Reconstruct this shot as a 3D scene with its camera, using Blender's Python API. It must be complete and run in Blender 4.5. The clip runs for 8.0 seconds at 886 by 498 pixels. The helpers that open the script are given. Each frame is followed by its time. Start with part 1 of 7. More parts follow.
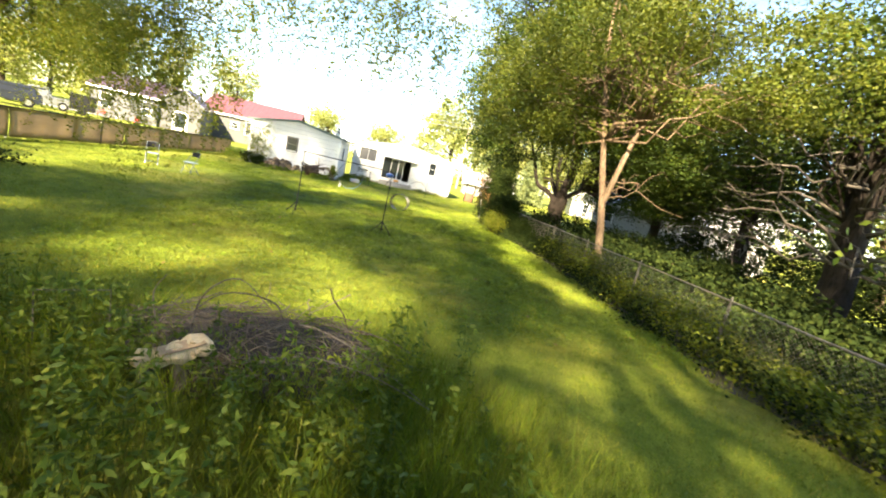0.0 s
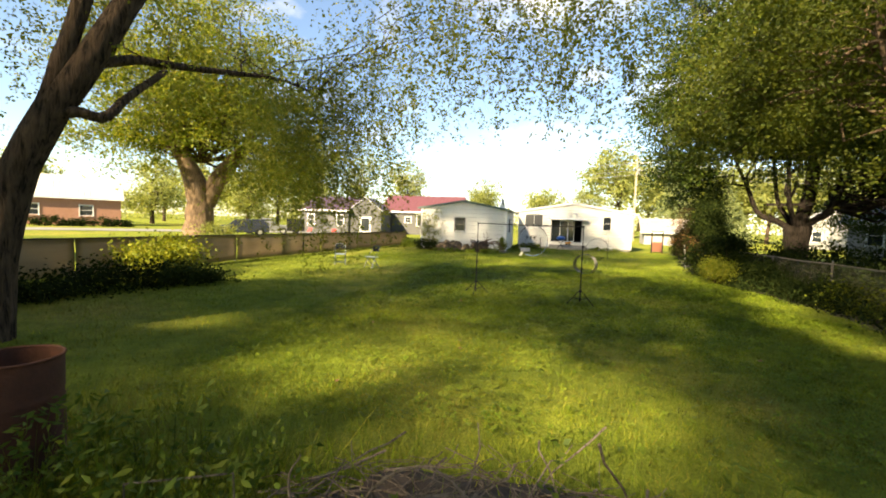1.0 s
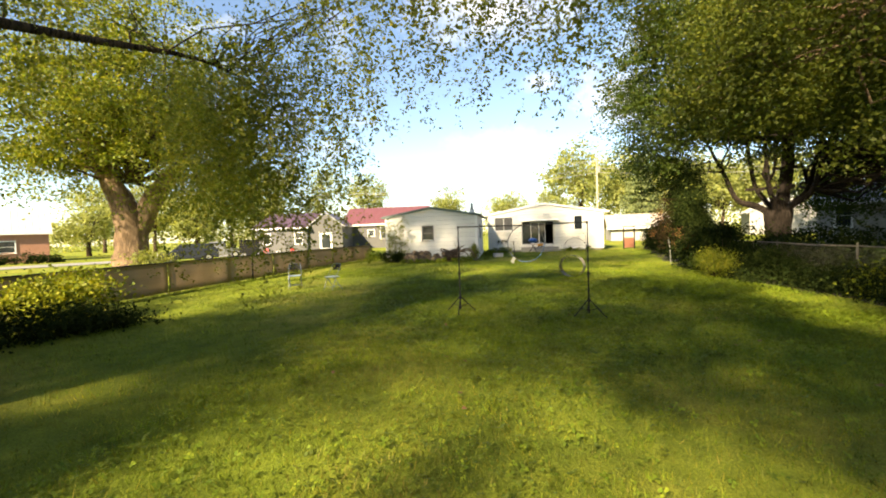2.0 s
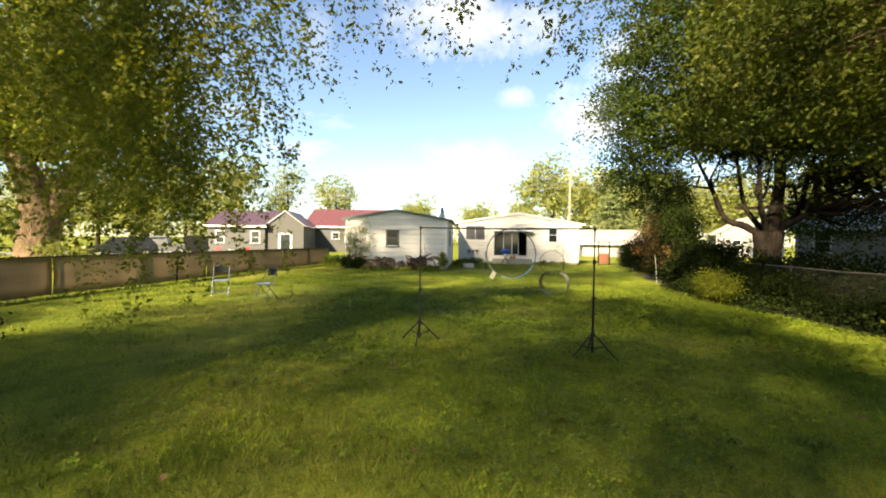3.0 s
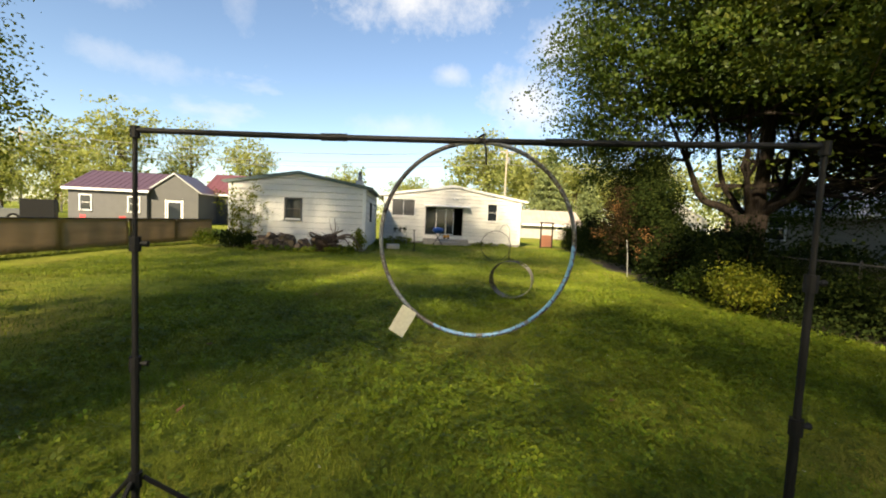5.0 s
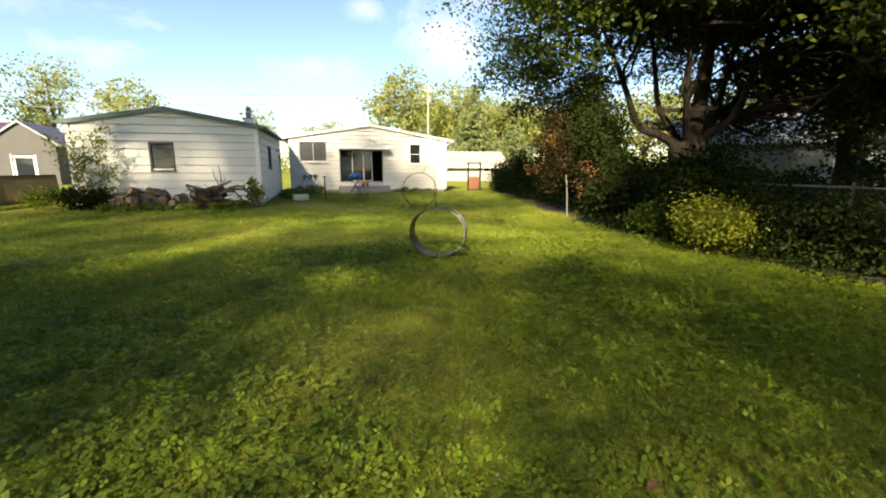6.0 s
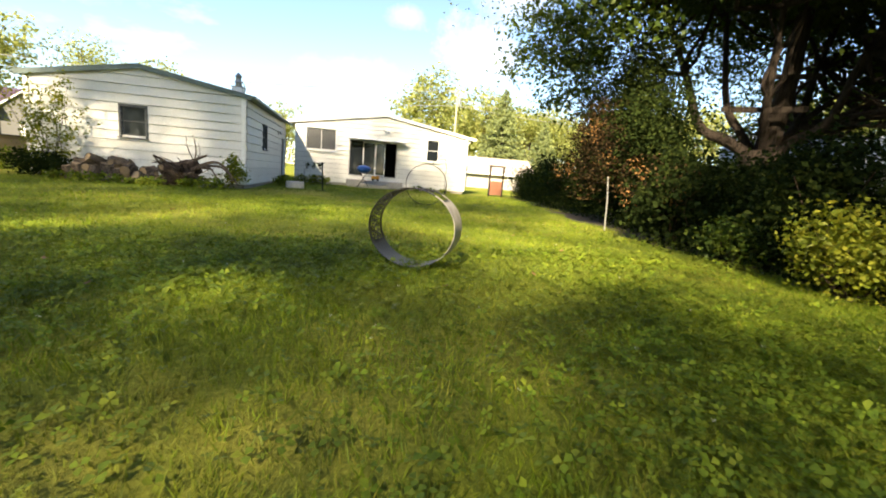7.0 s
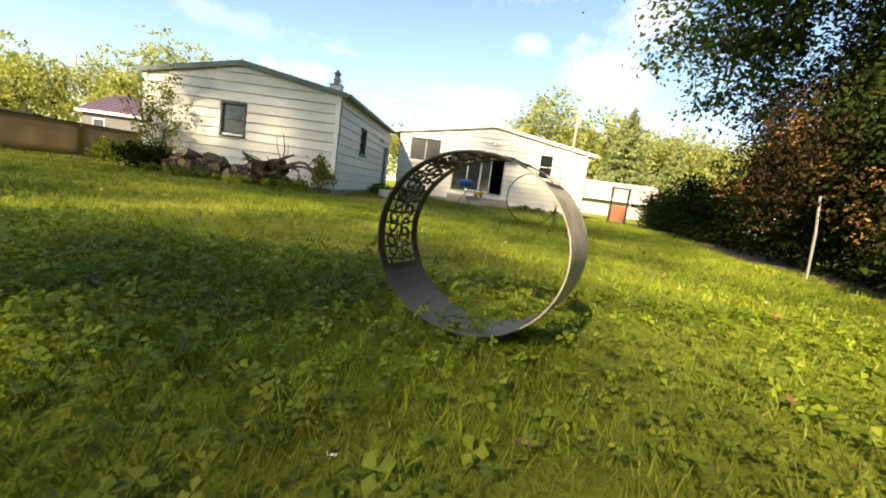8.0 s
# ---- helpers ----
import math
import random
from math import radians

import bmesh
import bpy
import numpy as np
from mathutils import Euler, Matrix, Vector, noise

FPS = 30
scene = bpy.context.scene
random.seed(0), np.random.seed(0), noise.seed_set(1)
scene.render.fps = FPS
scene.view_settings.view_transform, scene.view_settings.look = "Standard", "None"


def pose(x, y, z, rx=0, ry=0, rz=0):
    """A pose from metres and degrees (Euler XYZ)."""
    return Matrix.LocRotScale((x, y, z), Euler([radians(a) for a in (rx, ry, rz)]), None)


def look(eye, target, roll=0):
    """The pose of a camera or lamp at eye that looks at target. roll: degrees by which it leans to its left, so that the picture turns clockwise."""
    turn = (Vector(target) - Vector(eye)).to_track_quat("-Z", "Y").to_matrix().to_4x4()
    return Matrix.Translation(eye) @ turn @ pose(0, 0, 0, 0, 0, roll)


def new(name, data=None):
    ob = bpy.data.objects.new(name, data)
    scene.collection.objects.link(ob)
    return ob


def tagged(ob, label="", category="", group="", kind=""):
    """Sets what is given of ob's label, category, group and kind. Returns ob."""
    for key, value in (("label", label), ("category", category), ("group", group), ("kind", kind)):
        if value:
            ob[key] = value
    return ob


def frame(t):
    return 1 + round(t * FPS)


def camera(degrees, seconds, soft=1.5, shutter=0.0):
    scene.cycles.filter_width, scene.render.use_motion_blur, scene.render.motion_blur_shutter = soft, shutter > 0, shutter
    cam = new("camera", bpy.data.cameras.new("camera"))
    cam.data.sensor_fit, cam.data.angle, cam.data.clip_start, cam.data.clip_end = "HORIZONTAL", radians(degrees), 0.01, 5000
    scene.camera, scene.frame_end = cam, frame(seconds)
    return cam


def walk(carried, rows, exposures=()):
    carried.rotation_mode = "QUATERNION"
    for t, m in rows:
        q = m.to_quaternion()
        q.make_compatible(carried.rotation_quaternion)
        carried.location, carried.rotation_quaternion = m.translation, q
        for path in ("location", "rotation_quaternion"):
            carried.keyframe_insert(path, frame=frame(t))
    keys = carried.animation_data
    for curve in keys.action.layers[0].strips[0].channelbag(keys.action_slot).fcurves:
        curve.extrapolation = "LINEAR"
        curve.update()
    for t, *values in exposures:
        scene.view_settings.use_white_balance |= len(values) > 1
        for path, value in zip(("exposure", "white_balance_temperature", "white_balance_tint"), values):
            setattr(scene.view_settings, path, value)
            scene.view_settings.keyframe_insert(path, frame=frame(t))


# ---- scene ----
cam = camera(92.0, 8.0, 1.9, 0.06)
PATH = [
    (0, (-1.196, -0.891, 2.206), (-0.823, 1.044, 1.864), 13.0),
    (0.5, (-1.308, 0.32, 2.011), (-1.6, 2.287, 1.797), 9.2),
    (1, (-1.789, 1.314, 1.882), (-2.216, 3.264, 1.759), 2.0),
    (1.5, (-2.222, 2.283, 1.816), (-2.559, 4.252, 1.725), -1.7),
    (2.8, (-2.514, 5.217, 1.721), (-2.666, 7.211, 1.674), 0.5),
    (3, (-2.54, 5.744, 1.693), (-2.665, 7.74, 1.653), 0.9),
    (3.5, (-2.567, 7.035, 1.676), (-2.615, 9.034, 1.637), 0.6),
    (4, (-2.572, 8.271, 1.641), (-2.516, 10.269, 1.589), 0.2),
    (4.2, (-2.544, 8.755, 1.629), (-2.444, 10.751, 1.569), 0.4),
    (5.3, (-2.03, 11.552, 1.54), (-1.805, 13.527, 1.343), 3.2),
    (5.5, (-1.928, 12.03, 1.511), (-1.652, 13.993, 1.256), 2.6),
    (6, (-1.56, 13.06, 1.395), (-1.04, 14.955, 1.025), 0.2),
    (6.5, (-1.07, 14.112, 1.166), (-0.437, 15.969, 0.779), 0.5),
    (7, (-0.467, 15.403, 0.922), (-0.035, 17.327, 0.587), 4.8),
    (7.5, (-0.056, 16.676, 0.752), (0.04, 18.649, 0.437), 8.6),
    (8, (0.101, 17.788, 0.615), (0.038, 19.767, 0.331), 7.7),
]
walk(cam, [(t, look(eye, target, roll)) for t, eye, target, roll in PATH],
     [(0.0, 3.4, 6600, 10), (0.5, 2.8, 6900, 10), (1.0, 2.4, 7150, 10), (1.5, 2.4, 7150, 10), (3.0, 2.25, 6950, 10), (4.0, 2.1, 6850, 10), (5.5, 1.75, 6650, 10), (6.0, 2.1, 6600, 10), (6.5, 2.4, 6600, 10), (7.0, 2.5, 6650, 10), (7.5, 2.5, 6800, 10), (8.0, 2.3, 7000, 10)])

# ---- sky, sun and exposure ----
SUN_AZ = math.atan2(0.42, 0.91)          # the light travels towards +x, +y
SUN_EL = radians(34)

world = bpy.data.worlds.new("sky")
scene.world = world
world.use_nodes = True
wn, wl = world.node_tree.nodes, world.node_tree.links
wn.clear()
w_out = wn.new("ShaderNodeOutputWorld")
w_bg = wn.new("ShaderNodeBackground")
w_sky = wn.new("ShaderNodeTexSky")
w_sky.sky_type = "NISHITA"
w_sky.sun_disc = False
w_sky.sun_elevation = SUN_EL
w_sky.sun_rotation = math.pi + SUN_AZ
w_sky.air_density, w_sky.dust_density, w_sky.ozone_density = 1.0, 0.2, 1.6
w_bg.inputs["Strength"].default_value = 0.056
# broken fair-weather cloud, from noise on the direction of view
w_tc = wn.new("ShaderNodeTexCoord")
w_map = wn.new("ShaderNodeMapping")
w_map.inputs["Scale"].default_value = (2.2, 2.2, 5.0)
w_map.inputs["Location"].default_value = (0.35, 0.1, 0.4)
w_noise = wn.new("ShaderNodeTexNoise")
w_noise.inputs["Scale"].default_value = 1.6
w_noise.inputs["Detail"].default_value = 7
w_noise.inputs["Roughness"].default_value = 0.55
w_ramp = wn.new("ShaderNodeValToRGB")
w_ramp.color_ramp.elements[0].position, w_ramp.color_ramp.elements[1].position = 0.60, 0.82
w_mix = wn.new("ShaderNodeMixRGB")
w_mix.inputs["Color2"].default_value = (5.6, 5.6, 5.7, 1)
wl.new(w_tc.outputs["Generated"], w_map.inputs["Vector"])
wl.new(w_map.outputs["Vector"], w_noise.inputs["Vector"])
wl.new(w_noise.outputs["Fac"], w_ramp.inputs["Fac"])
# two larger clouds: direction of the middle and spread
w_fac = w_ramp.outputs["Color"]
w_soft = wn.new("ShaderNodeTexNoise")
w_soft.inputs["Scale"].default_value, w_soft.inputs["Detail"].default_value, w_soft.inputs["Roughness"].default_value = 9.0, 8, 0.68
wl.new(w_tc.outputs["Generated"], w_soft.inputs["Vector"])
for az, el, wide, tall, full in ((0.5, 26.5, 0.17, 0.065, 0.95), (5.9, 18.3, 0.035, 0.02, 0.5), (-0.8, 11.8, 0.08, 0.03, 0.45), (15.5, 15.5, 0.09, 0.07, 0.9), (19, 21, 0.08, 0.06, 0.8), (-33, 20.5, 0.07, 0.02, 0.4), (-29, 15, 0.1, 0.025, 0.35), (-20, 24, 0.03, 0.12, 0.3)):
    mid = (math.sin(radians(az)) * math.cos(radians(el)), math.cos(radians(az)) * math.cos(radians(el)), math.sin(radians(el)))
    w_off = wn.new("ShaderNodeVectorMath")
    w_off.operation = "SUBTRACT"
    w_off.inputs[1].default_value = mid
    w_scl = wn.new("ShaderNodeVectorMath")
    w_scl.operation = "MULTIPLY"
    w_scl.inputs[1].default_value = (1 / wide, 1 / wide, 1 / tall)
    w_len = wn.new("ShaderNodeVectorMath")
    w_len.operation = "LENGTH"
    wl.new(w_tc.outputs["Generated"], w_off.inputs[0])
    wl.new(w_off.outputs["Vector"], w_scl.inputs[0])
    wl.new(w_scl.outputs["Vector"], w_len.inputs[0])
    w_sum = wn.new("ShaderNodeMath")
    w_sum.operation = "MULTIPLY_ADD"
    w_sum.inputs[1].default_value = 3.4
    wl.new(w_soft.outputs["Fac"], w_sum.inputs[0])
    w_neg = wn.new("ShaderNodeMath")
    w_neg.operation = "SUBTRACT"
    w_neg.inputs[0].default_value = -0.55
    wl.new(w_len.outputs["Value"], w_neg.inputs[1])
    wl.new(w_neg.outputs[0], w_sum.inputs[2])
    w_cl = wn.new("ShaderNodeMapRange")
    w_cl.inputs["From Min"].default_value, w_cl.inputs["From Max"].default_value = 0.0, 1.3
    w_cl.inputs["To Max"].default_value = full
    wl.new(w_sum.outputs[0], w_cl.inputs["Value"])
    w_max = wn.new("ShaderNodeMath")
    w_max.operation = "MAXIMUM"
    wl.new(w_fac, w_max.inputs[0])
    wl.new(w_cl.outputs["Result"], w_max.inputs[1])
    w_fac = w_max.outputs[0]
wl.new(w_fac, w_mix.inputs["Fac"])
wl.new(w_sky.outputs["Color"], w_mix.inputs["Color1"])
wl.new(w_mix.outputs["Color"], w_bg.inputs["Color"])
wl.new(w_bg.outputs["Background"], w_out.inputs["Surface"])

sun_data = bpy.data.lights.new("sun", "SUN")
sun_data.energy, sun_data.angle, sun_data.color = 4.4, radians(2.0), (1.0, 0.84, 0.57)
sun = new("sun", sun_data)
sun_way = Vector((math.sin(SUN_AZ) * math.cos(SUN_EL), math.cos(SUN_AZ) * math.cos(SUN_EL), -math.sin(SUN_EL)))
sun.rotation_euler = sun_way.to_track_quat("-Z", "Y").to_euler()


# ---- materials ----
def ramp_node(nt, stops):
    r = nt.nodes.new("ShaderNodeValToRGB")
    e = r.color_ramp.elements
    while len(e) < len(stops):
        e.new(0.5)
    for el, (p, c) in zip(e, stops):
        el.position, el.color = p, (*c, 1)
    return r


def noise_node(nt, scale, detail=4, rough=0.55, stretch=None):
    n = nt.nodes.new("ShaderNodeTexNoise")
    n.inputs["Scale"].default_value = scale
    n.inputs["Detail"].default_value = detail
    n.inputs["Roughness"].default_value = rough
    tc = nt.nodes.new("ShaderNodeTexCoord")
    if stretch:
        mp = nt.nodes.new("ShaderNodeMapping")
        mp.inputs["Scale"].default_value = stretch
        nt.links.new(tc.outputs["Object"], mp.inputs["Vector"])
        nt.links.new(mp.outputs["Vector"], n.inputs["Vector"])
    else:
        nt.links.new(tc.outputs["Object"], n.inputs["Vector"])
    return n


def mix_node(nt, a, b, fac, mode="MIX"):
    m = nt.nodes.new("ShaderNodeMixRGB")
    m.blend_type = mode
    for sock, v in (("Color1", a), ("Color2", b), ("Fac", fac)):
        if isinstance(v, (tuple, list)):
            m.inputs[sock].default_value = (*v, 1)
        elif isinstance(v, (int, float)):
            m.inputs[sock].default_value = v
        else:
            nt.links.new(v, m.inputs[sock])
    return m.outputs["Color"]


def surface(name, base, dark=None, scale=3.0, fine=40.0, rough=0.7, metal=0.0, bump=0.15, amount=0.5, vary=0.12, stretch=None, spec=0.5):
    """Base colour with broad stains, fine grain, a little change from piece to piece, and relief."""
    m = bpy.data.materials.new(name)
    m.use_nodes = True
    nt = m.node_tree
    bs = nt.nodes["Principled BSDF"]
    bs.inputs["Roughness"].default_value, bs.inputs["Metallic"].default_value = rough, metal
    bs.inputs["Specular IOR Level"].default_value = spec
    dark = dark or tuple(0.55 * c for c in base)
    big = noise_node(nt, scale, 5, 0.6, stretch)
    small = noise_node(nt, fine, 3, 0.6, stretch)
    rb = ramp_node(nt, [(0.42, (0, 0, 0)), (0.75, (1, 1, 1))])
    nt.links.new(big.outputs["Fac"], rb.inputs["Fac"])
    scaled = nt.nodes.new("ShaderNodeMath")
    scaled.operation = "MULTIPLY"
    scaled.inputs[1].default_value = amount
    nt.links.new(rb.outputs["Color"], scaled.inputs[0])
    col = mix_node(nt, base, dark, scaled.outputs[0])
    rs = ramp_node(nt, [(0.3, (0.78, 0.78, 0.78)), (0.7, (1.12, 1.12, 1.12))])
    nt.links.new(small.outputs["Fac"], rs.inputs["Fac"])
    col = mix_node(nt, col, rs.outputs["Color"], 0.6, "MULTIPLY")
    if vary:
        info = nt.nodes.new("ShaderNodeObjectInfo")
        rv = ramp_node(nt, [(0.0, (1 - vary,) * 3), (1.0, (1 + vary,) * 3)])
        nt.links.new(info.outputs["Random"], rv.inputs["Fac"])
        col = mix_node(nt, col, rv.outputs["Color"], 1.0, "MULTIPLY")
    nt.links.new(col, bs.inputs["Base Color"])
    if bump:
        b = nt.nodes.new("ShaderNodeBump")
        b.inputs["Strength"].default_value, b.inputs["Distance"].default_value = bump, 0.02
        nt.links.new(small.outputs["Fac"], b.inputs["Height"])
        nt.links.new(b.outputs["Normal"], bs.inputs["Normal"])
    return m


def foliage(name, stops, trans=0.35, rough=0.5, dry=0.0, mottle=0.0):
    """Leaves: the colour changes from leaf to leaf, and part of the light goes through."""
    m = bpy.data.materials.new(name)
    m.use_nodes = True
    nt = m.node_tree
    nt.nodes.clear()
    out = nt.nodes.new("ShaderNodeOutputMaterial")
    geo = nt.nodes.new("ShaderNodeNewGeometry")
    r = ramp_node(nt, stops)
    nt.links.new(geo.outputs["Random Per Island"], r.inputs["Fac"])
    big = noise_node(nt, 0.9, 3)
    rb = ramp_node(nt, [(0.32, (0.58, 0.62, 0.6)), (0.68, (1.35, 1.33, 1.1))])
    nt.links.new(big.outputs["Fac"], rb.inputs["Fac"])
    col = mix_node(nt, r.outputs["Color"], rb.outputs["Color"], 1.0, "MULTIPLY")
    if mottle:
        for sc, st in ((3.2, mottle), (11.0, 0.8 * mottle)):
            tuft = noise_node(nt, sc, 4, 0.7)
            rt = ramp_node(nt, [(0.36, (1 - st,) * 3), (0.52, (1.0, 1.0, 1.0)), (0.68, (1 + 0.7 * st, 1 + 0.65 * st, 1 + 0.4 * st))])
            nt.links.new(tuft.outputs["Fac"], rt.inputs["Fac"])
            col = mix_node(nt, col, rt.outputs["Color"], 1.0, "MULTIPLY")
    if dry:
        worn = noise_node(nt, 0.42, 5, 0.65)
        rw = ramp_node(nt, [(0.5, (0, 0, 0)), (0.66, (dry, dry, dry))])
        nt.links.new(worn.outputs["Fac"], rw.inputs["Fac"])
        col = mix_node(nt, col, (0.20, 0.155, 0.05), rw.outputs["Color"])
    bs = nt.nodes.new("ShaderNodeBsdfPrincipled")
    bs.inputs["Roughness"].default_value = rough
    bs.inputs["Specular IOR Level"].default_value = 0.16 if rough < 0.7 else 0.05
    tr = nt.nodes.new("ShaderNodeBsdfTranslucent")
    mx = nt.nodes.new("ShaderNodeMixShader")
    mx.inputs["Fac"].default_value = trans
    warm = mix_node(nt, col, (1.35, 1.25, 0.55), 1.0, "MULTIPLY")
    nt.links.new(col, bs.inputs["Base Color"])
    nt.links.new(warm, tr.inputs["Color"])
    nt.links.new(bs.outputs[0], mx.inputs[1])
    nt.links.new(tr.outputs[0], mx.inputs[2])
    nt.links.new(mx.outputs[0], out.inputs["Surface"])
    return m


def glass_dark(name, tint=(0.02, 0.025, 0.03)):
    m = bpy.data.materials.new(name)
    m.use_nodes = True
    bs = m.node_tree.nodes["Principled BSDF"]
    bs.inputs["Base Color"].default_value = (*tint, 1)
    bs.inputs["Roughness"].default_value = 0.04
    bs.inputs["Specular IOR Level"].default_value = 0.6
    return m


def bark(name, base, dark, scale=5.0, bump=0.9):
    """Upright ridges: pale crests, dark furrows, and broad stains."""
    m = bpy.data.materials.new(name)
    m.use_nodes = True
    nt = m.node_tree
    bs = nt.nodes["Principled BSDF"]
    bs.inputs["Roughness"].default_value = 0.92
    bs.inputs["Specular IOR Level"].default_value = 0.15
    ridge = noise_node(nt, 4.0 * scale, 5, 0.65, (1, 1, 0.16))
    ridge.inputs["Distortion"].default_value = 0.6
    r = ramp_node(nt, [(0.36, dark), (0.47, tuple(0.55 * b + 0.45 * d for b, d in zip(base, dark))), (0.62, base)])
    nt.links.new(ridge.outputs["Fac"], r.inputs["Fac"])
    big = noise_node(nt, 0.9, 4, 0.6)
    rb = ramp_node(nt, [(0.3, (0.62, 0.6, 0.58)), (0.7, (1.15, 1.13, 1.1))])
    nt.links.new(big.outputs["Fac"], rb.inputs["Fac"])
    nt.links.new(mix_node(nt, r.outputs["Color"], rb.outputs["Color"], 1.0, "MULTIPLY"), bs.inputs["Base Color"])
    b = nt.nodes.new("ShaderNodeBump")
    b.inputs["Strength"].default_value, b.inputs["Distance"].default_value = min(1.0, bump), 0.09
    nt.links.new(ridge.outputs["Fac"], b.inputs["Height"])
    nt.links.new(b.outputs["Normal"], bs.inputs["Normal"])
    return m


def lawn_material():
    """Soil and thatch under the blades: green with yellow-dry and bare stretches."""
    m = bpy.data.materials.new("lawn_soil")
    m.use_nodes = True
    nt = m.node_tree
    bs = nt.nodes["Principled BSDF"]
    bs.inputs["Roughness"].default_value = 0.95
    bs.inputs["Specular IOR Level"].default_value = 0.1
    broad = noise_node(nt, 0.22, 5, 0.6)
    mid = noise_node(nt, 2.4, 6, 0.65)
    fine = noise_node(nt, 38, 5, 0.75)
    r1 = ramp_node(nt, [(0.3, (0.13, 0.175, 0.022)), (0.5, (0.18, 0.21, 0.03)), (0.66, (0.26, 0.235, 0.055)), (0.8, (0.29, 0.23, 0.075))])
    nt.links.new(broad.outputs["Fac"], r1.inputs["Fac"])
    r2 = ramp_node(nt, [(0.3, (0.6, 0.66, 0.6)), (0.72, (1.3, 1.25, 1.1))])
    nt.links.new(mid.outputs["Fac"], r2.inputs["Fac"])
    r3 = ramp_node(nt, [(0.3, (0.45, 0.45, 0.4)), (0.7, (1.4, 1.4, 1.25))])
    nt.links.new(fine.outputs["Fac"], r3.inputs["Fac"])
    col = mix_node(nt, r1.outputs["Color"], r2.outputs["Color"], 1.0, "MULTIPLY")
    col = mix_node(nt, col, r3.outputs["Color"], 0.9, "MULTIPLY")
    nt.links.new(col, bs.inputs["Base Color"])
    b = nt.nodes.new("ShaderNodeBump")
    b.inputs["Strength"].default_value, b.inputs["Distance"].default_value = 0.8, 0.05
    nt.links.new(fine.outputs["Fac"], b.inputs["Height"])
    nt.links.new(b.outputs["Normal"], bs.inputs["Normal"])
    return m


M_LAWN = lawn_material()
M_SIDING = surface("white_painted_siding", (0.72, 0.705, 0.665), (0.56, 0.53, 0.47), 0.9, 30, 0.6, 0, 0.08, 0.35, 0.05)
# white siding greyed in its base colour for the shade of trees
M_SHADED_WHITE = surface("shade_greyed_white_siding", (0.30, 0.295, 0.285), (0.22, 0.21, 0.195), 0.9, 30, 0.7, 0, 0.08, 0.4, 0.05)
M_WALL = surface("grey_wall_sheathing", (0.16, 0.155, 0.15), None, 2, 30, 0.9)
M_FASCIA = surface("green_grey_trim", (0.13, 0.17, 0.16), (0.08, 0.1, 0.1), 4, 50, 0.5)
M_WHITE = surface("white_trim_paint", (0.78, 0.78, 0.77), (0.6, 0.59, 0.56), 3, 60, 0.5, 0, 0.05, 0.3, 0.03)
M_SHINGLE = surface("weathered_roofing", (0.42, 0.41, 0.40), (0.25, 0.24, 0.23), 1.5, 60, 0.9, 0, 0.4)
M_GLASS = glass_dark("window_glass")
# near-black colour that stands in for the gloom of unlit rooms
M_DARK = surface("painted_room_dark", (0.012, 0.011, 0.010), None, 2, 20, 0.9)
M_SCREEN = surface("window_screen", (0.11, 0.11, 0.11), (0.07, 0.07, 0.07), 4, 300, 0.8)
M_ALU = surface("grey_aluminium", (0.48, 0.48, 0.48), None, 6, 90, 0.4, 0.7, 0.03, 0.3)
M_GALV = surface("galvanised_steel", (0.34, 0.34, 0.33), (0.2, 0.18, 0.16), 8, 90, 0.45, 0.75, 0.05)
M_BLACK = surface("black_coated_steel", (0.009, 0.009, 0.01), (0.014, 0.014, 0.014), 8, 90, 0.6, 0.0, 0.03, spec=0.25)
M_CONC = surface("concrete", (0.36, 0.34, 0.31), (0.22, 0.2, 0.18), 3, 60, 0.9, 0, 0.3)
M_GREYWALL = surface("grey_vinyl_siding", (0.085, 0.084, 0.083), (0.06, 0.06, 0.06), 1.5, 40, 0.7)
M_PURPLE = surface("maroon_metal_roof", (0.085, 0.05, 0.068), (0.065, 0.038, 0.052), 1.2, 40, 0.4, 0.2, 0.03, 0.4)
M_RED = surface("red_metal_roof", (0.16, 0.06, 0.068), (0.12, 0.045, 0.05), 1.2, 40, 0.4, 0.2, 0.03, 0.4)
M_BRICK = surface("red_brick", (0.40, 0.20, 0.135), (0.30, 0.14, 0.09), 2.5, 40, 0.9, 0, 0.3, 0.5, 0.15)
M_CLOTH = surface("tan_fence_cloth", (0.37, 0.295, 0.20), (0.22, 0.175, 0.12), 1.2, 90, 0.9, 0, 0.15, 0.6, 0.06, (1, 0.4, 3))
M_BARK = bark("ridged_brown_bark", (0.115, 0.08, 0.055), (0.012, 0.009, 0.007), 4.5)
M_BARK_D = bark("dark_maple_bark", (0.055, 0.043, 0.035), (0.02, 0.016, 0.013))
M_BARK_P = bark("pale_stringy_bark", (0.27, 0.19, 0.125), (0.10, 0.07, 0.05))
M_TWIG = bark("dry_grey_twigs", (0.19, 0.165, 0.14), (0.07, 0.058, 0.048), 8, 0.4)
L_BIRCH = foliage("small_weeping_leaves", [(0.0, (0.125, 0.155, 0.03)), (0.5, (0.16, 0.185, 0.036)), (0.85, (0.195, 0.205, 0.042)), (1.0, (0.225, 0.21, 0.05))], 0.55)
L_BIG = foliage("sunny_leaves", [(0.0, (0.084, 0.121, 0.016)), (0.5, (0.144, 0.176, 0.020)), (1.0, (0.240, 0.231, 0.032))], 0.42)
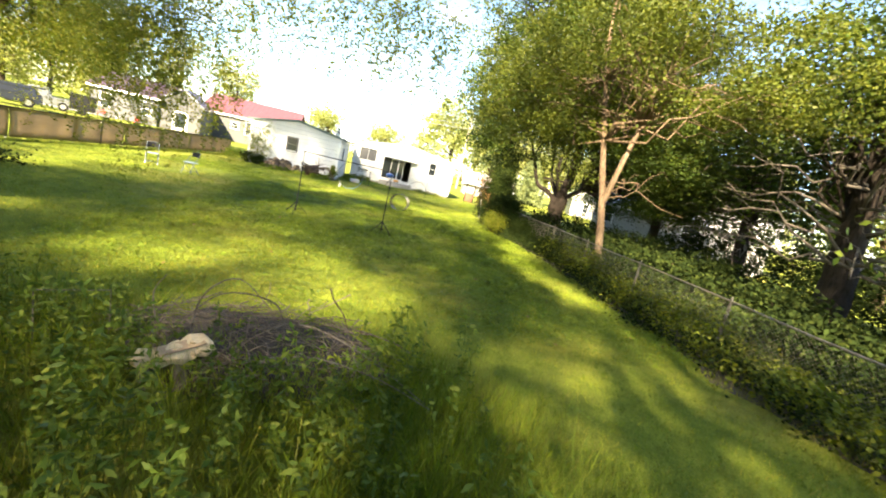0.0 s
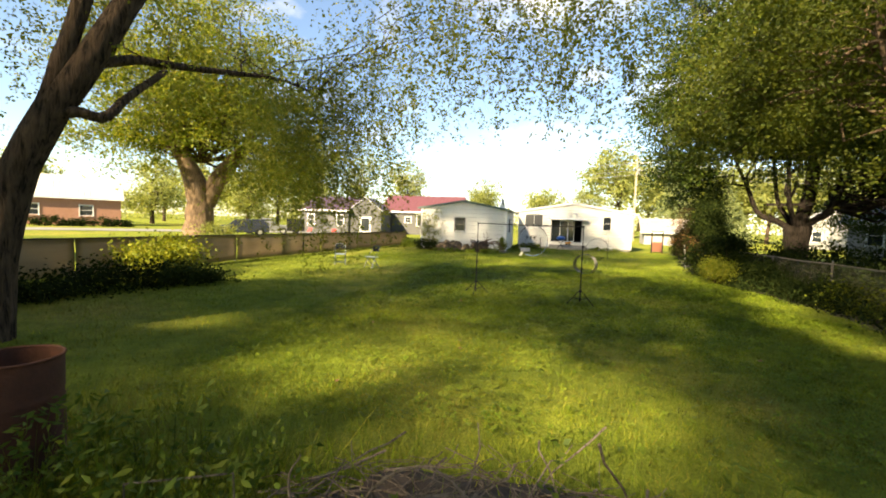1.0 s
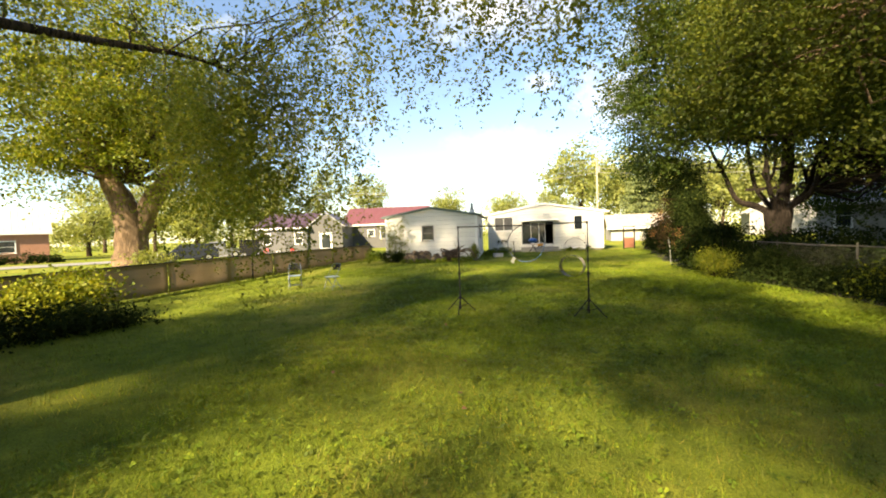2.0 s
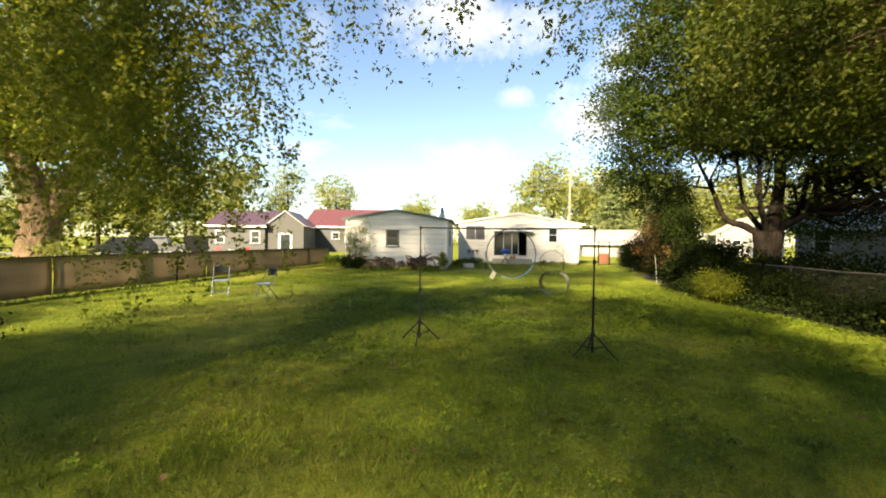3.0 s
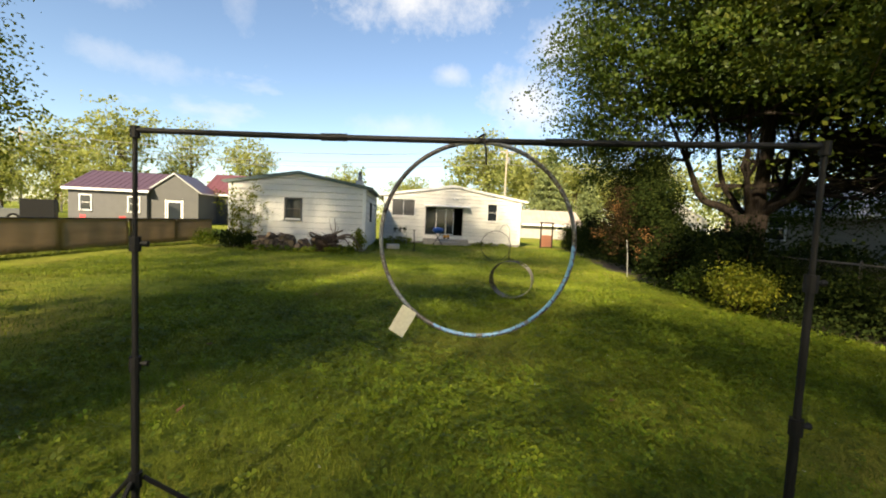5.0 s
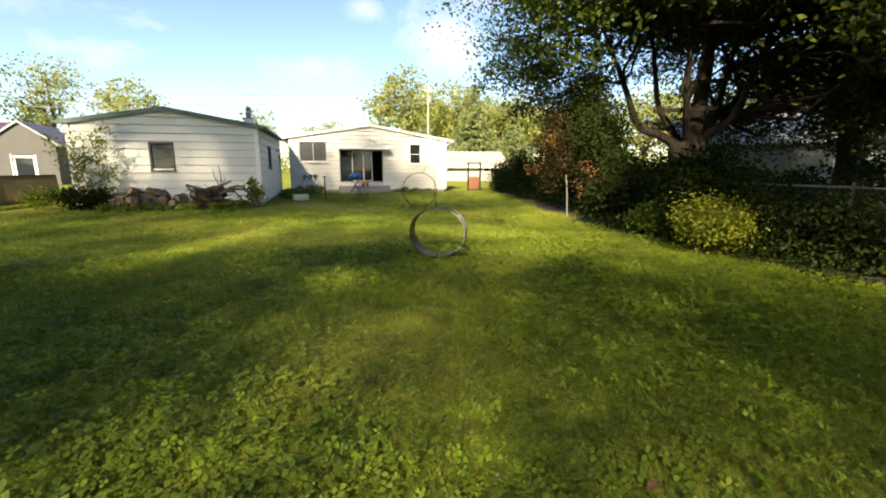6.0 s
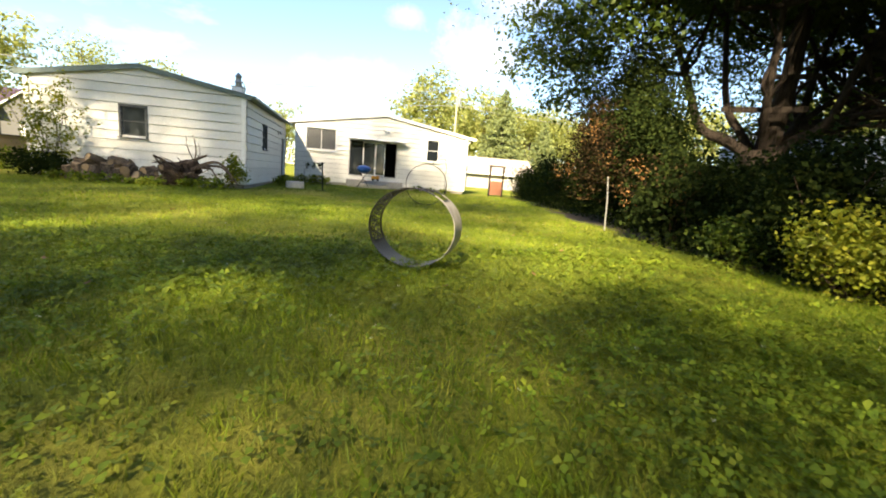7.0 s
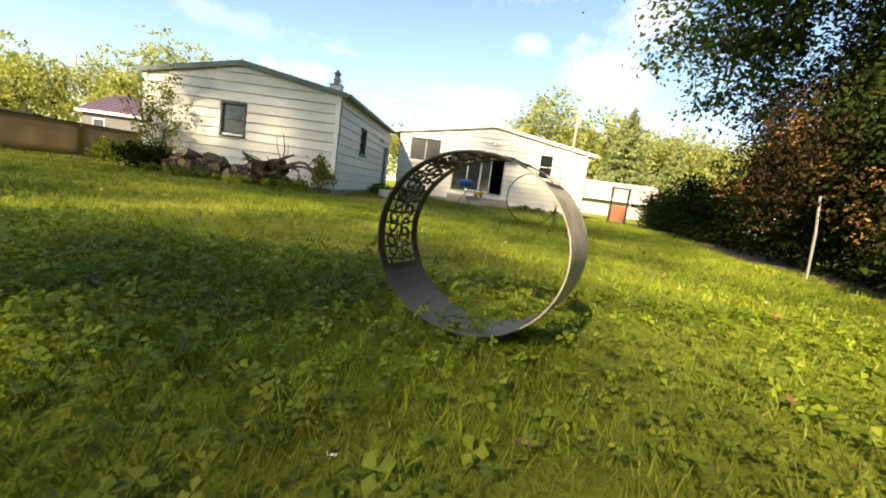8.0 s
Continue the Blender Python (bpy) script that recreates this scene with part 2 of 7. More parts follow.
L_MAPLE = foliage("maple_leaves", [(0.0, (0.032, 0.056, 0.010)), (0.5, (0.044, 0.070, 0.012)), (0.9, (0.062, 0.084, 0.013)), (1.0, (0.080, 0.098, 0.016))], 0.34)
L_OLIVE = foliage("olive_leaves", [(0.0, (0.056, 0.075, 0.012)), (0.55, (0.076, 0.094, 0.014)), (1.0, (0.115, 0.122, 0.019))], 0.38)
# hedge green darkened almost to black: deep shade put into the leaf colour
L_HEDGE = foliage("shade_darkened_hedge_leaves", [(0.0, (0.010, 0.017, 0.005)), (0.6, (0.018, 0.028, 0.007)), (1.0, (0.033, 0.043, 0.010))], 0.12, 0.85)
L_YELLOW = foliage("yellow_green_leaves", [(0.0, (0.10, 0.13, 0.015)), (0.6, (0.18, 0.20, 0.02)), (1.0, (0.26, 0.25, 0.03))], 0.35)
L_RUST = foliage("dead_orange_leaves", [(0.0, (0.12, 0.062, 0.028)), (0.6, (0.22, 0.115, 0.05)), (1.0, (0.33, 0.18, 0.08))], 0.3, 0.8)
L_BROWN = foliage("withered_brown_leaves", [(0.0, (0.018, 0.013, 0.008)), (0.6, (0.036, 0.024, 0.013)), (1.0, (0.075, 0.046, 0.023))], 0.2, 0.85)
# leaf green made paler and bluer: distance haze put into the colour
L_FAR = foliage("haze_paled_leaves", [(0.0, (0.20, 0.23, 0.085)), (0.5, (0.255, 0.28, 0.105)), (1.0, (0.32, 0.33, 0.13))], 0.5)
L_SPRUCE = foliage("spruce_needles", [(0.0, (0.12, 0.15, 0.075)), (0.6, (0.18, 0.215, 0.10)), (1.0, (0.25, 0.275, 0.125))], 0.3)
L_GRASS = foliage("grass_blades", [(0.0, (0.098, 0.158, 0.012)), (0.45, (0.145, 0.205, 0.016)), (0.88, (0.20, 0.245, 0.022)), (1.0, (0.26, 0.25, 0.045))], 0.3, 0.5, 0.35, 0.5)
L_DRYGRASS = foliage("dry_grass_blades", [(0.0, (0.115, 0.150, 0.013)), (0.45, (0.18, 0.20, 0.02)), (0.85, (0.25, 0.245, 0.03)), (1.0, (0.33, 0.27, 0.06))], 0.3, 0.5, 0.75, 0.5)
L_WEED = foliage("weed_leaves", [(0.0, (0.05, 0.085, 0.014)), (0.6, (0.085, 0.125, 0.018)), (1.0, (0.16, 0.185, 0.03))], 0.28, 0.55)
L_CLOVER = foliage("clover_leaves", [(0.0, (0.092, 0.150, 0.016)), (0.6, (0.15, 0.21, 0.021)), (1.0, (0.225, 0.265, 0.03))], 0.3, 0.5, 0.2, 0.4)


# ---- builders ----
def part(name, bm, material, parent=None, label="", smooth=False):
    """Links a bmesh as one mesh object, under a thing or a part."""
    me = bpy.data.meshes.new(name)
    bm.to_mesh(me)
    bm.free()
    if smooth:
        me.polygons.foreach_set("use_smooth", [True] * len(me.polygons))
    me.materials.append(material)
    ob = new(name, me)
    if parent:
        ob.parent = parent
    if label:
        ob["label"] = label
    return ob


def part_np(name, verts, faces, material, parent=None, label="", smooth=False):
    """The same from arrays: verts (n, 3), faces (m, 3 or 4)."""
    verts = np.asarray(verts, dtype=np.float32)
    faces = np.asarray(faces, dtype=np.int32)
    k = faces.shape[1]
    me = bpy.data.meshes.new(name)
    me.vertices.add(len(verts))
    me.vertices.foreach_set("co", verts.ravel())
    me.loops.add(faces.size)
    me.loops.foreach_set("vertex_index", faces.ravel())
    me.polygons.add(len(faces))
    me.polygons.foreach_set("loop_start", np.arange(0, faces.size, k, dtype=np.int32))
    me.polygons.foreach_set("loop_total", np.full(len(faces), k, dtype=np.int32))
    if smooth:
        me.polygons.foreach_set("use_smooth", np.ones(len(faces), dtype=bool))
    me.update(calc_edges=True)
    me.validate()
    me.materials.append(material)
    ob = new(name, me)
    if parent:
        ob.parent = parent
    if label:
        ob["label"] = label
    return ob


def thing(name, at, label, category, group="", kind="", turn=0.0):
    ob = new(name)
    ob.empty_display_size = 0.2
    ob.matrix_basis = pose(at[0], at[1], at[2], 0, 0, turn)
    return tagged(ob, label, category, group, kind)


def box(bm, x0, x1, y0, y1, z0, z1, bevel=0.0):
    vs = [bm.verts.new((x, y, z)) for z in (z0, z1) for y in (y0, y1) for x in (x0, x1)]
    fs = [bm.faces.new([vs[i] for i in f]) for f in ((0, 2, 3, 1), (4, 5, 7, 6), (0, 1, 5, 4), (2, 6, 7, 3), (0, 4, 6, 2), (1, 3, 7, 5))]
    if bevel:
        es = list({e for f in fs for e in f.edges})
        bmesh.ops.bevel(bm, geom=es, offset=bevel, segments=1, affect="EDGES")
    return bm


def boxed(*a, **k):
    return box(bmesh.new(), *a, **k)


def tube(bm, pts, radii, sides=8, closed=False, cap=True, knobble=0.0, rng=None):
    """A round bar of changing thickness along a line of points."""
    pts = [Vector(p) for p in pts]
    n = len(pts)
    if isinstance(radii, (int, float)):
        radii = [radii] * n
    rings = []
    prev = None
    for i, p in enumerate(pts):
        if closed:
            d = pts[(i + 1) % n] - pts[i - 1]
        else:
            d = pts[min(i + 1, n - 1)] - pts[max(i - 1, 0)]
        d.normalize()
        if prev is None:
            side = d.orthogonal().normalized()
        else:
            side = prev - d * prev.dot(d)
            side = side.normalized() if side.length > 1e-6 else d.orthogonal().normalized()
        prev = side
        up = d.cross(side)
        ring = []
        for k in range(sides):
            a = 2 * math.pi * k / sides
            r = float(radii[i]) * (1 + (knobble * (rng.random() - 0.5) if knobble and rng else 0))
            ring.append(bm.verts.new(p + r * (math.cos(a) * side + math.sin(a) * up)))
        rings.append(ring)
    last = n if closed else n - 1
    for i in range(last):
        a, b = rings[i], rings[(i + 1) % n]
        for k in range(sides):
            bm.faces.new((a[k], a[(k + 1) % sides], b[(k + 1) % sides], b[k]))
    if cap and not closed:
        bm.faces.new(rings[0][::-1])
        bm.faces.new(rings[-1])
    return bm


def bar(p, q, r, sides=8):
    return tube(bmesh.new(), [p, q], r, sides)


def curve_pts(ctrl, n):
    """A smooth line through control points (Catmull-Rom)."""
    c = [Vector(p) for p in ctrl]
    c = [2 * c[0] - c[1]] + c + [2 * c[-1] - c[-2]]
    out = []
    seg = len(c) - 3
    for i in range(n):
        u = i / (n - 1) * seg
        k = min(int(u), seg - 1)
        t = u - k
        a, b, d, e = c[k:k + 4]
        out.append(0.5 * (2 * b + (d - a) * t + (2 * a - 5 * b + 4 * d - e) * t * t + (3 * b - a - 3 * d + e) * t ** 3))
    return out


# ---- ground ----
def build_ground():
    xs = np.concatenate([np.linspace(-700, -40, 12), np.linspace(-36, 36, 73), np.linspace(40, 700, 12)])
    ys = np.concatenate([np.linspace(-300, -14, 10), np.linspace(-10, 62, 73), np.linspace(70, 1200, 14)])
    gx, gy = np.meshgrid(xs, ys)
    gz = 0.03 * np.sin(gx * 0.9 + 0.7 * np.sin(gy * 0.5)) * np.cos(gy * 0.7) - 0.03
    gz[(np.abs(gx) > 38) | (gy > 64) | (gy < -12)] = -0.03
    v = np.stack([gx, gy, gz], -1).reshape(-1, 3)
    w, h = len(xs), len(ys)
    i = (np.arange(h - 1)[:, None] * w + np.arange(w - 1)[None, :]).ravel()
    f = np.stack([i, i + 1, i + w + 1, i + w], -1)
    tagged(part_np("ground", v, f, M_LAWN, smooth=True), "mown green back-yard lawn with clover, dry and bare patches", "lawn", kind="structure")


build_ground()

M_ROAD = surface("pale_asphalt", (0.23, 0.22, 0.21), (0.16, 0.155, 0.15), 0.8, 30, 0.9, 0, 0.2)
road = part("road", boxed(-160, 26, -3.2, 3.2, 0.0, 0.02), M_ROAD)
road.matrix_basis = pose(-47, 33, 0.0, 0, 0, 52)
tagged(road, "pale grey asphalt street beyond the back fence", "road", kind="structure")


# ---- walls with lap siding ----
def gable_z(x, x0, x1, eave, peak):
    m = (x0 + x1) / 2
    return eave + (peak - eave) * (1 - abs(x - m) / ((x1 - x0) / 2))


def sided_wall(owner, name, length, eave, peak, openings, m, pitch=0.26, thick=0.14, core=None, cover=None, base=0.0, lap=True):
    """A wall in its own plane: x along it from 0, y outward to minus, openings (x0, x1, z0, z1) cut through it, lap boards as pieces."""
    core, cover = core or M_WALL, cover or M_SIDING
    bm = bmesh.new()
    xs = sorted({0.0, length, length / 2, *[c for o in openings for c in o[:2]]})
    zs = sorted({base, *[c for o in openings for c in o[2:]]})
    grid = {(i, k): bm.verts.new((x, 0, z)) for i, x in enumerate(xs) for k, z in enumerate(zs)}
    for i, x in enumerate(xs):
        grid[i, len(zs)] = bm.verts.new((x, 0, gable_z(x, 0, length, eave, peak)))
    for i in range(len(xs) - 1):
        for k in range(len(zs)):
            mx, mz = (xs[i] + xs[i + 1]) / 2, (zs[k] + zs[k + 1]) / 2 if k + 1 < len(zs) else eave
            if not any(o[0] < mx < o[1] and o[2] < mz < o[3] for o in openings):
                bm.faces.new((grid[i, k], grid[i + 1, k], grid[i + 1, k + 1], grid[i, k + 1]))
    bmesh.ops.delete(bm, geom=[v for v in bm.verts if not v.link_faces], context="VERTS")
    back = bmesh.ops.extrude_face_region(bm, geom=bm.faces[:], use_keep_orig=True)
    for v in back["geom"]:
        if isinstance(v, bmesh.types.BMVert):
            v.co.y += thick
    bmesh.ops.recalc_face_normals(bm, faces=bm.faces)
    wall = part(name, bm, core, owner)
    wall.matrix_basis = m
    if not lap:
        return wall
    z = base
    while z < peak - 0.04:
        z1 = min(z + pitch - 0.009, peak)
        # full rows beside the openings, cut rows below and above them
        spans = [(0.0, length, z, z1)]
        for o in openings:
            if o[2] < z1 and o[3] > z:
                nxt = []
                for a, b, c, d in spans:
                    if o[1] <= a or o[0] >= b:
                        nxt.append((a, b, c, d))
                        continue
                    nxt += [(a, o[0], c, d), (o[1], b, c, d), (max(a, o[0]), min(b, o[1]), c, min(d, o[2])), (max(a, o[0]), min(b, o[1]), max(c, o[3]), d)]
                spans = [q for q in nxt if q[1] - q[0] > 0.02 and q[3] - q[2] > 0.015]
        for a, b, c, d in spans:
            # the board's ends follow the slope of the gable
            def clip(zz, a=a, b=b):
                if zz <= eave:
                    return a, b
                half = (length / 2) * (peak - zz) / max(peak - eave, 1e-6)
                return max(a, length / 2 - half), min(b, length / 2 + half)

            def lip(zz, z=z, z1=z1):
                return -0.05 + 0.042 * (zz - z) / max(z1 - z, 1e-6)
            (a0, b0), (a1, b1) = clip(c), clip(d)
            if b0 - a0 < 0.03:
                continue
            if b1 < a1:
                a1 = b1 = (a0 + b0) / 2
            bb = bmesh.new()
            vs = [bb.verts.new(p) for p in ((a0, lip(c), c), (b0, lip(c), c), (b1, lip(d), d), (a1, lip(d), d), (a0, 0.0, c), (b0, 0.0, c))]
            bb.faces.new((vs[0], vs[1], vs[2], vs[3]))
            bb.faces.new((vs[4], vs[5], vs[1], vs[0]))
            bb.faces.new((vs[0], vs[3], vs[4]))
            bb.faces.new((vs[1], vs[5], vs[2]))
            part("siding_board", bb, cover, wall)
        z += pitch
    return wall


def window_unit(owner, m, w, h, style="slider", trim=M_WHITE, pane=M_GLASS, name="window", depth=0.07, surround=0.06):
    """A window in its opening: surround, sash bars and panes; x along the wall from 0, z up from 0."""
    win = new(name)
    win.parent = owner
    win.matrix_basis = m
    bm = bmesh.new()
    s = surround
    if s > 0:
        box(bm, -s, 0, -depth, 0.02, -s, h + s)
        box(bm, w, w + s, -depth, 0.02, -s, h + s)
        box(bm, 0, w, -depth, 0.02, h, h + s)
        part("frame", bm, trim, win)
        part("sill", boxed(-s - 0.03, w + s + 0.03, -depth - 0.05, 0.02, -s - 0.035, -s - 0.002, bevel=0.006), trim, win)
    t = 0.035
    bm = bmesh.new()
    box(bm, 0.003, t, 0.0, 0.04, 0.003, h - 0.003)
    box(bm, w - t, w - 0.003, 0.0, 0.04, 0.003, h - 0.003)
    box(bm, t, w - t, 0.0, 0.04, 0.003, t)
    box(bm, t, w - t, 0.0, 0.04, h - t, h - 0.003)
    part("sash", bm, trim, win)
    if style == "slider":
        part("mullion", boxed(w / 2 - t / 2, w / 2 + t / 2, -0.004, 0.036, t, h - t), trim, win)
        cells = [(t, w / 2 - t / 2, t, h - t), (w / 2 + t / 2, w - t, t, h - t)]
    elif style == "hung":
        part("meeting_rail", boxed(t, w - t, -0.004, 0.036, h / 2 - t / 2, h / 2 + t / 2), trim, win)
        cells = [(t, w - t, t, h / 2 - t / 2), (t, w - t, h / 2 + t / 2, h - t)]
    else:
        cells = [(t, w - t, t, h - t)]
    for a, b, c, d in cells:
        part("pane", boxed(a, b, 0.016, 0.022, c, d), pane, win)
    return win


def roof_slabs(owner, x0, x1, y0, y1, eave, peak, over_side, over_front, material, trim, thick=0.10, name="roof"):
    """Two slabs of a low gable roof with its ridge along y, and the boards along its edges."""
    m = (x0 + x1) / 2
    half = (x1 - x0) / 2
    k = (peak - eave) / half
    for s in (-1, 1):
        xe = m + s * (half + over_side)
        ze = peak - k * (half + over_side)
        bm = bmesh.new()
        a, b = y0 - over_front, y1 + over_front
        vs = [bm.verts.new(p) for p in ((m, a, peak + 0.02), (xe, a, ze + 0.02), (xe, b, ze + 0.02), (m, b, peak + 0.02),
                                        (m, a, peak + 0.02 + thick), (xe, a, ze + 0.02 + thick), (xe, b, ze + 0.02 + thick), (m, b, peak + 0.02 + thick))]
        for f in ((0, 1, 2, 3), (7, 6, 5, 4), (0, 4, 5, 1), (1, 5, 6, 2), (2, 6, 7, 3), (3, 7, 4, 0)):
            bm.faces.new([vs[i] for i in f])
        bmesh.ops.recalc_face_normals(bm, faces=bm.faces)
        part(name, bm, material, owner)
        # the board under the front edge
        bm = bmesh.new()
        d = 0.15
        vs = [bm.verts.new(p) for p in ((m, a - 0.025, peak + 0.03 + thick - d), (xe, a - 0.025, ze + 0.03 + thick - d), (xe, a - 0.025, ze + 0.03 + thick), (m, a - 0.025, peak + 0.03 + thick),
                                        (m, a - 0.003, peak + 0.03 + thick - d), (xe, a - 0.003, ze + 0.03 + thick - d), (xe, a - 0.003, ze + 0.03 + thick), (m, a - 0.003, peak + 0.03 + thick))]
        for f in ((0, 1, 2, 3), (7, 6, 5, 4), (0, 4, 5, 1), (1, 5, 6, 2), (2, 6, 7, 3), (3, 7, 4, 0)):
            bm.faces.new([vs[i] for i in f])
        bmesh.ops.recalc_face_normals(bm, faces=bm.faces)
        part("fascia", bm, trim, owner)
        # the gutter along the eave
        gx = xe + s * 0.004
        part("gutter", boxed(min(gx, gx + s * 0.11), max(gx, gx + s * 0.11), a, b, ze + 0.0, ze + 0.02 + thick, bevel=0.015), trim, owner)


# ---- the white house ----
HX0, HX1, HY, HEAVE, HPEAK = -3.45, 5.86, 39.68, 3.10, 3.86


def build_house():
    h = thing("house", (0, 0, 0), "low white lap-sided house with shallow gable roof and sliding patio door", "house")
    L = HX1 - HX0
    o_win = (-2.88 - HX0, -1.36 - HX0, 1.78, 2.88)
    o_door = (-0.66 - HX0, 1.94 - HX0, 0.56, 2.48)
    o_small = (3.60 - HX0, 4.26 - HX0, 1.68, 2.82)
    sided_wall(h, "rear_wall", L, HEAVE, HPEAK, [o_win, o_door, o_small], pose(HX0, HY, 0), pitch=0.245, base=0.12)
    sided_wall(h, "side_wall", 11.0, HEAVE, HEAVE, [], pose(HX1, HY + 0.15, 0, 0, 0, 90), pitch=0.245, base=0.12)
    sided_wall(h, "side_wall", 11.0, HEAVE, HEAVE, [], pose(HX0, HY + 11.15, 0, 0, 0, -90), pitch=0.245, base=0.12, lap=False)
    sided_wall(h, "street_wall", L, HEAVE, HPEAK, [], pose(HX1, HY + 11.3, 0, 0, 0, 180), base=0.12, lap=False)
    part("footing", boxed(HX0 + 0.03, HX1 - 0.03, HY + 0.02, HY + 11.2, -0.2, 0.118), M_CONC, h, "weathered concrete footing")
    # added dark sheet in place of the unlit room behind the openings
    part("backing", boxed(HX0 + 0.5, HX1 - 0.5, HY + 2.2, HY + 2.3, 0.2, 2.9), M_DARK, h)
    part("corner_board", boxed(HX1 - 0.09, HX1 + 0.045, HY - 0.066, HY - 0.052, 0.12, HEAVE - 0.03), M_WHITE, h)
    roof_slabs(h, HX0, HX1, HY, HY + 11.3, HEAVE, HPEAK, 0.42, 0.12, M_SHINGLE, M_WHITE, 0.09)
    window_unit(h, pose(-2.88, HY, 1.78), 1.52, 1.10, "slider", M_WHITE, M_SCREEN)
    window_unit(h, pose(3.60, HY, 1.68), 0.66, 1.14, "hung", M_WHITE, M_GLASS)
    # the patio door: three leaves in a pale frame, under a shallow metal hood
    d = new("patio_door")
    d.parent = h
    d.matrix_basis = pose(-0.66, HY, 0.56)
    W, H = 2.60, 1.92
    bm = bmesh.new()
    box(bm, 0.003, 0.05, -0.04, 0.06, 0.003, H - 0.003)
    box(bm, W - 0.05, W - 0.003, -0.04, 0.06, 0.003, H - 0.003)
    box(bm, 0.05, W - 0.05, -0.04, 0.06, H - 0.06, H - 0.003)
    box(bm, 0.05, W - 0.05, -0.05, 0.06, 0.003, 0.05)
    part("frame", bm, M_ALU, d)
    for a, b, y, mt in ((0.06, 0.74, 0.02, M_GLASS), (0.74, 1.42, 0.0, M_GLASS), (1.42, 1.95, 0.03, M_GLASS)):
        bm = bmesh.new()
        box(bm, a, a + 0.045, y, y + 0.03, 0.06, H - 0.07)
        box(bm, b - 0.045, b, y, y + 0.03, 0.06, H - 0.07)
        box(bm, a + 0.045, b - 0.045, y, y + 0.03, 0.06, 0.12)
        box(bm, a + 0.045, b - 0.045, y, y + 0.03, H - 0.13, H - 0.07)
        leaf = part("door_leaf", bm, M_WHITE if a > 0.5 else M_BLACK, d)
        part("pane", boxed(a + 0.045, b - 0.045, y + 0.012, y + 0.018, 0.12, H - 0.13), mt, leaf)
    part("handle", boxed(1.37, 1.395, -0.035, 0.0, 0.85, 1.1, bevel=0.006), M_ALU, d, "pale metal pull handle")
    bm = bmesh.new()
    vs = [bm.verts.new(p) for p in ((-0.08, -0.55, H + 0.01), (3.0, -0.55, H + 0.01), (3.0, -0.04, H + 0.10), (-0.08, -0.04, H + 0.10),
                                    (-0.08, -0.55, H + 0.035), (3.0, -0.55, H + 0.035), (3.0, -0.04, H + 0.125), (-0.08, -0.04, H + 0.125))]
    for f in ((3, 2, 1, 0), (4, 5, 6, 7), (0, 1, 5, 4), (1, 2, 6, 5), (2, 3, 7, 6), (3, 0, 4, 7)):
        bm.faces.new([vs[i] for i in f])
    part("awning", bm, M_WHITE, h, "narrow white metal awning").matrix_basis = pose(-0.66, HY, 0.56)
    # steps
    part("step", boxed(-0.75, 2.25, HY - 0.75, HY - 0.04, -0.05, 0.36, bevel=0.02), M_CONC, h, "low concrete stoop")
    part("step", boxed(-0.1, 1.6, HY - 1.15, HY - 0.755, -0.05, 0.19, bevel=0.02), M_CONC, h, "low concrete stoop")
    # twin flood lamp over the door, meter box at the corner
    lamp = part("floodlight", tube(bmesh.new(), [(1.31, HY - 0.036, 3.03), (1.31, HY - 0.09, 3.03)], 0.05, 12), M_WHITE, h, "white twin floodlight")
    for s in (-1, 1):
        part("lamp_head", tube(bmesh.new(), [(1.31 + s * 0.02, HY - 0.08, 3.04), (1.31 + s * 0.08, HY - 0.15, 3.06), (1.31 + s * 0.14, HY - 0.22, 3.05)], [0.02, 0.045, 0.06], 10), M_WHITE, lamp)
    part("meter_box", boxed(HX1 + 0.04, HX1 + 0.22, HY + 0.15, HY + 0.4, 1.2, 1.65, bevel=0.02), M_ALU, h, "grey electric meter box")
    part("downpipe", tube(bmesh.new(), [(HX1 + 0.08, HY + 0.05, 0.15), (HX1 + 0.08, HY + 0.05, 2.8), (HX1 + 0.3, HY + 0.05, 3.0)], 0.035, 8), M_WHITE, h)
    return h


build_house()

# ---- the white garage ----
GX0, GX1, GY0, GY1, GEAVE, GPEAK = -9.86, -3.9, 30.76, 39.4, 2.88, 3.40


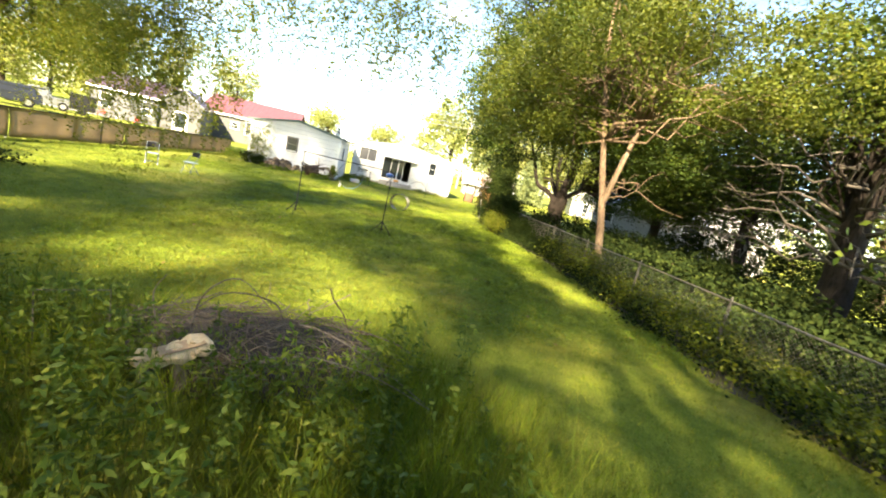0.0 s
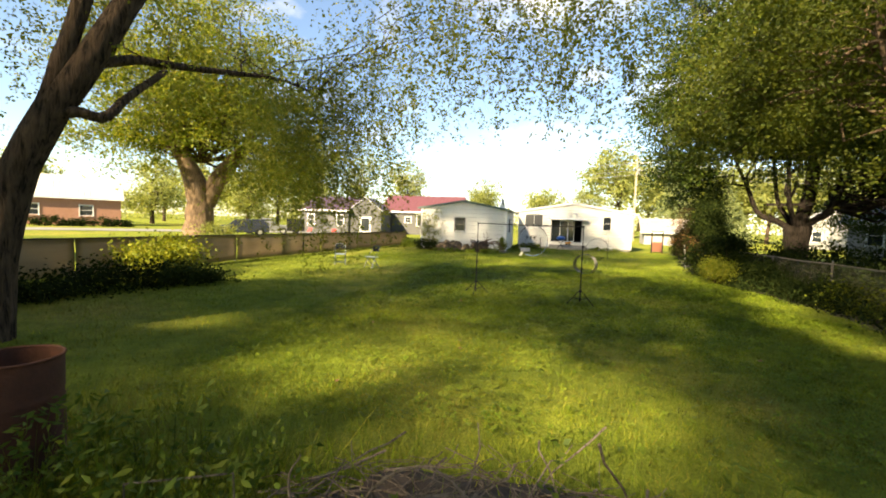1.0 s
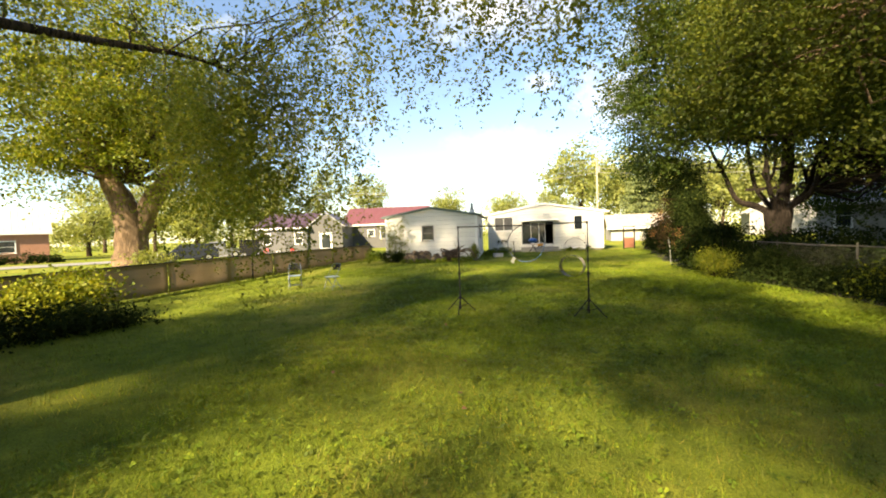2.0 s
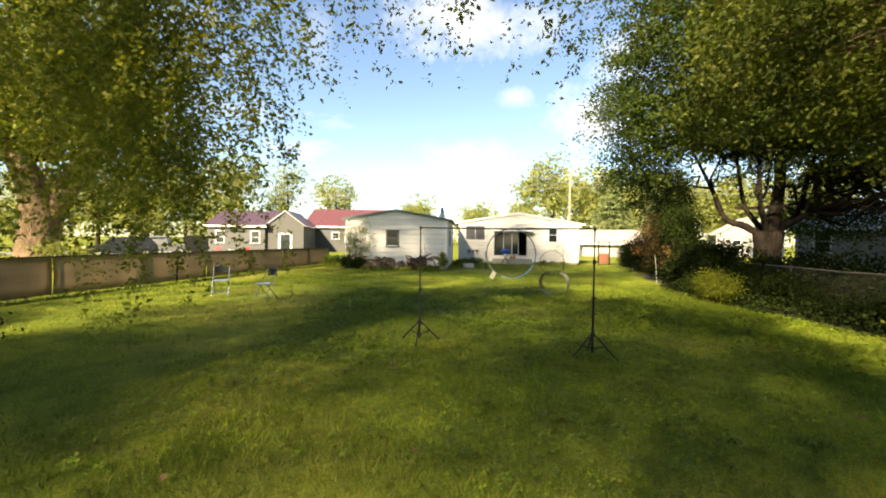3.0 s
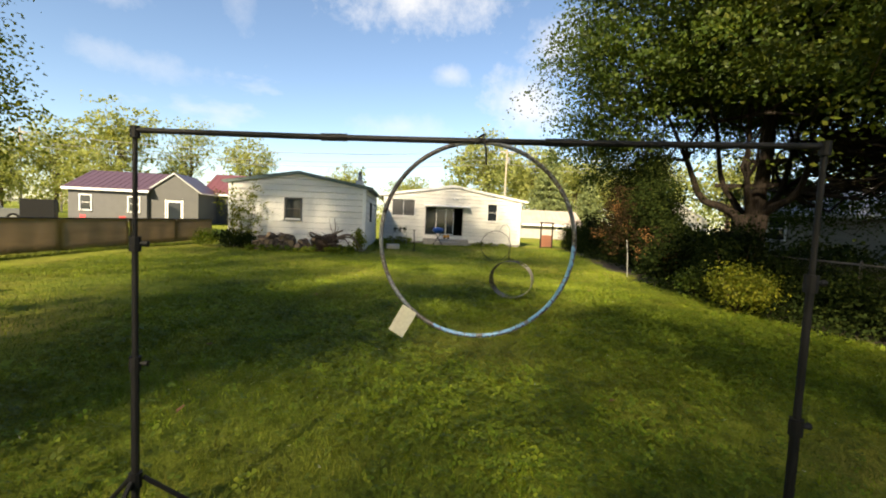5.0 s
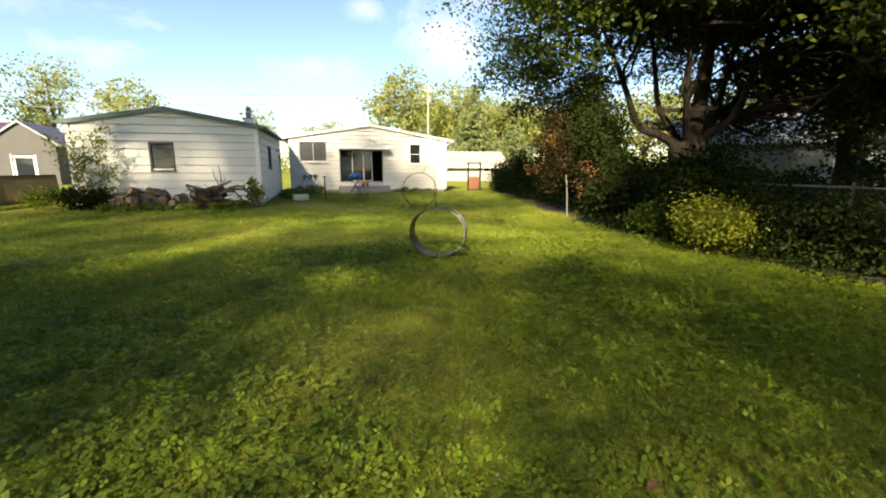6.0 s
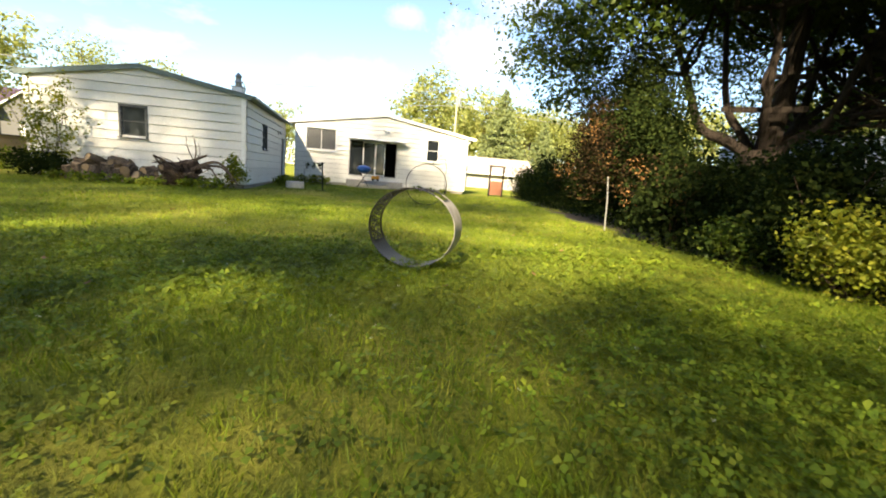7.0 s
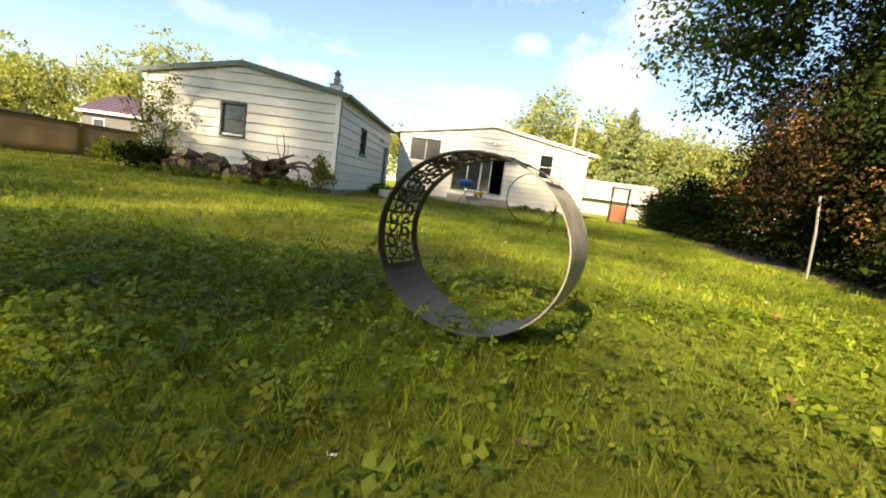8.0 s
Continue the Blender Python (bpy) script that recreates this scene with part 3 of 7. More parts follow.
def build_garage():
    g = thing("garage", (0, 0, 0), "white lap-sided garage with grey-green roof edge and small windows", "garage")
    L = GX1 - GX0
    o = (-7.42 - GX0, -6.76 - GX0, 1.36, 2.22)
    sided_wall(g, "front_wall", L, GEAVE, GPEAK, [o], pose(GX0, GY0, 0), pitch=0.277, base=0.10)
    D = GY1 - GY0 - 0.3
    sided_wall(g, "side_wall", D, GEAVE, GEAVE, [(2.6, 3.2, 1.42, 2.26), (7.0, 7.92, 0.12, 2.12)], pose(GX1, GY0 + 0.15, 0, 0, 0, 90), pitch=0.277, base=0.10)
    sided_wall(g, "side_wall", D, GEAVE, GEAVE, [], pose(GX0, GY1 - 0.15, 0, 0, 0, -90), pitch=0.277, base=0.10, lap=False)
    sided_wall(g, "rear_wall", L, GEAVE, GPEAK, [], pose(GX1, GY1, 0, 0, 0, 180), base=0.10, lap=False)
    part("footing", boxed(GX0 + 0.03, GX1 - 0.03, GY0 + 0.02, GY1 - 0.02, -0.2, 0.097), M_CONC, g, "weathered concrete footing")
    # added dark sheet in place of the garage's unlit inside
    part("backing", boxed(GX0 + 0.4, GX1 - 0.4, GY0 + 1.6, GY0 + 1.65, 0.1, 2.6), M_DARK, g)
    part("corner_board", boxed(GX1 - 0.1, GX1 + 0.04, GY0 - 0.068, GY0 - 0.052, 0.10, GEAVE - 0.03), M_WHITE, g)
    part("corner_board", boxed(GX0 - 0.03, GX0 + 0.09, GY0 - 0.068, GY0 - 0.052, 0.10, GEAVE - 0.03), M_WHITE, g)
    roof_slabs(g, GX0, GX1, GY0, GY1, GEAVE, GPEAK, 0.22, 0.10, M_SHINGLE, M_FASCIA, 0.07)
    M_BOARDED = surface("window_frame_grey", (0.10, 0.10, 0.10), None, 4, 50, 0.7)
    w = window_unit(g, pose(-7.42, GY0, 1.36), 0.66, 0.86, "hung", M_BOARDED, M_GLASS)
    # side window and door, on the wall that faces +x
    window_unit(g, pose(GX1, GY0 + 0.15 + 2.6, 1.42, 0, 0, 90), 0.6, 0.84, "hung", M_BOARDED, M_GLASS)
    d = new("door")
    d.parent = g
    d.matrix_basis = pose(GX1, GY0 + 0.15 + 7.0, 0.12, 0, 0, 90)
    part("door_leaf", boxed(0.04, 0.88, 0.03, 0.07, 0.01, 1.96), M_BLACK, d, "dark weathered door leaf")
    bm = bmesh.new()
    box(bm, 0.003, 0.04, -0.05, 0.1, 0, 1.997)
    box(bm, 0.88, 0.917, -0.05, 0.1, 0, 1.997)
    box(bm, 0.04, 0.88, -0.05, 0.1, 1.96, 1.997)
    part("frame", bm, M_WHITE, d)
    knob = bmesh.new()
    bmesh.ops.create_uvsphere(knob, u_segments=8, v_segments=6, radius=0.03)
    part("knob", knob, M_ALU, d).location = (0.8, 0.0, 0.95)
    # outdoor lamp beside the door
    lamp = part("wall_lamp", boxed(GX1 + 0.036, GX1 + 0.06, GY0 + 6.1, GY0 + 6.22, 2.18, 2.34, bevel=0.01), M_BLACK, g, "small dark wall lamp")
    part("shade", tube(bmesh.new(), [(GX1 + 0.06, GY0 + 6.16, 2.3), (GX1 + 0.13, GY0 + 6.16, 2.31), (GX1 + 0.17, GY0 + 6.16, 2.2)], [0.02, 0.03, 0.06], 8), M_ALU, lamp)
    # flue on the roof by the eave, with a cap, and a bent conduit
    fx, fy, fz = -4.22, GY0 + 0.5, 0.16
    v = part("flue", boxed(fx - 0.17, fx + 0.17, fy - 0.17, fy + 0.17, fz + 2.72, fz + 3.06, bevel=0.02), M_WHITE, g, "pale painted flue box")
    part("flue_plate", boxed(fx - 0.2, fx + 0.2, fy - 0.2, fy + 0.2, fz + 3.06, fz + 3.085, bevel=0.006), M_GALV, v)
    part("flue_pipe", tube(bmesh.new(), [(fx, fy, fz + 3.085), (fx, fy, fz + 3.2), (fx, fy, fz + 3.22), (fx, fy, fz + 3.3)], [0.1, 0.1, 0.125, 0.09], 12), M_GALV, v, "weathered grey flue cap")
    part("cap", tube(bmesh.new(), [(fx, fy, fz + 3.3), (fx, fy, fz + 3.36), (fx, fy, fz + 3.42), (fx, fy, fz + 3.52)], [0.085, 0.085, 0.11, 0.03], 12), M_GALV, v)
    part("conduit", tube(bmesh.new(), curve_pts([(-3.96, GY0 + 0.1, fz + 2.72), (-3.93, GY0 + 0.12, fz + 3.0), (-4.02, GY0 + 0.16, fz + 3.18), (-4.12, GY0 + 0.3, fz + 3.16)], 12), 0.016, 6), M_GALV, g)
    return g


build_garage()


# ---- plants ----
def stuff(ob):
    ob["kind"] = "stuff"
    return ob


def unit_dirs(rng, n):
    v = rng.normal(size=(n, 3))
    return v / np.linalg.norm(v, axis=1, keepdims=True)


def leaf_arrays(rng, pts, size, droop=0.35, aspect=0.3, vary=0.35):
    """One folded four-cornered leaf at each point."""
    pts = np.asarray(pts)
    n = len(pts)
    a = unit_dirs(rng, n)
    a[:, 2] = a[:, 2] * 0.7 - droop
    a /= np.linalg.norm(a, axis=1, keepdims=True)
    b = np.cross(a, unit_dirs(rng, n))
    b /= np.linalg.norm(b, axis=1, keepdims=True) + 1e-9
    c = np.cross(a, b)
    s = (size * (1 + vary * (rng.random(n) * 2 - 1)))[:, None]
    v = np.empty((n, 4, 3), dtype=np.float32)
    v[:, 0] = pts
    v[:, 1] = pts + a * s * 0.45 + b * s * aspect + c * s * 0.10
    v[:, 2] = pts + a * s
    v[:, 3] = pts + a * s * 0.45 - b * s * aspect + c * s * 0.10
    f = np.arange(n * 4, dtype=np.int32).reshape(n, 4)
    return v.reshape(-1, 3), f


def leaves(name, rng, pts, size, material, parent=None, label="", **k):
    v, f = leaf_arrays(rng, pts, size, **k)
    ob = part_np(name, v, f, material, parent, label)
    ob["kind"] = "stuff"
    return ob


def clumps(rng, blobs, count, per, spread, hollow=0.35, flat=0.62, droop=0.0):
    """Clump centres in ellipsoids (x, y, z, rx, ry, rz), denser to the outside, and leaf points round them."""
    w = np.array([b[3] * b[4] * b[5] for b in blobs])
    pick = rng.choice(len(blobs), count, p=w / w.sum())
    bl = np.array(blobs)[pick]
    r = hollow + (1 - hollow) * rng.random(count) ** 0.6
    cen = bl[:, :3] + unit_dirs(rng, count) * r[:, None] * bl[:, 3:]
    k = np.repeat(np.arange(count), per)
    sp = spread * (0.6 + 0.8 * rng.random(count))[k][:, None]
    off = np.clip(rng.normal(size=(len(k), 3)), -1.7, 1.7) * sp * np.array([1, 1, flat])
    off[:, 2] -= droop * (off[:, 0] ** 2 + off[:, 1] ** 2) / spread
    return cen, cen[k] + off


def strands(rng, tops, length, step, sway=0.45, twig=0.26):
    """Points down hanging shoots, each with short leafy side twigs."""
    out = []
    for p in tops:
        L = length * (0.35 + 0.95 * rng.random())
        n = max(3, int(L / step))
        t = np.linspace(0, 1, n)
        lean = rng.normal(size=3) * sway
        lean[2] = 0
        line = p + t[:, None] * np.array([0, 0, -L]) + (t[:, None] ** 1.5) * lean * L * 0.6
        for q in line:
            d = rng.normal(size=3)
            d[2] = -abs(d[2]) * 0.8 - 0.25
            d *= twig * (0.4 + 0.9 * rng.random()) / np.linalg.norm(d)
            m = 7 + int(5 * rng.random())
            out.append(q + np.linspace(0.1, 1, m)[:, None] * d + rng.normal(size=(m, 3)) * 0.022)
    return np.concatenate(out)


def limb(bm, rng, a, b, r0, r1, lift=0.12, n=7, sides=6, crook=0.06):
    a, b = Vector(a), Vector(b)
    L = (b - a).length
    pts = []
    for i in range(n):
        t = i / (n - 1)
        p = a.lerp(b, t) + Vector((0, 0, lift * L * math.sin(math.pi * t)))
        if 0 < i < n - 1:
            p += Vector(rng.normal(size=3).tolist()) * crook * L
        pts.append(p)
    tube(bm, pts, [r0 + (r1 - r0) * (i / (n - 1)) ** 0.7 for i in range(n)], sides)
    return pts


def stem(bm, rng, ctrl, radii, n=14, sides=12, rough=0.14):
    """A trunk or main limb through control points."""
    pts = curve_pts(ctrl, n)
    rr = np.interp(np.linspace(0, 1, n), np.linspace(0, 1, len(radii)), radii)
    return tube(bm, pts, list(rr), sides, knobble=rough, rng=random)


# sunlit stretches of the yard (x, y, half width, half length, turn): leaves that would shade them are cut from the
# crowns
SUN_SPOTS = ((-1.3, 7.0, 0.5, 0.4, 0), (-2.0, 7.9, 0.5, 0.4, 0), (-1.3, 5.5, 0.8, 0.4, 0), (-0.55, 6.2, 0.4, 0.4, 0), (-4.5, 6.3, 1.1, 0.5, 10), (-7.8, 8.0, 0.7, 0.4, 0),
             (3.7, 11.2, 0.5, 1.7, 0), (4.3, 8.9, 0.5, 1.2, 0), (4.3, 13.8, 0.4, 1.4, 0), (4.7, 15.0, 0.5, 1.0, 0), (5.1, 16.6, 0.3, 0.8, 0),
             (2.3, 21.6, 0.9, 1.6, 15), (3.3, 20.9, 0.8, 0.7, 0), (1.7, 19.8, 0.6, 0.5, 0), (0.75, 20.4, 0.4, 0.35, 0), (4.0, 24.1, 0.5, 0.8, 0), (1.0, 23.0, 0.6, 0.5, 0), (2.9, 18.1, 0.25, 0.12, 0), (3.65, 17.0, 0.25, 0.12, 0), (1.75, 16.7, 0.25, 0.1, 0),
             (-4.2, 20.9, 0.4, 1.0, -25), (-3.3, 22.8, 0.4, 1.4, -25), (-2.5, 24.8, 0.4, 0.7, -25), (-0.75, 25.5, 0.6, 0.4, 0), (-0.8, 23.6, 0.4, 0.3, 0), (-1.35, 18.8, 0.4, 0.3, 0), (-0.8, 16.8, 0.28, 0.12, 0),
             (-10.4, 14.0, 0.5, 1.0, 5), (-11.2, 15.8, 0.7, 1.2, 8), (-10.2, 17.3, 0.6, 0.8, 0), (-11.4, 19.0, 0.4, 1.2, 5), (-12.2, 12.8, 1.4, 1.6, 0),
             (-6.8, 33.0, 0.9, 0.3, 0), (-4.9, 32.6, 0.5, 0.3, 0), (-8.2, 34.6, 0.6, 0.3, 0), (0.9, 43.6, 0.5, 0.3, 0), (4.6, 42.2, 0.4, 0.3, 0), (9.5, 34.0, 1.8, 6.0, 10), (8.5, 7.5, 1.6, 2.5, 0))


# stretches under leaf thinned to let sun through (x, y, half width, half length, share of the leaves missing in the
# middle)
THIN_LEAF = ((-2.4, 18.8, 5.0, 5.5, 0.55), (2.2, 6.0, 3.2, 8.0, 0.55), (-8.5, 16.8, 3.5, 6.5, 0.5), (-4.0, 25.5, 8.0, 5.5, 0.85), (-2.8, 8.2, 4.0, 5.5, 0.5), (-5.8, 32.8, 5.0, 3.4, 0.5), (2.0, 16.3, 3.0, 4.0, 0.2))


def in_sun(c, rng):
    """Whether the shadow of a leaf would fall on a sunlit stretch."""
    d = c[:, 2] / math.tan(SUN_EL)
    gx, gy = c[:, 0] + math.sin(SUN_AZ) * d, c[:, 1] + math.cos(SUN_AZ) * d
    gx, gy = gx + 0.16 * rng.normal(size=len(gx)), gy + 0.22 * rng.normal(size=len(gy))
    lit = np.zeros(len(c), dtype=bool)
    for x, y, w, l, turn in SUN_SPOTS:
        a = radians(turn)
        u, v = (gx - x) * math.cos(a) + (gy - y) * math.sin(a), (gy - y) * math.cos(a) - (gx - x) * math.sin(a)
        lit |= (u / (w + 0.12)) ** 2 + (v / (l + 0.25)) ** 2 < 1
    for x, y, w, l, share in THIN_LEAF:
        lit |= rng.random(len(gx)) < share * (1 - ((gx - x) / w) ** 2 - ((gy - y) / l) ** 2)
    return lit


# ---- the tree beside the barrel, whose shoots hang over the lawn ----
def build_weeping_tree():
    rng = np.random.default_rng(11)
    t = thing("weeping_tree", (-8.85, 5.9, 0), "large leaning tree with ridged bark and hanging leafy shoots", "tree")
    o = Vector((9.1, -5.2, 0))
    bm = bmesh.new()
    stem(bm, rng, [(-9.6, 5.0, -0.15), (-9.58, 5.1, 0.3), (-9.5, 5.22, 1.6), (-9.18, 5.42, 2.85), (-8.65, 5.89, 4.22), (-8.27, 6.36, 5.49), (-7.6, 7.2, 7.4), (-6.9, 8.0, 9.6)],
         [0.36, 0.27, 0.24, 0.22, 0.19, 0.16, 0.11, 0.05], 22, 14)
    stem(bm, rng, [(-9.2, 5.40, 2.75), (-9.02, 5.55, 3.5), (-8.9, 5.64, 4.1), (-8.72, 5.8, 5.01), (-8.6, 5.9, 6.2), (-8.9, 6.3, 8.5)], [0.15, 0.15, 0.13, 0.12, 0.10, 0.04], 14, 10)
    trunk = part("trunk", bm, M_BARK, t, smooth=True)
    bm = bmesh.new()
    stem(bm, rng, [(-8.7, 5.85, 4.05), (-8.61, 6.5, 4.36), (-8.61, 7.11, 4.50), (-8.42, 8.53, 4.83), (-7.99, 9.86, 5.08), (-7.3, 10.8, 4.8)], [0.09, 0.075, 0.07, 0.055, 0.035, 0.012], 16, 8)
    stem(bm, rng, [(-8.95, 5.5, 3.2), (-8.74, 5.69, 3.32), (-8.47, 5.89, 3.28), (-8.45, 6.23, 3.66), (-8.46, 6.97, 4.33)], [0.10, 0.085, 0.08, 0.065, 0.05], 14, 8)
    blobs = [(-8.6, 7.0, 7.2, 3.4, 3.4, 2.0), (-10.5, 3.6, 8.2, 4.0, 4.0, 3.0), (-3.9, 6.0, 7.2, 3.4, 2.4, 1.2), (-0.8, 6.2, 7.6, 2.6, 2.2, 1.2), (-6.2, 1.8, 8.8, 4.6, 3.4, 2.6)]
    cen, _ = clumps(rng, blobs, 330, 1, 0.1, 0.15)
    k = np.repeat(np.arange(len(cen)), 34)
    pts = cen[k] + np.clip(rng.normal(size=(len(k), 3)), -1.8, 1.8) * np.array([0.33, 0.33, 0.24])
    hubs = [(-8.27, 6.36, 5.49), (-7.6, 7.2, 7.4), (-6.9, 8.0, 9.0), (-8.6, 5.9, 6.2), (-7.95, 6.8, 6.4), (-7.2, 7.6, 8.2), (-8.75, 6.1, 7.4)]
    arm = curve_pts([(-8.61, 6.5, 4.36), (-8.61, 7.11, 4.50), (-8.42, 8.53, 4.83), (-7.99, 9.86, 5.08), (-7.5, 10.5, 4.95)], 12)
    for c in cen[:36]:
        h = min(hubs, key=lambda q: (Vector(q) - Vector(c)).length + 2 * rng.random())
        limb(bm, rng, h, c, 0.034, 0.006, 0.08)
    # shoots that hang in front of the sky
    tops = []
    for x, y, z, sx, sy, sz, k in ((-7.4, 10.4, 5.3, 0.9, 0.8, 0.5, 85), (-6.3, 10.4, 5.6, 0.9, 0.8, 0.6, 70), (-4.6, 9.2, 6.4, 1.0, 0.8, 0.5, 110), (-3.0, 8.6, 6.2, 1.0, 0.8, 0.5, 95),
                                   (-1.6, 8.7, 6.0, 0.9, 0.8, 0.5, 95), (-0.5, 9.4, 5.8, 0.9, 0.8, 0.5, 75), (-9.4, 8.6, 5.7, 1.1, 1.0, 0.6, 95), (-9.9, 7.2, 5.8, 1.1, 0.9, 0.6, 90),
                                   (-4.9, 12.6, 7.0, 0.8, 0.4, 0.3, 14)):
        q = np.array([x, y, z]) + rng.normal(size=(k, 3)) * np.array([sx, sy, sz])
        tops.append(q)
        for e in q[:4]:
            h = min(hubs + arm, key=lambda s: (Vector(s) - Vector(e)).length + 1.2 * rng.random())
            limb(bm, rng, h, e, 0.015, 0.004, 0.12, 8, 6, 0.04)
    stuff(part("branchwork", bm, M_BARK, t, smooth=True))
    low = np.array([(-8.5, 11.2, 5.2), (-9.6, 12.2, 5.0), (-7.1, 10.4, 5.0), (-6.1, 10.1, 5.1)])
    low = np.concatenate([low + rng.normal(size=(4, 3)) * np.array([0.75, 0.6, 0.45]) for _ in range(85)])
    sp = np.concatenate([strands(rng, np.concatenate(tops), 1.55, 0.15), strands(rng, low, 2.9, 0.14, 0.2)])
    sp = sp[(sp[:, 2] > 3.7) | (sp[:, 0] < -5.0)]
    pts = np.concatenate([pts, sp])
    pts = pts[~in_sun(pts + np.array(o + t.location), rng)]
    leaves("crown", rng, pts, 0.064, L_BIRCH, t, droop=0.45, aspect=0.29)
    # high crown out of view, added and spread to shade the middle of the yard
    high = [(-8.6, 4.6, 11.4, 5.4, 4.8, 2.4), (-12.5, 7.0, 11.8, 4.0, 4.4, 2.6), (-8.4, -4.0, 11.0, 4.4, 3.4, 2.2), (-9.4, 9.0, 12.2, 4.4, 3.6, 2.0), (-13.5, 1.0, 12.6, 3.6, 4.4, 2.2), (-5.0, 10.6, 12.4, 3.4, 2.8, 1.6), (-2.6, 13.0, 12.8, 2.4, 2.0, 1.0), (-0.8, 2.8, 12.6, 3.0, 2.6, 1.0), (-3.9, 0.3, 10.4, 1.8, 1.5, 0.7), (-5.9, -1.7, 12.4, 2.6, 2.6, 1.0), (-1.8, -1.7, 12.4, 2.2, 2.6, 0.9)]
    cen, _ = clumps(rng, high, 1300, 1, 0.1, 0.0)
    k = np.repeat(np.arange(len(cen)), 22)
    pts = cen[k] + rng.normal(size=(len(k), 3)) * np.array([0.75, 0.75, 0.5])
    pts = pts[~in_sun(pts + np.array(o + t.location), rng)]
    leaves("shade_crown", rng, pts, 0.22, L_BIRCH, t, aspect=0.36)
    bm = bmesh.new()
    for c in cen[:26]:
        limb(bm, rng, (-7.2, 7.6, 8.2) if c[0] > -8 else (-8.75, 6.1, 7.4), c, 0.035, 0.008, 0.03)
    stuff(part("shade_branchwork", bm, M_BARK, t, smooth=True))
    for ob in t.children:
        ob.location = o
    return t


# ---- the stout tree over the fence ----
def build_stout_tree():
    rng = np.random.default_rng(12)
    X, Y, S = -23.6, 25.4, 1.34
    t = thing("shade_tree", (X, Y, 0), "stout old tree with sunlit pale trunk and yellow-green crown", "tree")
    bm = bmesh.new()
    stem(bm, rng, [(0, 0, -0.1), (0, 0, 0.4), (0, 0.05, 1.4), (-0.05, 0, 2.6), (-0.5, -0.4, 4.2), (-1.0, -0.9, 5.9), (-1.4, -1.2, 8.5)], [0.85, 0.7, 0.58, 0.55, 0.36, 0.28, 0.08], 20, 16, 0.2)
    stem(bm, rng, [(0.05, 0.1, 1.3), (0.4, 0.25, 2.2), (1.1, 0.6, 3.6), (2.0, 1.1, 5.2), (2.6, 1.5, 8.0)], [0.4, 0.38, 0.3, 0.2, 0.06], 14, 12, 0.2)
    stem(bm, rng, [(0.35, 0.1, 0.0), (0.4, 0.15, 1.4), (0.55, 0.2, 3.0), (1.8, 0.4, 4.6)], [0.34, 0.28, 0.22, 0.08], 12, 10, 0.2)
    part("trunk", bm, M_BARK_P, t, smooth=True)
    blobs = [(0, 0, 8.4, 5.4, 5.0, 3.6), (-2.2, -1.5, 5.4, 3.0, 2.4, 2.0), (2.6, 1.6, 5.2, 3.0, 2.6, 2.6), (3.6, 1.8, 4.0, 1.9, 1.9, 1.8), (0.5, -1.5, 6.0, 3.0, 2.6, 1.8)]
    cen, pts = clumps(rng, blobs, 430, 190, 0.52, 0.2, 0.36, 0.3)
    bm = bmesh.new()
    for c in cen[:70]:
        limb(bm, rng, (0.1, 0.1, 4.0) if rng.random() < 0.5 else (0.8, 0.5, 5.0), c, 0.08, 0.012, 0.06)
    stuff(part("branchwork", bm, M_BARK, t, smooth=True))
    leaves("crown", rng, pts, 0.125, L_BIG, t)
    t.scale = (S, S, S)
    return t


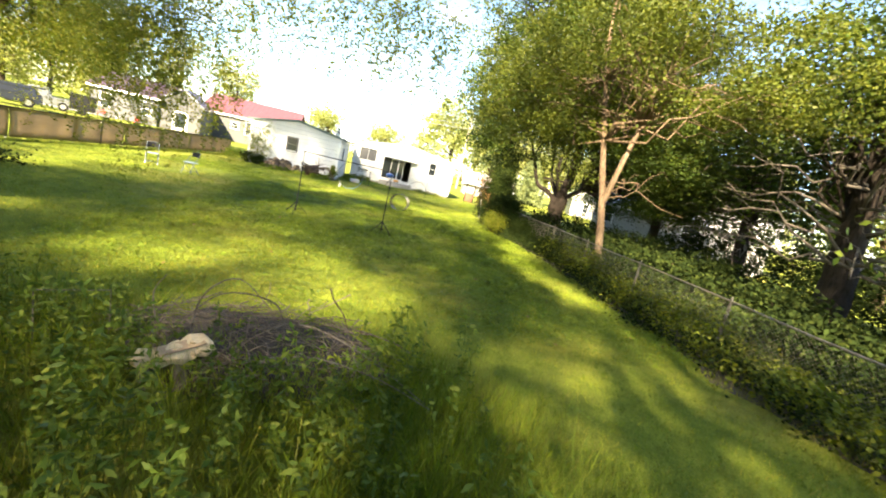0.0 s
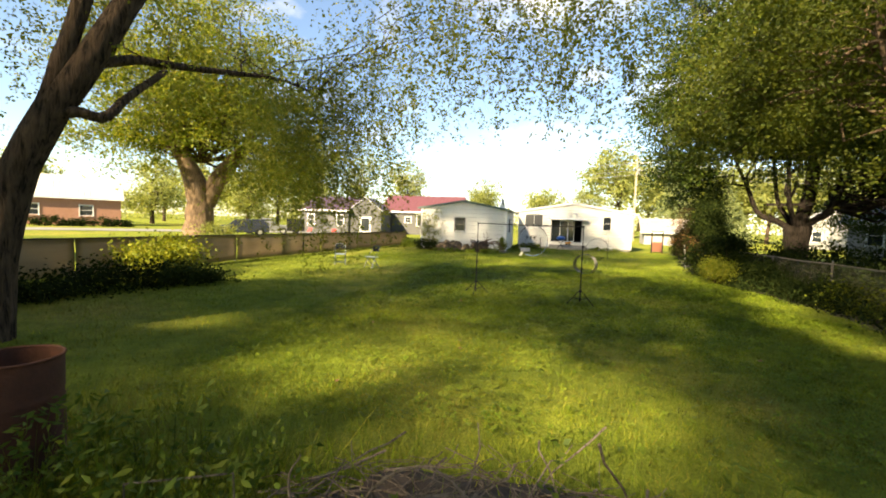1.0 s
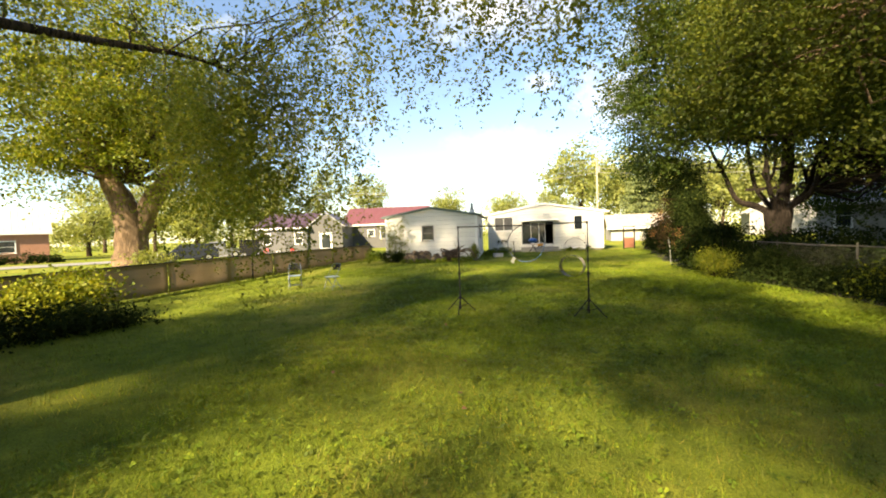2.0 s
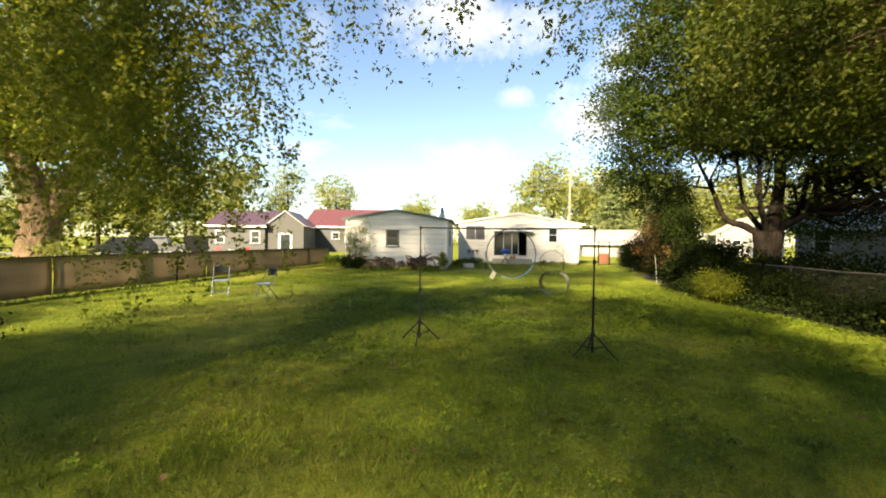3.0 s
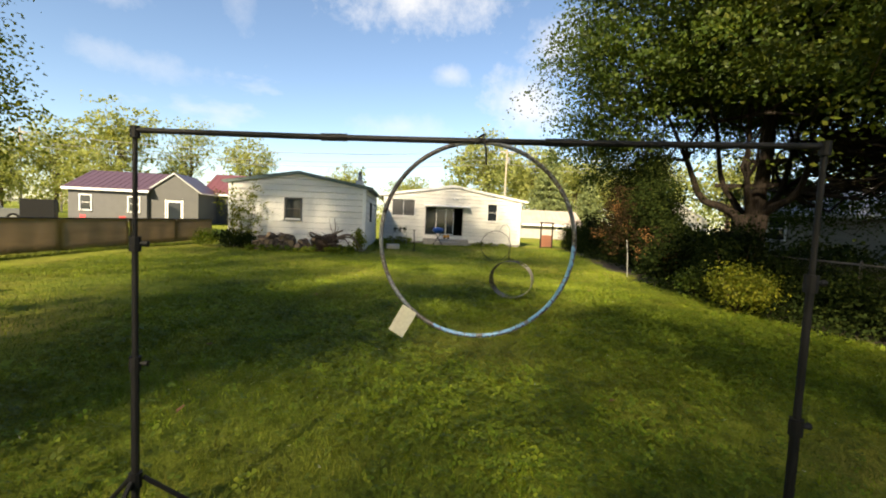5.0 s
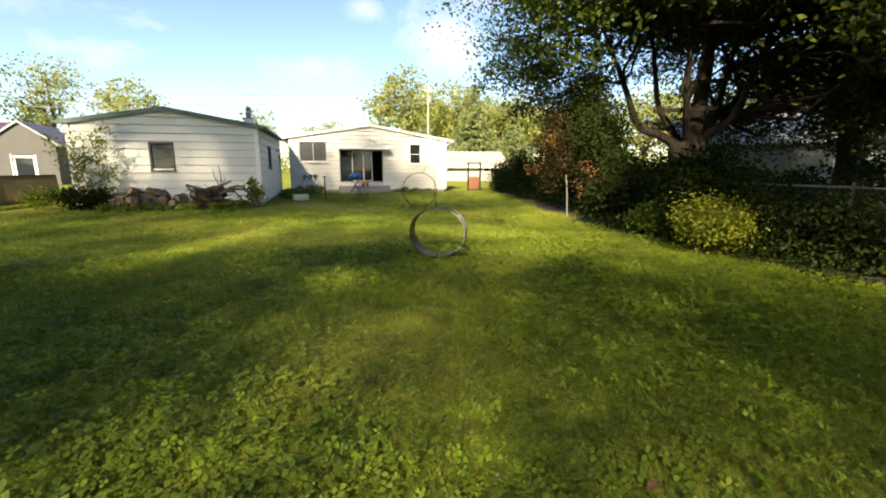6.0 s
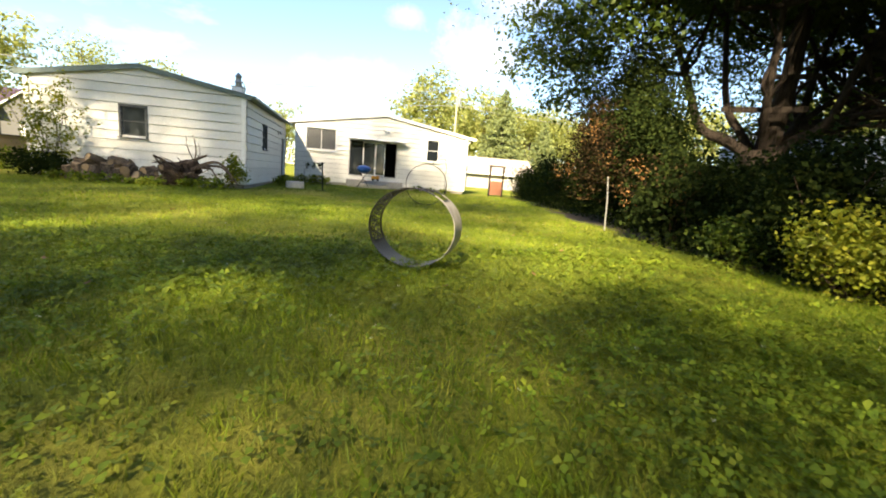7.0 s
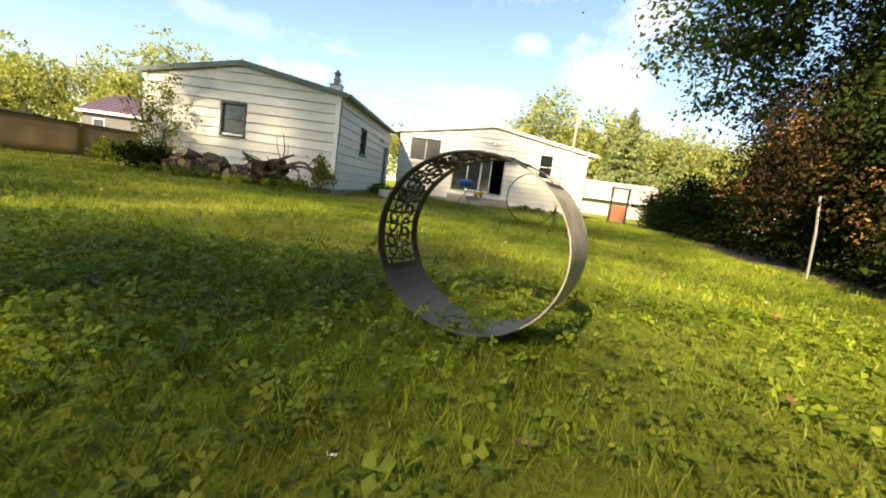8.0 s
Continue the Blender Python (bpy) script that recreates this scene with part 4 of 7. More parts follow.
# ---- the slim forked tree on the far side of the path ----
def build_slim_tree():
    rng = np.random.default_rng(13)
    X, Y = 6.7, 12.2
    t = thing("slim_tree", (X, Y, 0), "slim forked tree with pale sunlit bark beside the chain-link fence", "tree")
    bm = bmesh.new()
    stem(bm, rng, [(0.1, -0.1, -0.1), (0.0, 0.05, 0.12), (-0.3, 0.23, 1.9), (-0.6, 0.44, 3.4), (-1.0, 0.66, 5.3), (-1.4, 0.86, 7.3), (-1.6, 0.9, 9.5)], [0.22, 0.14, 0.115, 0.10, 0.08, 0.06, 0.03], 20, 12)
    stem(bm, rng, [(-0.38, 0.28, 2.4), (-0.3, 0.25, 2.9), (-0.15, 0.16, 3.9), (0.05, 0.05, 5.06), (0.35, -0.13, 6.3), (0.6, -0.2, 8.5)], [0.10, 0.10, 0.085, 0.07, 0.055, 0.02], 14, 10)
    trunk = part("trunk", bm, M_BARK_P, t, smooth=True)
    blobs = [(-1.2, 0.8, 7.6, 3.2, 3.2, 2.6), (1.2, -0.8, 7.2, 3.0, 3.0, 2.6), (-2.2, 1.8, 5.4, 1.9, 2.0, 1.5), (2.2, -2.6, 6.2, 2.6, 2.4, 2.2), (-2.6, 3.2, 6.2, 2.0, 2.4, 2.2), (-2.4, 4.4, 4.6, 1.4, 1.6, 1.3), (1.0, 3.0, 8.4, 3.0, 3.0, 2.2), (-1.4, 1.4, 4.4, 1.8, 1.8, 1.1), (-3.4, 2.4, 6.0, 1.8, 2.0, 1.7)]
    cen, pts = clumps(rng, blobs, 380, 200, 0.44, 0.3, 0.36, 0.3)
    # the stems stand in the open: no leaves close round them or before them
    up = np.clip((pts[:, 2] - 0.1) / 9.4, 0, 1)
    gap = np.hypot(pts[:, 0] + 1.6 * up, pts[:, 1] - 0.9 * up)
    bare = (gap < 0.55 - 0.25 * up) | ((pts[:, 1] < 0.9 * up) & (np.abs(pts[:, 0] + 1.6 * up - 0.35 * pts[:, 1]) < 0.3) & (pts[:, 2] < 4.6)) | ((pts[:, 0] > -0.6) & (pts[:, 1] < 0.2) & (pts[:, 2] < 5.4))
    pts = pts[~bare]
    bm = bmesh.new()
    for c in cen[:80]:
        h = ((-0.8, 0.55, 4.4), (-1.2, 0.75, 6.3), (0.0, 0.05, 5.0), (0.3, -0.1, 6.2))[int(rng.integers(4))]
        limb(bm, rng, h, c, 0.04, 0.006, 0.05)
    # dead side shoots, bare of leaves
    for i in range(10):
        h = Vector((-0.3, 0.25, 2.6 + 3.0 * rng.random()))
        e = h + Vector((-0.6 + 3.2 * rng.random(), -2.6 * rng.random() + 0.6, -0.4 + 1.8 * rng.random()))
        limb(bm, rng, h, e, 0.026, 0.005, 0.04, 8, 5, 0.08)
    stuff(part("branchwork", bm, M_BARK_P, t, smooth=True))
    leaves("crown", rng, pts, 0.098, L_OLIVE, t)
    return t


# ---- the broad dark maple ----
def build_maple():
    rng = np.random.default_rng(14)
    X, Y = 10.6, 25.5
    t = thing("maple_tree", (X, Y, 0), "broad dark maple with low spreading limbs and dense crown", "tree")
    bm = bmesh.new()
    stem(bm, rng, [(0, 0, -0.1), (0, 0, 0.3), (0, 0, 1.2), (0, 0, 2.3)], [0.75, 0.55, 0.48, 0.56], 10, 16, 0.16)
    ends = []
    for dx, dy, dz, r in ((-1.35, 0.9, 0.9, 0.17), (-0.7, -0.5, 1.8, 0.13), (0.3, -0.1, 2.6, 0.3), (0.9, -0.9, 1.2, 0.16), (1.6, 0.5, 1.4, 0.15), (-0.5, 1.0, 2.0, 0.13), (0.9, 0.6, 2.2, 0.14)):
        p = [(0.1 * dx, 0.1 * dy, 2.1), (0.55 * dx, 0.55 * dy, 2.35 + 0.25 * dz), (dx, dy, 2.3 + 0.7 * dz), (1.35 * dx, 1.35 * dy, 3.0 + 1.5 * dz), (1.9 * dx, 1.9 * dy, 4.4 + 2.2 * dz)]
        stem(bm, rng, p, [r, r * 0.9, r * 0.75, r * 0.55, 0.05], 14, 10, 0.18)
        ends += p[2:]
    # upright shoots from the low limbs
    for i in range(16):
        e = Vector(ends[int(rng.integers(len(ends)))])
        limb(bm, rng, e, e + Vector((rng.normal() * 0.5, rng.normal() * 0.5, 2.2 + 1.5 * rng.random())), 0.07, 0.02, 0.0, 7, 7, 0.03)
    part("trunk", bm, M_BARK_D, t, smooth=True)
    blobs = [(0.2, 0.4, 10.6, 8.0, 7.4, 3.8), (0.8, 0, 8.0, 5.6, 5.8, 3.6), (-0.6, -1.4, 7.4, 4.4, 4.4, 2.4), (1.8, -4.6, 6.4, 3.2, 3.0, 2.2), (-2.6, 1.8, 7.0, 3.2, 3.2, 2.6), (-1.8, -2.2, 8.2, 3.2, 3.2, 3.0), (2.6, -4.2, 7.4, 4.2, 4.0, 3.4), (3.6, 3.0, 7.0, 4.2, 3.6, 3.2), (-3.6, 3.4, 4.8, 2.0, 2.2, 1.8), (-6.0, -2.0, 9.2, 2.6, 3.0, 2.4), (-5.5, -1.6, 6.7, 2.0, 2.6, 1.2), (-5.2, -0.6, 5.2, 1.6, 1.7, 1.0), (3.4, -5.8, 5.8, 3.4, 2.8, 2.2), (5.5, -3.0, 5.4, 3.6, 3.4, 2.6), (-1.0, -4.0, 10.5, 4.0, 3.4, 3.0), (-5.0, -2.5, 13.0, 3.4, 3.2, 2.8), (0.0, -1.0, 14.2, 4.6, 4.2, 2.0), (-4.2, 4.5, 6.2, 1.9, 2.3, 1.6), (-4.9, 3.0, 8.3, 2.6, 2.6, 1.8), (5.6, -3.4, 4.2, 2.4, 2.4, 1.7), (7.4, 0.5, 4.6, 2.8, 3.0, 2.2), (5.2, 4.4, 4.4, 2.6, 2.6, 2.0)]
    cen, pts = clumps(rng, blobs, 1000, 150, 0.58, 0.35, 0.3, 0.28)
    skirt = [(4.2, -3.4, 3.7, 2.8, 2.6, 1.2), (7.0, -1.0, 3.6, 3.0, 3.0, 1.5), (4.6, 3.4, 3.4, 2.6, 2.6, 1.4), (8.6, -5.0, 4.2, 3.0, 3.0, 1.8)]
    cen3, pts3 = clumps(rng, skirt, 230, 110, 0.5, 0.1, 0.4, 0.2)
    rim = [b for b in blobs if b[0] < -3.5 or b[1] < -3.0]
    cen2, pts2 = clumps(rng, rim, 520, 130, 0.42, 0.1, 0.4, 0.2)
    pts = np.concatenate([pts, pts2, pts3])
    bm = bmesh.new()
    for c in np.concatenate([cen[:260], cen2[:60], cen3[:80]]):
        e = min(ends, key=lambda q: (Vector(q) - Vector(c)).length + 1.5 * rng.random())
        limb(bm, rng, e, c, 0.07, 0.012, 0.05)
    stuff(part("branchwork", bm, M_BARK_D, t, smooth=True))
    inner, deep = clumps(rng, [(1.5, -0.5, 7.8, 6.0, 6.0, 3.0), (-1.2, -1.6, 5.8, 3.6, 3.6, 1.5)], 210, 190, 0.7, 0.0, 0.4, 0.2)
    open_deep = (np.hypot(deep[:, 0] + 0.4, deep[:, 1]) < 4.2) & (deep[:, 2] < 5.9)
    leaves("inner_crown", rng, deep[~open_deep], 0.2, L_MAPLE, t)
    open_fork = (np.hypot(pts[:, 0] + 0.4, pts[:, 1]) < 4.2) & (pts[:, 2] < 5.9)
    leaves("crown", rng, pts[~open_fork], 0.135, L_MAPLE, t)
    return t


def tree_board(at, turn, length):
    t = thing("tree_board", at, "dark weathered board wedged across the fork of the maple", "board", "boards in the maple", turn=turn)
    bm = bmesh.new()
    n = 9
    for i in range(n):
        x = length * (i / (n - 1) - 0.5)
        z = -0.02 * (1 - (2 * i / (n - 1) - 1) ** 2)
        ring = [bm.verts.new((x, y, z + q)) for y, q in ((-0.02, -0.07), (0.02, -0.07), (0.02, 0.07), (-0.02, 0.07))]
        if i:
            for k in range(4):
                bm.faces.new((last[k], last[(k + 1) % 4], ring[(k + 1) % 4], ring[k]))
        else:
            bm.faces.new(ring[::-1])
        last = ring
    bm.faces.new(last)
    part("plank", bm, M_BARK_D, t)
    for x in (-0.36, 0.36):
        part("nail", tube(bmesh.new(), [(x * length, -0.03, 0.01), (x * length, 0.02, 0.01)], 0.006, 6), M_BLACK, t)


tree_board((10.05, 25.2, 3.35), -42, 1.9)
tree_board((10.75, 25.1, 4.25), -40, 1.1)
build_weeping_tree()
build_stout_tree()
build_slim_tree()
build_maple()


def side_tree(x, y, height, width, seed, label, stout=1.0):
    """A dark tree of the shaded side lot."""
    rng = np.random.default_rng(seed)
    t = thing("shade_tree", (x, y, 0), label, "tree", "side lot trees")
    bm = bmesh.new()
    stem(bm, rng, [(0, 0, -0.1), (0.05, 0, height * 0.12), (0.0, 0.1, height * 0.3), (-0.2, 0.1, height * 0.85)], [0.42 * stout, 0.32 * stout, 0.27 * stout, 0.05], 12, 10)
    part("trunk", bm, M_BARK_D, t, smooth=True)
    w = width / 2
    blobs = [(0, 0, height * 0.66, w, w, height * 0.32), (w * 0.4, -w * 0.5, height * 0.40, w * 0.6, w * 0.6, height * 0.15), (-w * 0.6, w * 0.2, height * 0.40, w * 0.5, w * 0.5, height * 0.14), (-w * 0.3, -w * 0.7, height * 0.34, w * 0.35, w * 0.35, height * 0.10)]
    if stout > 1:
        blobs = [(0, 0.4, height * 0.76, w, w, height * 0.24), (w * 0.5, w * 0.7, height * 0.45, w * 0.5, w * 0.5, height * 0.16)]
    cen, pts = clumps(rng, blobs, 190, 95, 0.62, 0.15, 0.34, 0.3)
    bm = bmesh.new()
    for c in cen[:60]:
        limb(bm, rng, (0, 0.05, height * (0.25 + 0.2 * rng.random())), c, 0.06, 0.01)
    # bare dead shoots low on the trunk
    dead = bmesh.new()
    for i in range(30):
        a = rng.random() * 6.28
        h = Vector((0, 0, 1.9 + 3.0 * rng.random()))
        e = h + Vector((math.cos(a) * 2.6, math.sin(a) * 2.6, 0.3 + rng.normal() * 0.6)) * stout
        way = limb(dead, rng, h, e, 0.045 * stout, 0.010 * stout, 0.05, 8, 6, 0.05)
        for q in way[3:7]:
            limb(dead, rng, q, q + Vector((math.cos(a + rng.normal()), math.sin(a + rng.normal()), 0.4 * rng.normal())) * (0.5 + 0.6 * rng.random()), 0.014, 0.004, 0.04, 6, 5, 0.06)
    stuff(part("branchwork", bm, M_BARK_D, t, smooth=True))
    stuff(part("deadwood", dead, M_TWIG, t, "pale bare dead branches", smooth=True))
    leaves("crown", rng, pts, 0.18, L_MAPLE, t)
    return t


side_tree(13.6, 10.2, 11.0, 8.0, 21, "dark stout tree with pale bare low limbs beyond the wire fence", 1.45)
side_tree(16.5, 17.0, 11.5, 8.5, 22, "dark tree with bare low shoots beyond the wire fence")
side_tree(10.8, 3.2, 10.5, 7.5, 24, "dark tree with bare low shoots beyond the wire fence")
side_tree(17.5, 25.0, 12.0, 9.0, 23, "dense dark tree behind the maple")


# ---- unseen tall trees, added behind and beside the view to cast shade over the yard ----
def back_tree(x, y, height, width, seed, per, high=False, low=False, lean=0.0):
    rng = np.random.default_rng(seed)
    t = thing("shade_caster_tree", (x, y, 0), "unseen tall broadleaf tree added to shade the yard", "tree", "back lot trees")
    bm = bmesh.new()
    stem(bm, rng, [(0, 0, -0.1), (0, 0.1, 2.0), (0.4 * lean, 0, height * 0.4), (lean, 0, height * 0.9)], [0.26, 0.18, 0.13, 0.03], 12, 10)
    part("trunk", bm, M_BARK, t, smooth=True)
    w = width / 2
    blobs = [(0, 0, height * 0.60, w, w, height * 0.38), (0, 0, height * 0.28, w * 1.05, w, height * 0.22)] if not high else [(0.6, 0.8, height * 0.74, w, w, height * 0.25)]
    if low:
        blobs += [(0, 0, 8.5, 3.2, 3.2, 5.0), (3.4, 8.2, 22.0, 4.6, 3.4, 3.6)]
    blobs = [(b[0] + lean, *b[1:]) for b in blobs]
    cen, _ = clumps(rng, blobs, 640, 1, 0.1, 0.1)
    k = np.repeat(np.arange(len(cen)), per)
    pts = cen[k] + rng.normal(size=(len(k), 3)) * np.array([1.0, 1.0, 0.8])
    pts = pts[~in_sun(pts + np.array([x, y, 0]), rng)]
    pts[:, 2] = np.maximum(pts[:, 2], 0.9)
    bm = bmesh.new()
    for c in cen[:50]:
        limb(bm, rng, (lean * min(1, c[2] / height), 0, min(height * 0.8, max(2.0, c[2] * 0.75))), c, 0.045, 0.01)
    stuff(part("branchwork", bm, M_BARK, t, smooth=True))
    leaves("crown", rng, pts, 0.38, L_BIRCH, t, aspect=0.4)
    return t


for i, (x, y, h, w) in enumerate(((1.5, -11.0, 12.5, 7.5), (-5.0, -12.5, 15.5, 8.5), (-11.5, -11.5, 18.5, 8.5), (-18.0, -13.0, 21.0, 9.0), (-25.0, -12.5, 21.0, 9.5), (-0.5, -7.5, 11.5, 7.5))):
    back_tree(x, y, h, w, 160 + i, 4 if x > -2 else 9)


back_tree(-18.0, 6.5, 26.0, 11.5, 175, 9, True)
back_tree(-19.6, 3.6, 30.5, 11.0, 176, 9, True, True, 5.0)
back_tree(-4.4, -6.0, 15.0, 7.0, 177, 6, True)
back_tree(-16.8, -6.2, 14.5, 8.5, 178, 6, True)


# ---- far trees and woods ----
def far_tree(x, y, height, width, seed, name="far_tree", label="distant sunlit broadleaf tree", mat=None):
    rng = np.random.default_rng(seed)
    t = thing(name, (x, y, 0), label, "tree", "far trees")
    bm = bmesh.new()
    stem(bm, rng, [(0, 0, -0.1), (0, 0, height * 0.15), (0.02 * height, 0, height * 0.4), (0, 0, height * 0.8)], [0.4, 0.3, 0.22, 0.05], 8, 8)
    part("trunk", bm, M_BARK, t, smooth=True)
    w = width / 2
    blobs = [(0, 0, height * 0.62, w * 0.8, w * 0.8, height * 0.36)]
    for i in range(5):
        a = rng.random() * 6.28
        blobs.append((math.cos(a) * w * 0.55, math.sin(a) * w * 0.55, height * (0.35 + 0.4 * rng.random()), w * 0.5, w * 0.5, height * 0.18))
    cen, pts = clumps(rng, blobs, 210, 18, width * 0.055, 0.2)
    bm = bmesh.new()
    for c in cen[:24]:
        limb(bm, rng, (0, 0, height * 0.3), c, 0.09, 0.02)
    stuff(part("branchwork", bm, M_BARK, t, smooth=True))
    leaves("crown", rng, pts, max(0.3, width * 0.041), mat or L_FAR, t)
    return t


def spruce(x, y, height, width, seed):
    rng = np.random.default_rng(seed)
    t = thing("spruce_tree", (x, y, 0), "dense dark conical spruce behind the house", "tree", "far trees")
    part("trunk", tube(bmesh.new(), [(0, 0, -0.1), (0, 0, height * 0.98)], [0.28, 0.03], 8), M_BARK_D, t)
    pts = []
    for z in np.arange(0.6, height, 0.42):
        k = 1 - z / height
        n = int(8 + 16 * k)
        for i in range(n):
            a = rng.random() * 6.28
            L = width / 2 * (k ** 0.8) * (0.75 + 0.4 * rng.random())
            s = np.linspace(0.15, 1, max(4, int(L / 0.12)))[:, None]
            q = np.array([0, 0, z]) + s * np.array([math.cos(a) * L, math.sin(a) * L, -0.22 * L]) + np.array([0, 0, 0.12 * L]) * s ** 3
            pts.append(np.repeat(q, 2, axis=0) + rng.normal(size=(len(q) * 2, 3)) * 0.11)
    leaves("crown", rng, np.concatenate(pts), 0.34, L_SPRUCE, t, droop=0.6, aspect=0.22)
    return t


spruce(17.2, 66.5, 11.6, 9.4, 31)
spruce(26.0, 74.0, 9.6, 8.0, 32)
for i, (px, d, top, wide) in enumerate(((-0.80, 72, 9.5, 11), (-0.70, 80, 12, 11), (-0.585, 82, 15.5, 12), (-0.445, 90, 15, 10), (-0.325, 92, 13, 11), (-0.115, 112, 12.5, 11), (0.02, 122, 11.5, 13), (0.12, 112, 12, 10),
                                        (0.19, 88, 17, 15), (0.30, 92, 15.5, 14), (0.40, 88, 13, 13), (0.50, 84, 12, 13), (0.62, 80, 13, 13), (0.25, 104, 16, 16), (0.35, 100, 15.5, 16), (0.45, 96, 15, 15), (0.56, 92, 14, 15), (-0.93, 70, 11, 12), (-1.08, 78, 12, 13))):
    far_tree(-2.6 + px * d, 6.9 + d, top * (1.32 if px < -0.2 else 1.2), wide * 1.08, 40 + i)
for i, (x, y, top, wide) in enumerate(((-46, 60, 7.5, 8), (-39, 66, 8.5, 9), (-66, 62, 9, 10), (-78, 50, 11, 12), (-84, 36, 10, 11), (36, 58, 12, 11), (44, 48, 13, 12), (33, 34, 11, 9), (30, 20, 10, 9), (-30, 3, 9, 8), (-36, 12, 9, 9))):
    far_tree(x, y, top, wide, 70 + i)


def build_woods():
    rng = np.random.default_rng(90)
    n = 420
    a = np.linspace(-1.45, 1.2, n) + rng.normal(size=n) * 0.01
    d = 150 + 40 * rng.random(n)
    cen = np.stack([np.sin(a) * d, 10 + np.cos(a) * d, 2 + 3.0 * rng.random(n) + 3 * (np.sin(a * 23) > 0.2)], -1)
    k = np.repeat(np.arange(n), 70)
    pts = cen[k] + rng.normal(size=(len(k), 3)) * np.array([2.6, 2.6, 2.4])
    pts[:, 2] = np.maximum(pts[:, 2], 0.2)
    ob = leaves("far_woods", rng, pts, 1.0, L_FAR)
    tagged(ob, "low band of distant sunlit trees", "woods", kind="stuff")


build_woods()


# ---- hedges and bushes ----
def bush(x, y, w, d, h, n, size, mat, seed, label, name="bush", stems=True, group=""):
    rng = np.random.default_rng(seed)
    t = thing(name, (x, y, 0), label, "bush", group)
    blobs = [(0, 0, h * 0.5, w / 2, d / 2, h * 0.5)]
    for i in range(4):
        a = rng.random() * 6.28
        blobs.append((math.cos(a) * w * 0.28, math.sin(a) * d * 0.28, h * (0.35 + 0.4 * rng.random()), w * 0.26, d * 0.26, h * 0.28))
    cen, pts = clumps(rng, blobs, max(20, n // 24), 24, 0.11 * min(w, h) + 0.05, 0.35)
    pts[:, 2] = np.abs(pts[:, 2])
    if stems:
        bm = bmesh.new()
        for c in cen[:14]:
            limb(bm, rng, (c[0] * 0.2, c[1] * 0.2, -0.05), c, 0.018, 0.005, 0.02, 6, 5)
        stuff(part("stemwork", bm, M_BARK, t))
    leaves("foliage", rng, pts, size, mat, t)
    return t


bush(-12.9, 12.2, 2.6, 2.6, 1.25, 5600, 0.10, L_YELLOW, 101, "sunlit yellow-green bush against the cloth fence")
bush(4.8, 18.85, 1.05, 1.0, 0.95, 5200, 0.06, L_YELLOW, 104, "yellow-green bush at the edge of the lawn")
bush(5.25, 19.55, 1.35, 1.3, 1.95, 6000, 0.08, L_HEDGE, 103, "tall rounded dark vine-clad bush behind the yellow-green bush")
bush(5.15, 20.7, 0.9, 0.8, 0.75, 2000, 0.075, L_WEED, 102, "low green bush at the edge of the lawn")
bush(-21.0, 24.0, 2.2, 1.6, 1.4, 1600, 0.14, L_FAR, 105, "rounded bush beyond the fence")
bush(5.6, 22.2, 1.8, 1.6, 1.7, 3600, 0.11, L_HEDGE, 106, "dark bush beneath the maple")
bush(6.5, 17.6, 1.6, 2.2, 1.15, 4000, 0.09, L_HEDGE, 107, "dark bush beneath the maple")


def hedge_run(name, ctrl, height, depth, per_m, size, mat, seed, label, low=0.0):
    """Foliage along a line of the ground: heights change smoothly along it."""
    rng = np.random.default_rng(seed)
    line = np.array(curve_pts([(x, y, 0) for x, y in ctrl], 120))
    seg = np.linalg.norm(np.diff(line, axis=0), axis=1)
    L = seg.sum()
    n = int(L * per_m / 24)
    s = rng.random(n)
    base = np.stack([np.interp(s, np.linspace(0, 1, 120), line[:, k]) for k in range(3)], -1)
    hh = np.interp(s, np.linspace(0, 1, len(height)), height) * (0.8 + 0.35 * np.sin(s * L * 2.1 + seed) * np.sin(s * L * 0.77))
    u = rng.random(n) ** 0.75
    cen = base + np.stack([rng.normal(size=n) * depth * 0.45, rng.normal(size=n) * 0.2, low + u * (hh - low)], -1)
    k = np.repeat(np.arange(n), 24)
    pts = cen[k] + rng.normal(size=(len(k), 3)) * np.array([0.17, 0.17, 0.14])
    pts[:, 2] = np.abs(pts[:, 2]) + 0.01
    ob = leaves(name, rng, pts, size, mat)
    tagged(ob, label, "hedge", kind="stuff")
    return ob


hedge_run("fence_weeds", [(5.3, -3), (5.4, 4), (5.7, 9), (6.0, 13), (6.05, 14.8)], [0.6, 0.7, 0.75, 0.85, 0.4], 0.4, 900, 0.08, L_OLIVE, 111, "tangled weeds and vines over the chain-link fence")
hedge_run("fence_ivy", [(-12.6, 2), (-12.2, 6), (-11.6, 9.5), (-10.7, 12.0)], [0.6, 0.62, 0.6, 0.42], 0.75, 1500, 0.085, L_HEDGE, 122, "long low band of dark ivy along the cloth fence")
# extra weeds in a brighter leaf colour, standing in for sun on the growth
hedge_run("sunny_weeds", [(5.0, -2), (5.1, 4), (5.4, 9), (5.7, 14)], [0.45, 0.65, 0.6, 0.9], 0.4, 260, 0.085, L_YELLOW, 121, "lighter sunlit weeds in front of the chain-link fence")
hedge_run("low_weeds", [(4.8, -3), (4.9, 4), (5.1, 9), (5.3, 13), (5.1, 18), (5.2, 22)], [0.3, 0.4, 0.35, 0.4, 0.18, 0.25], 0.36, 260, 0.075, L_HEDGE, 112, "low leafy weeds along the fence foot")
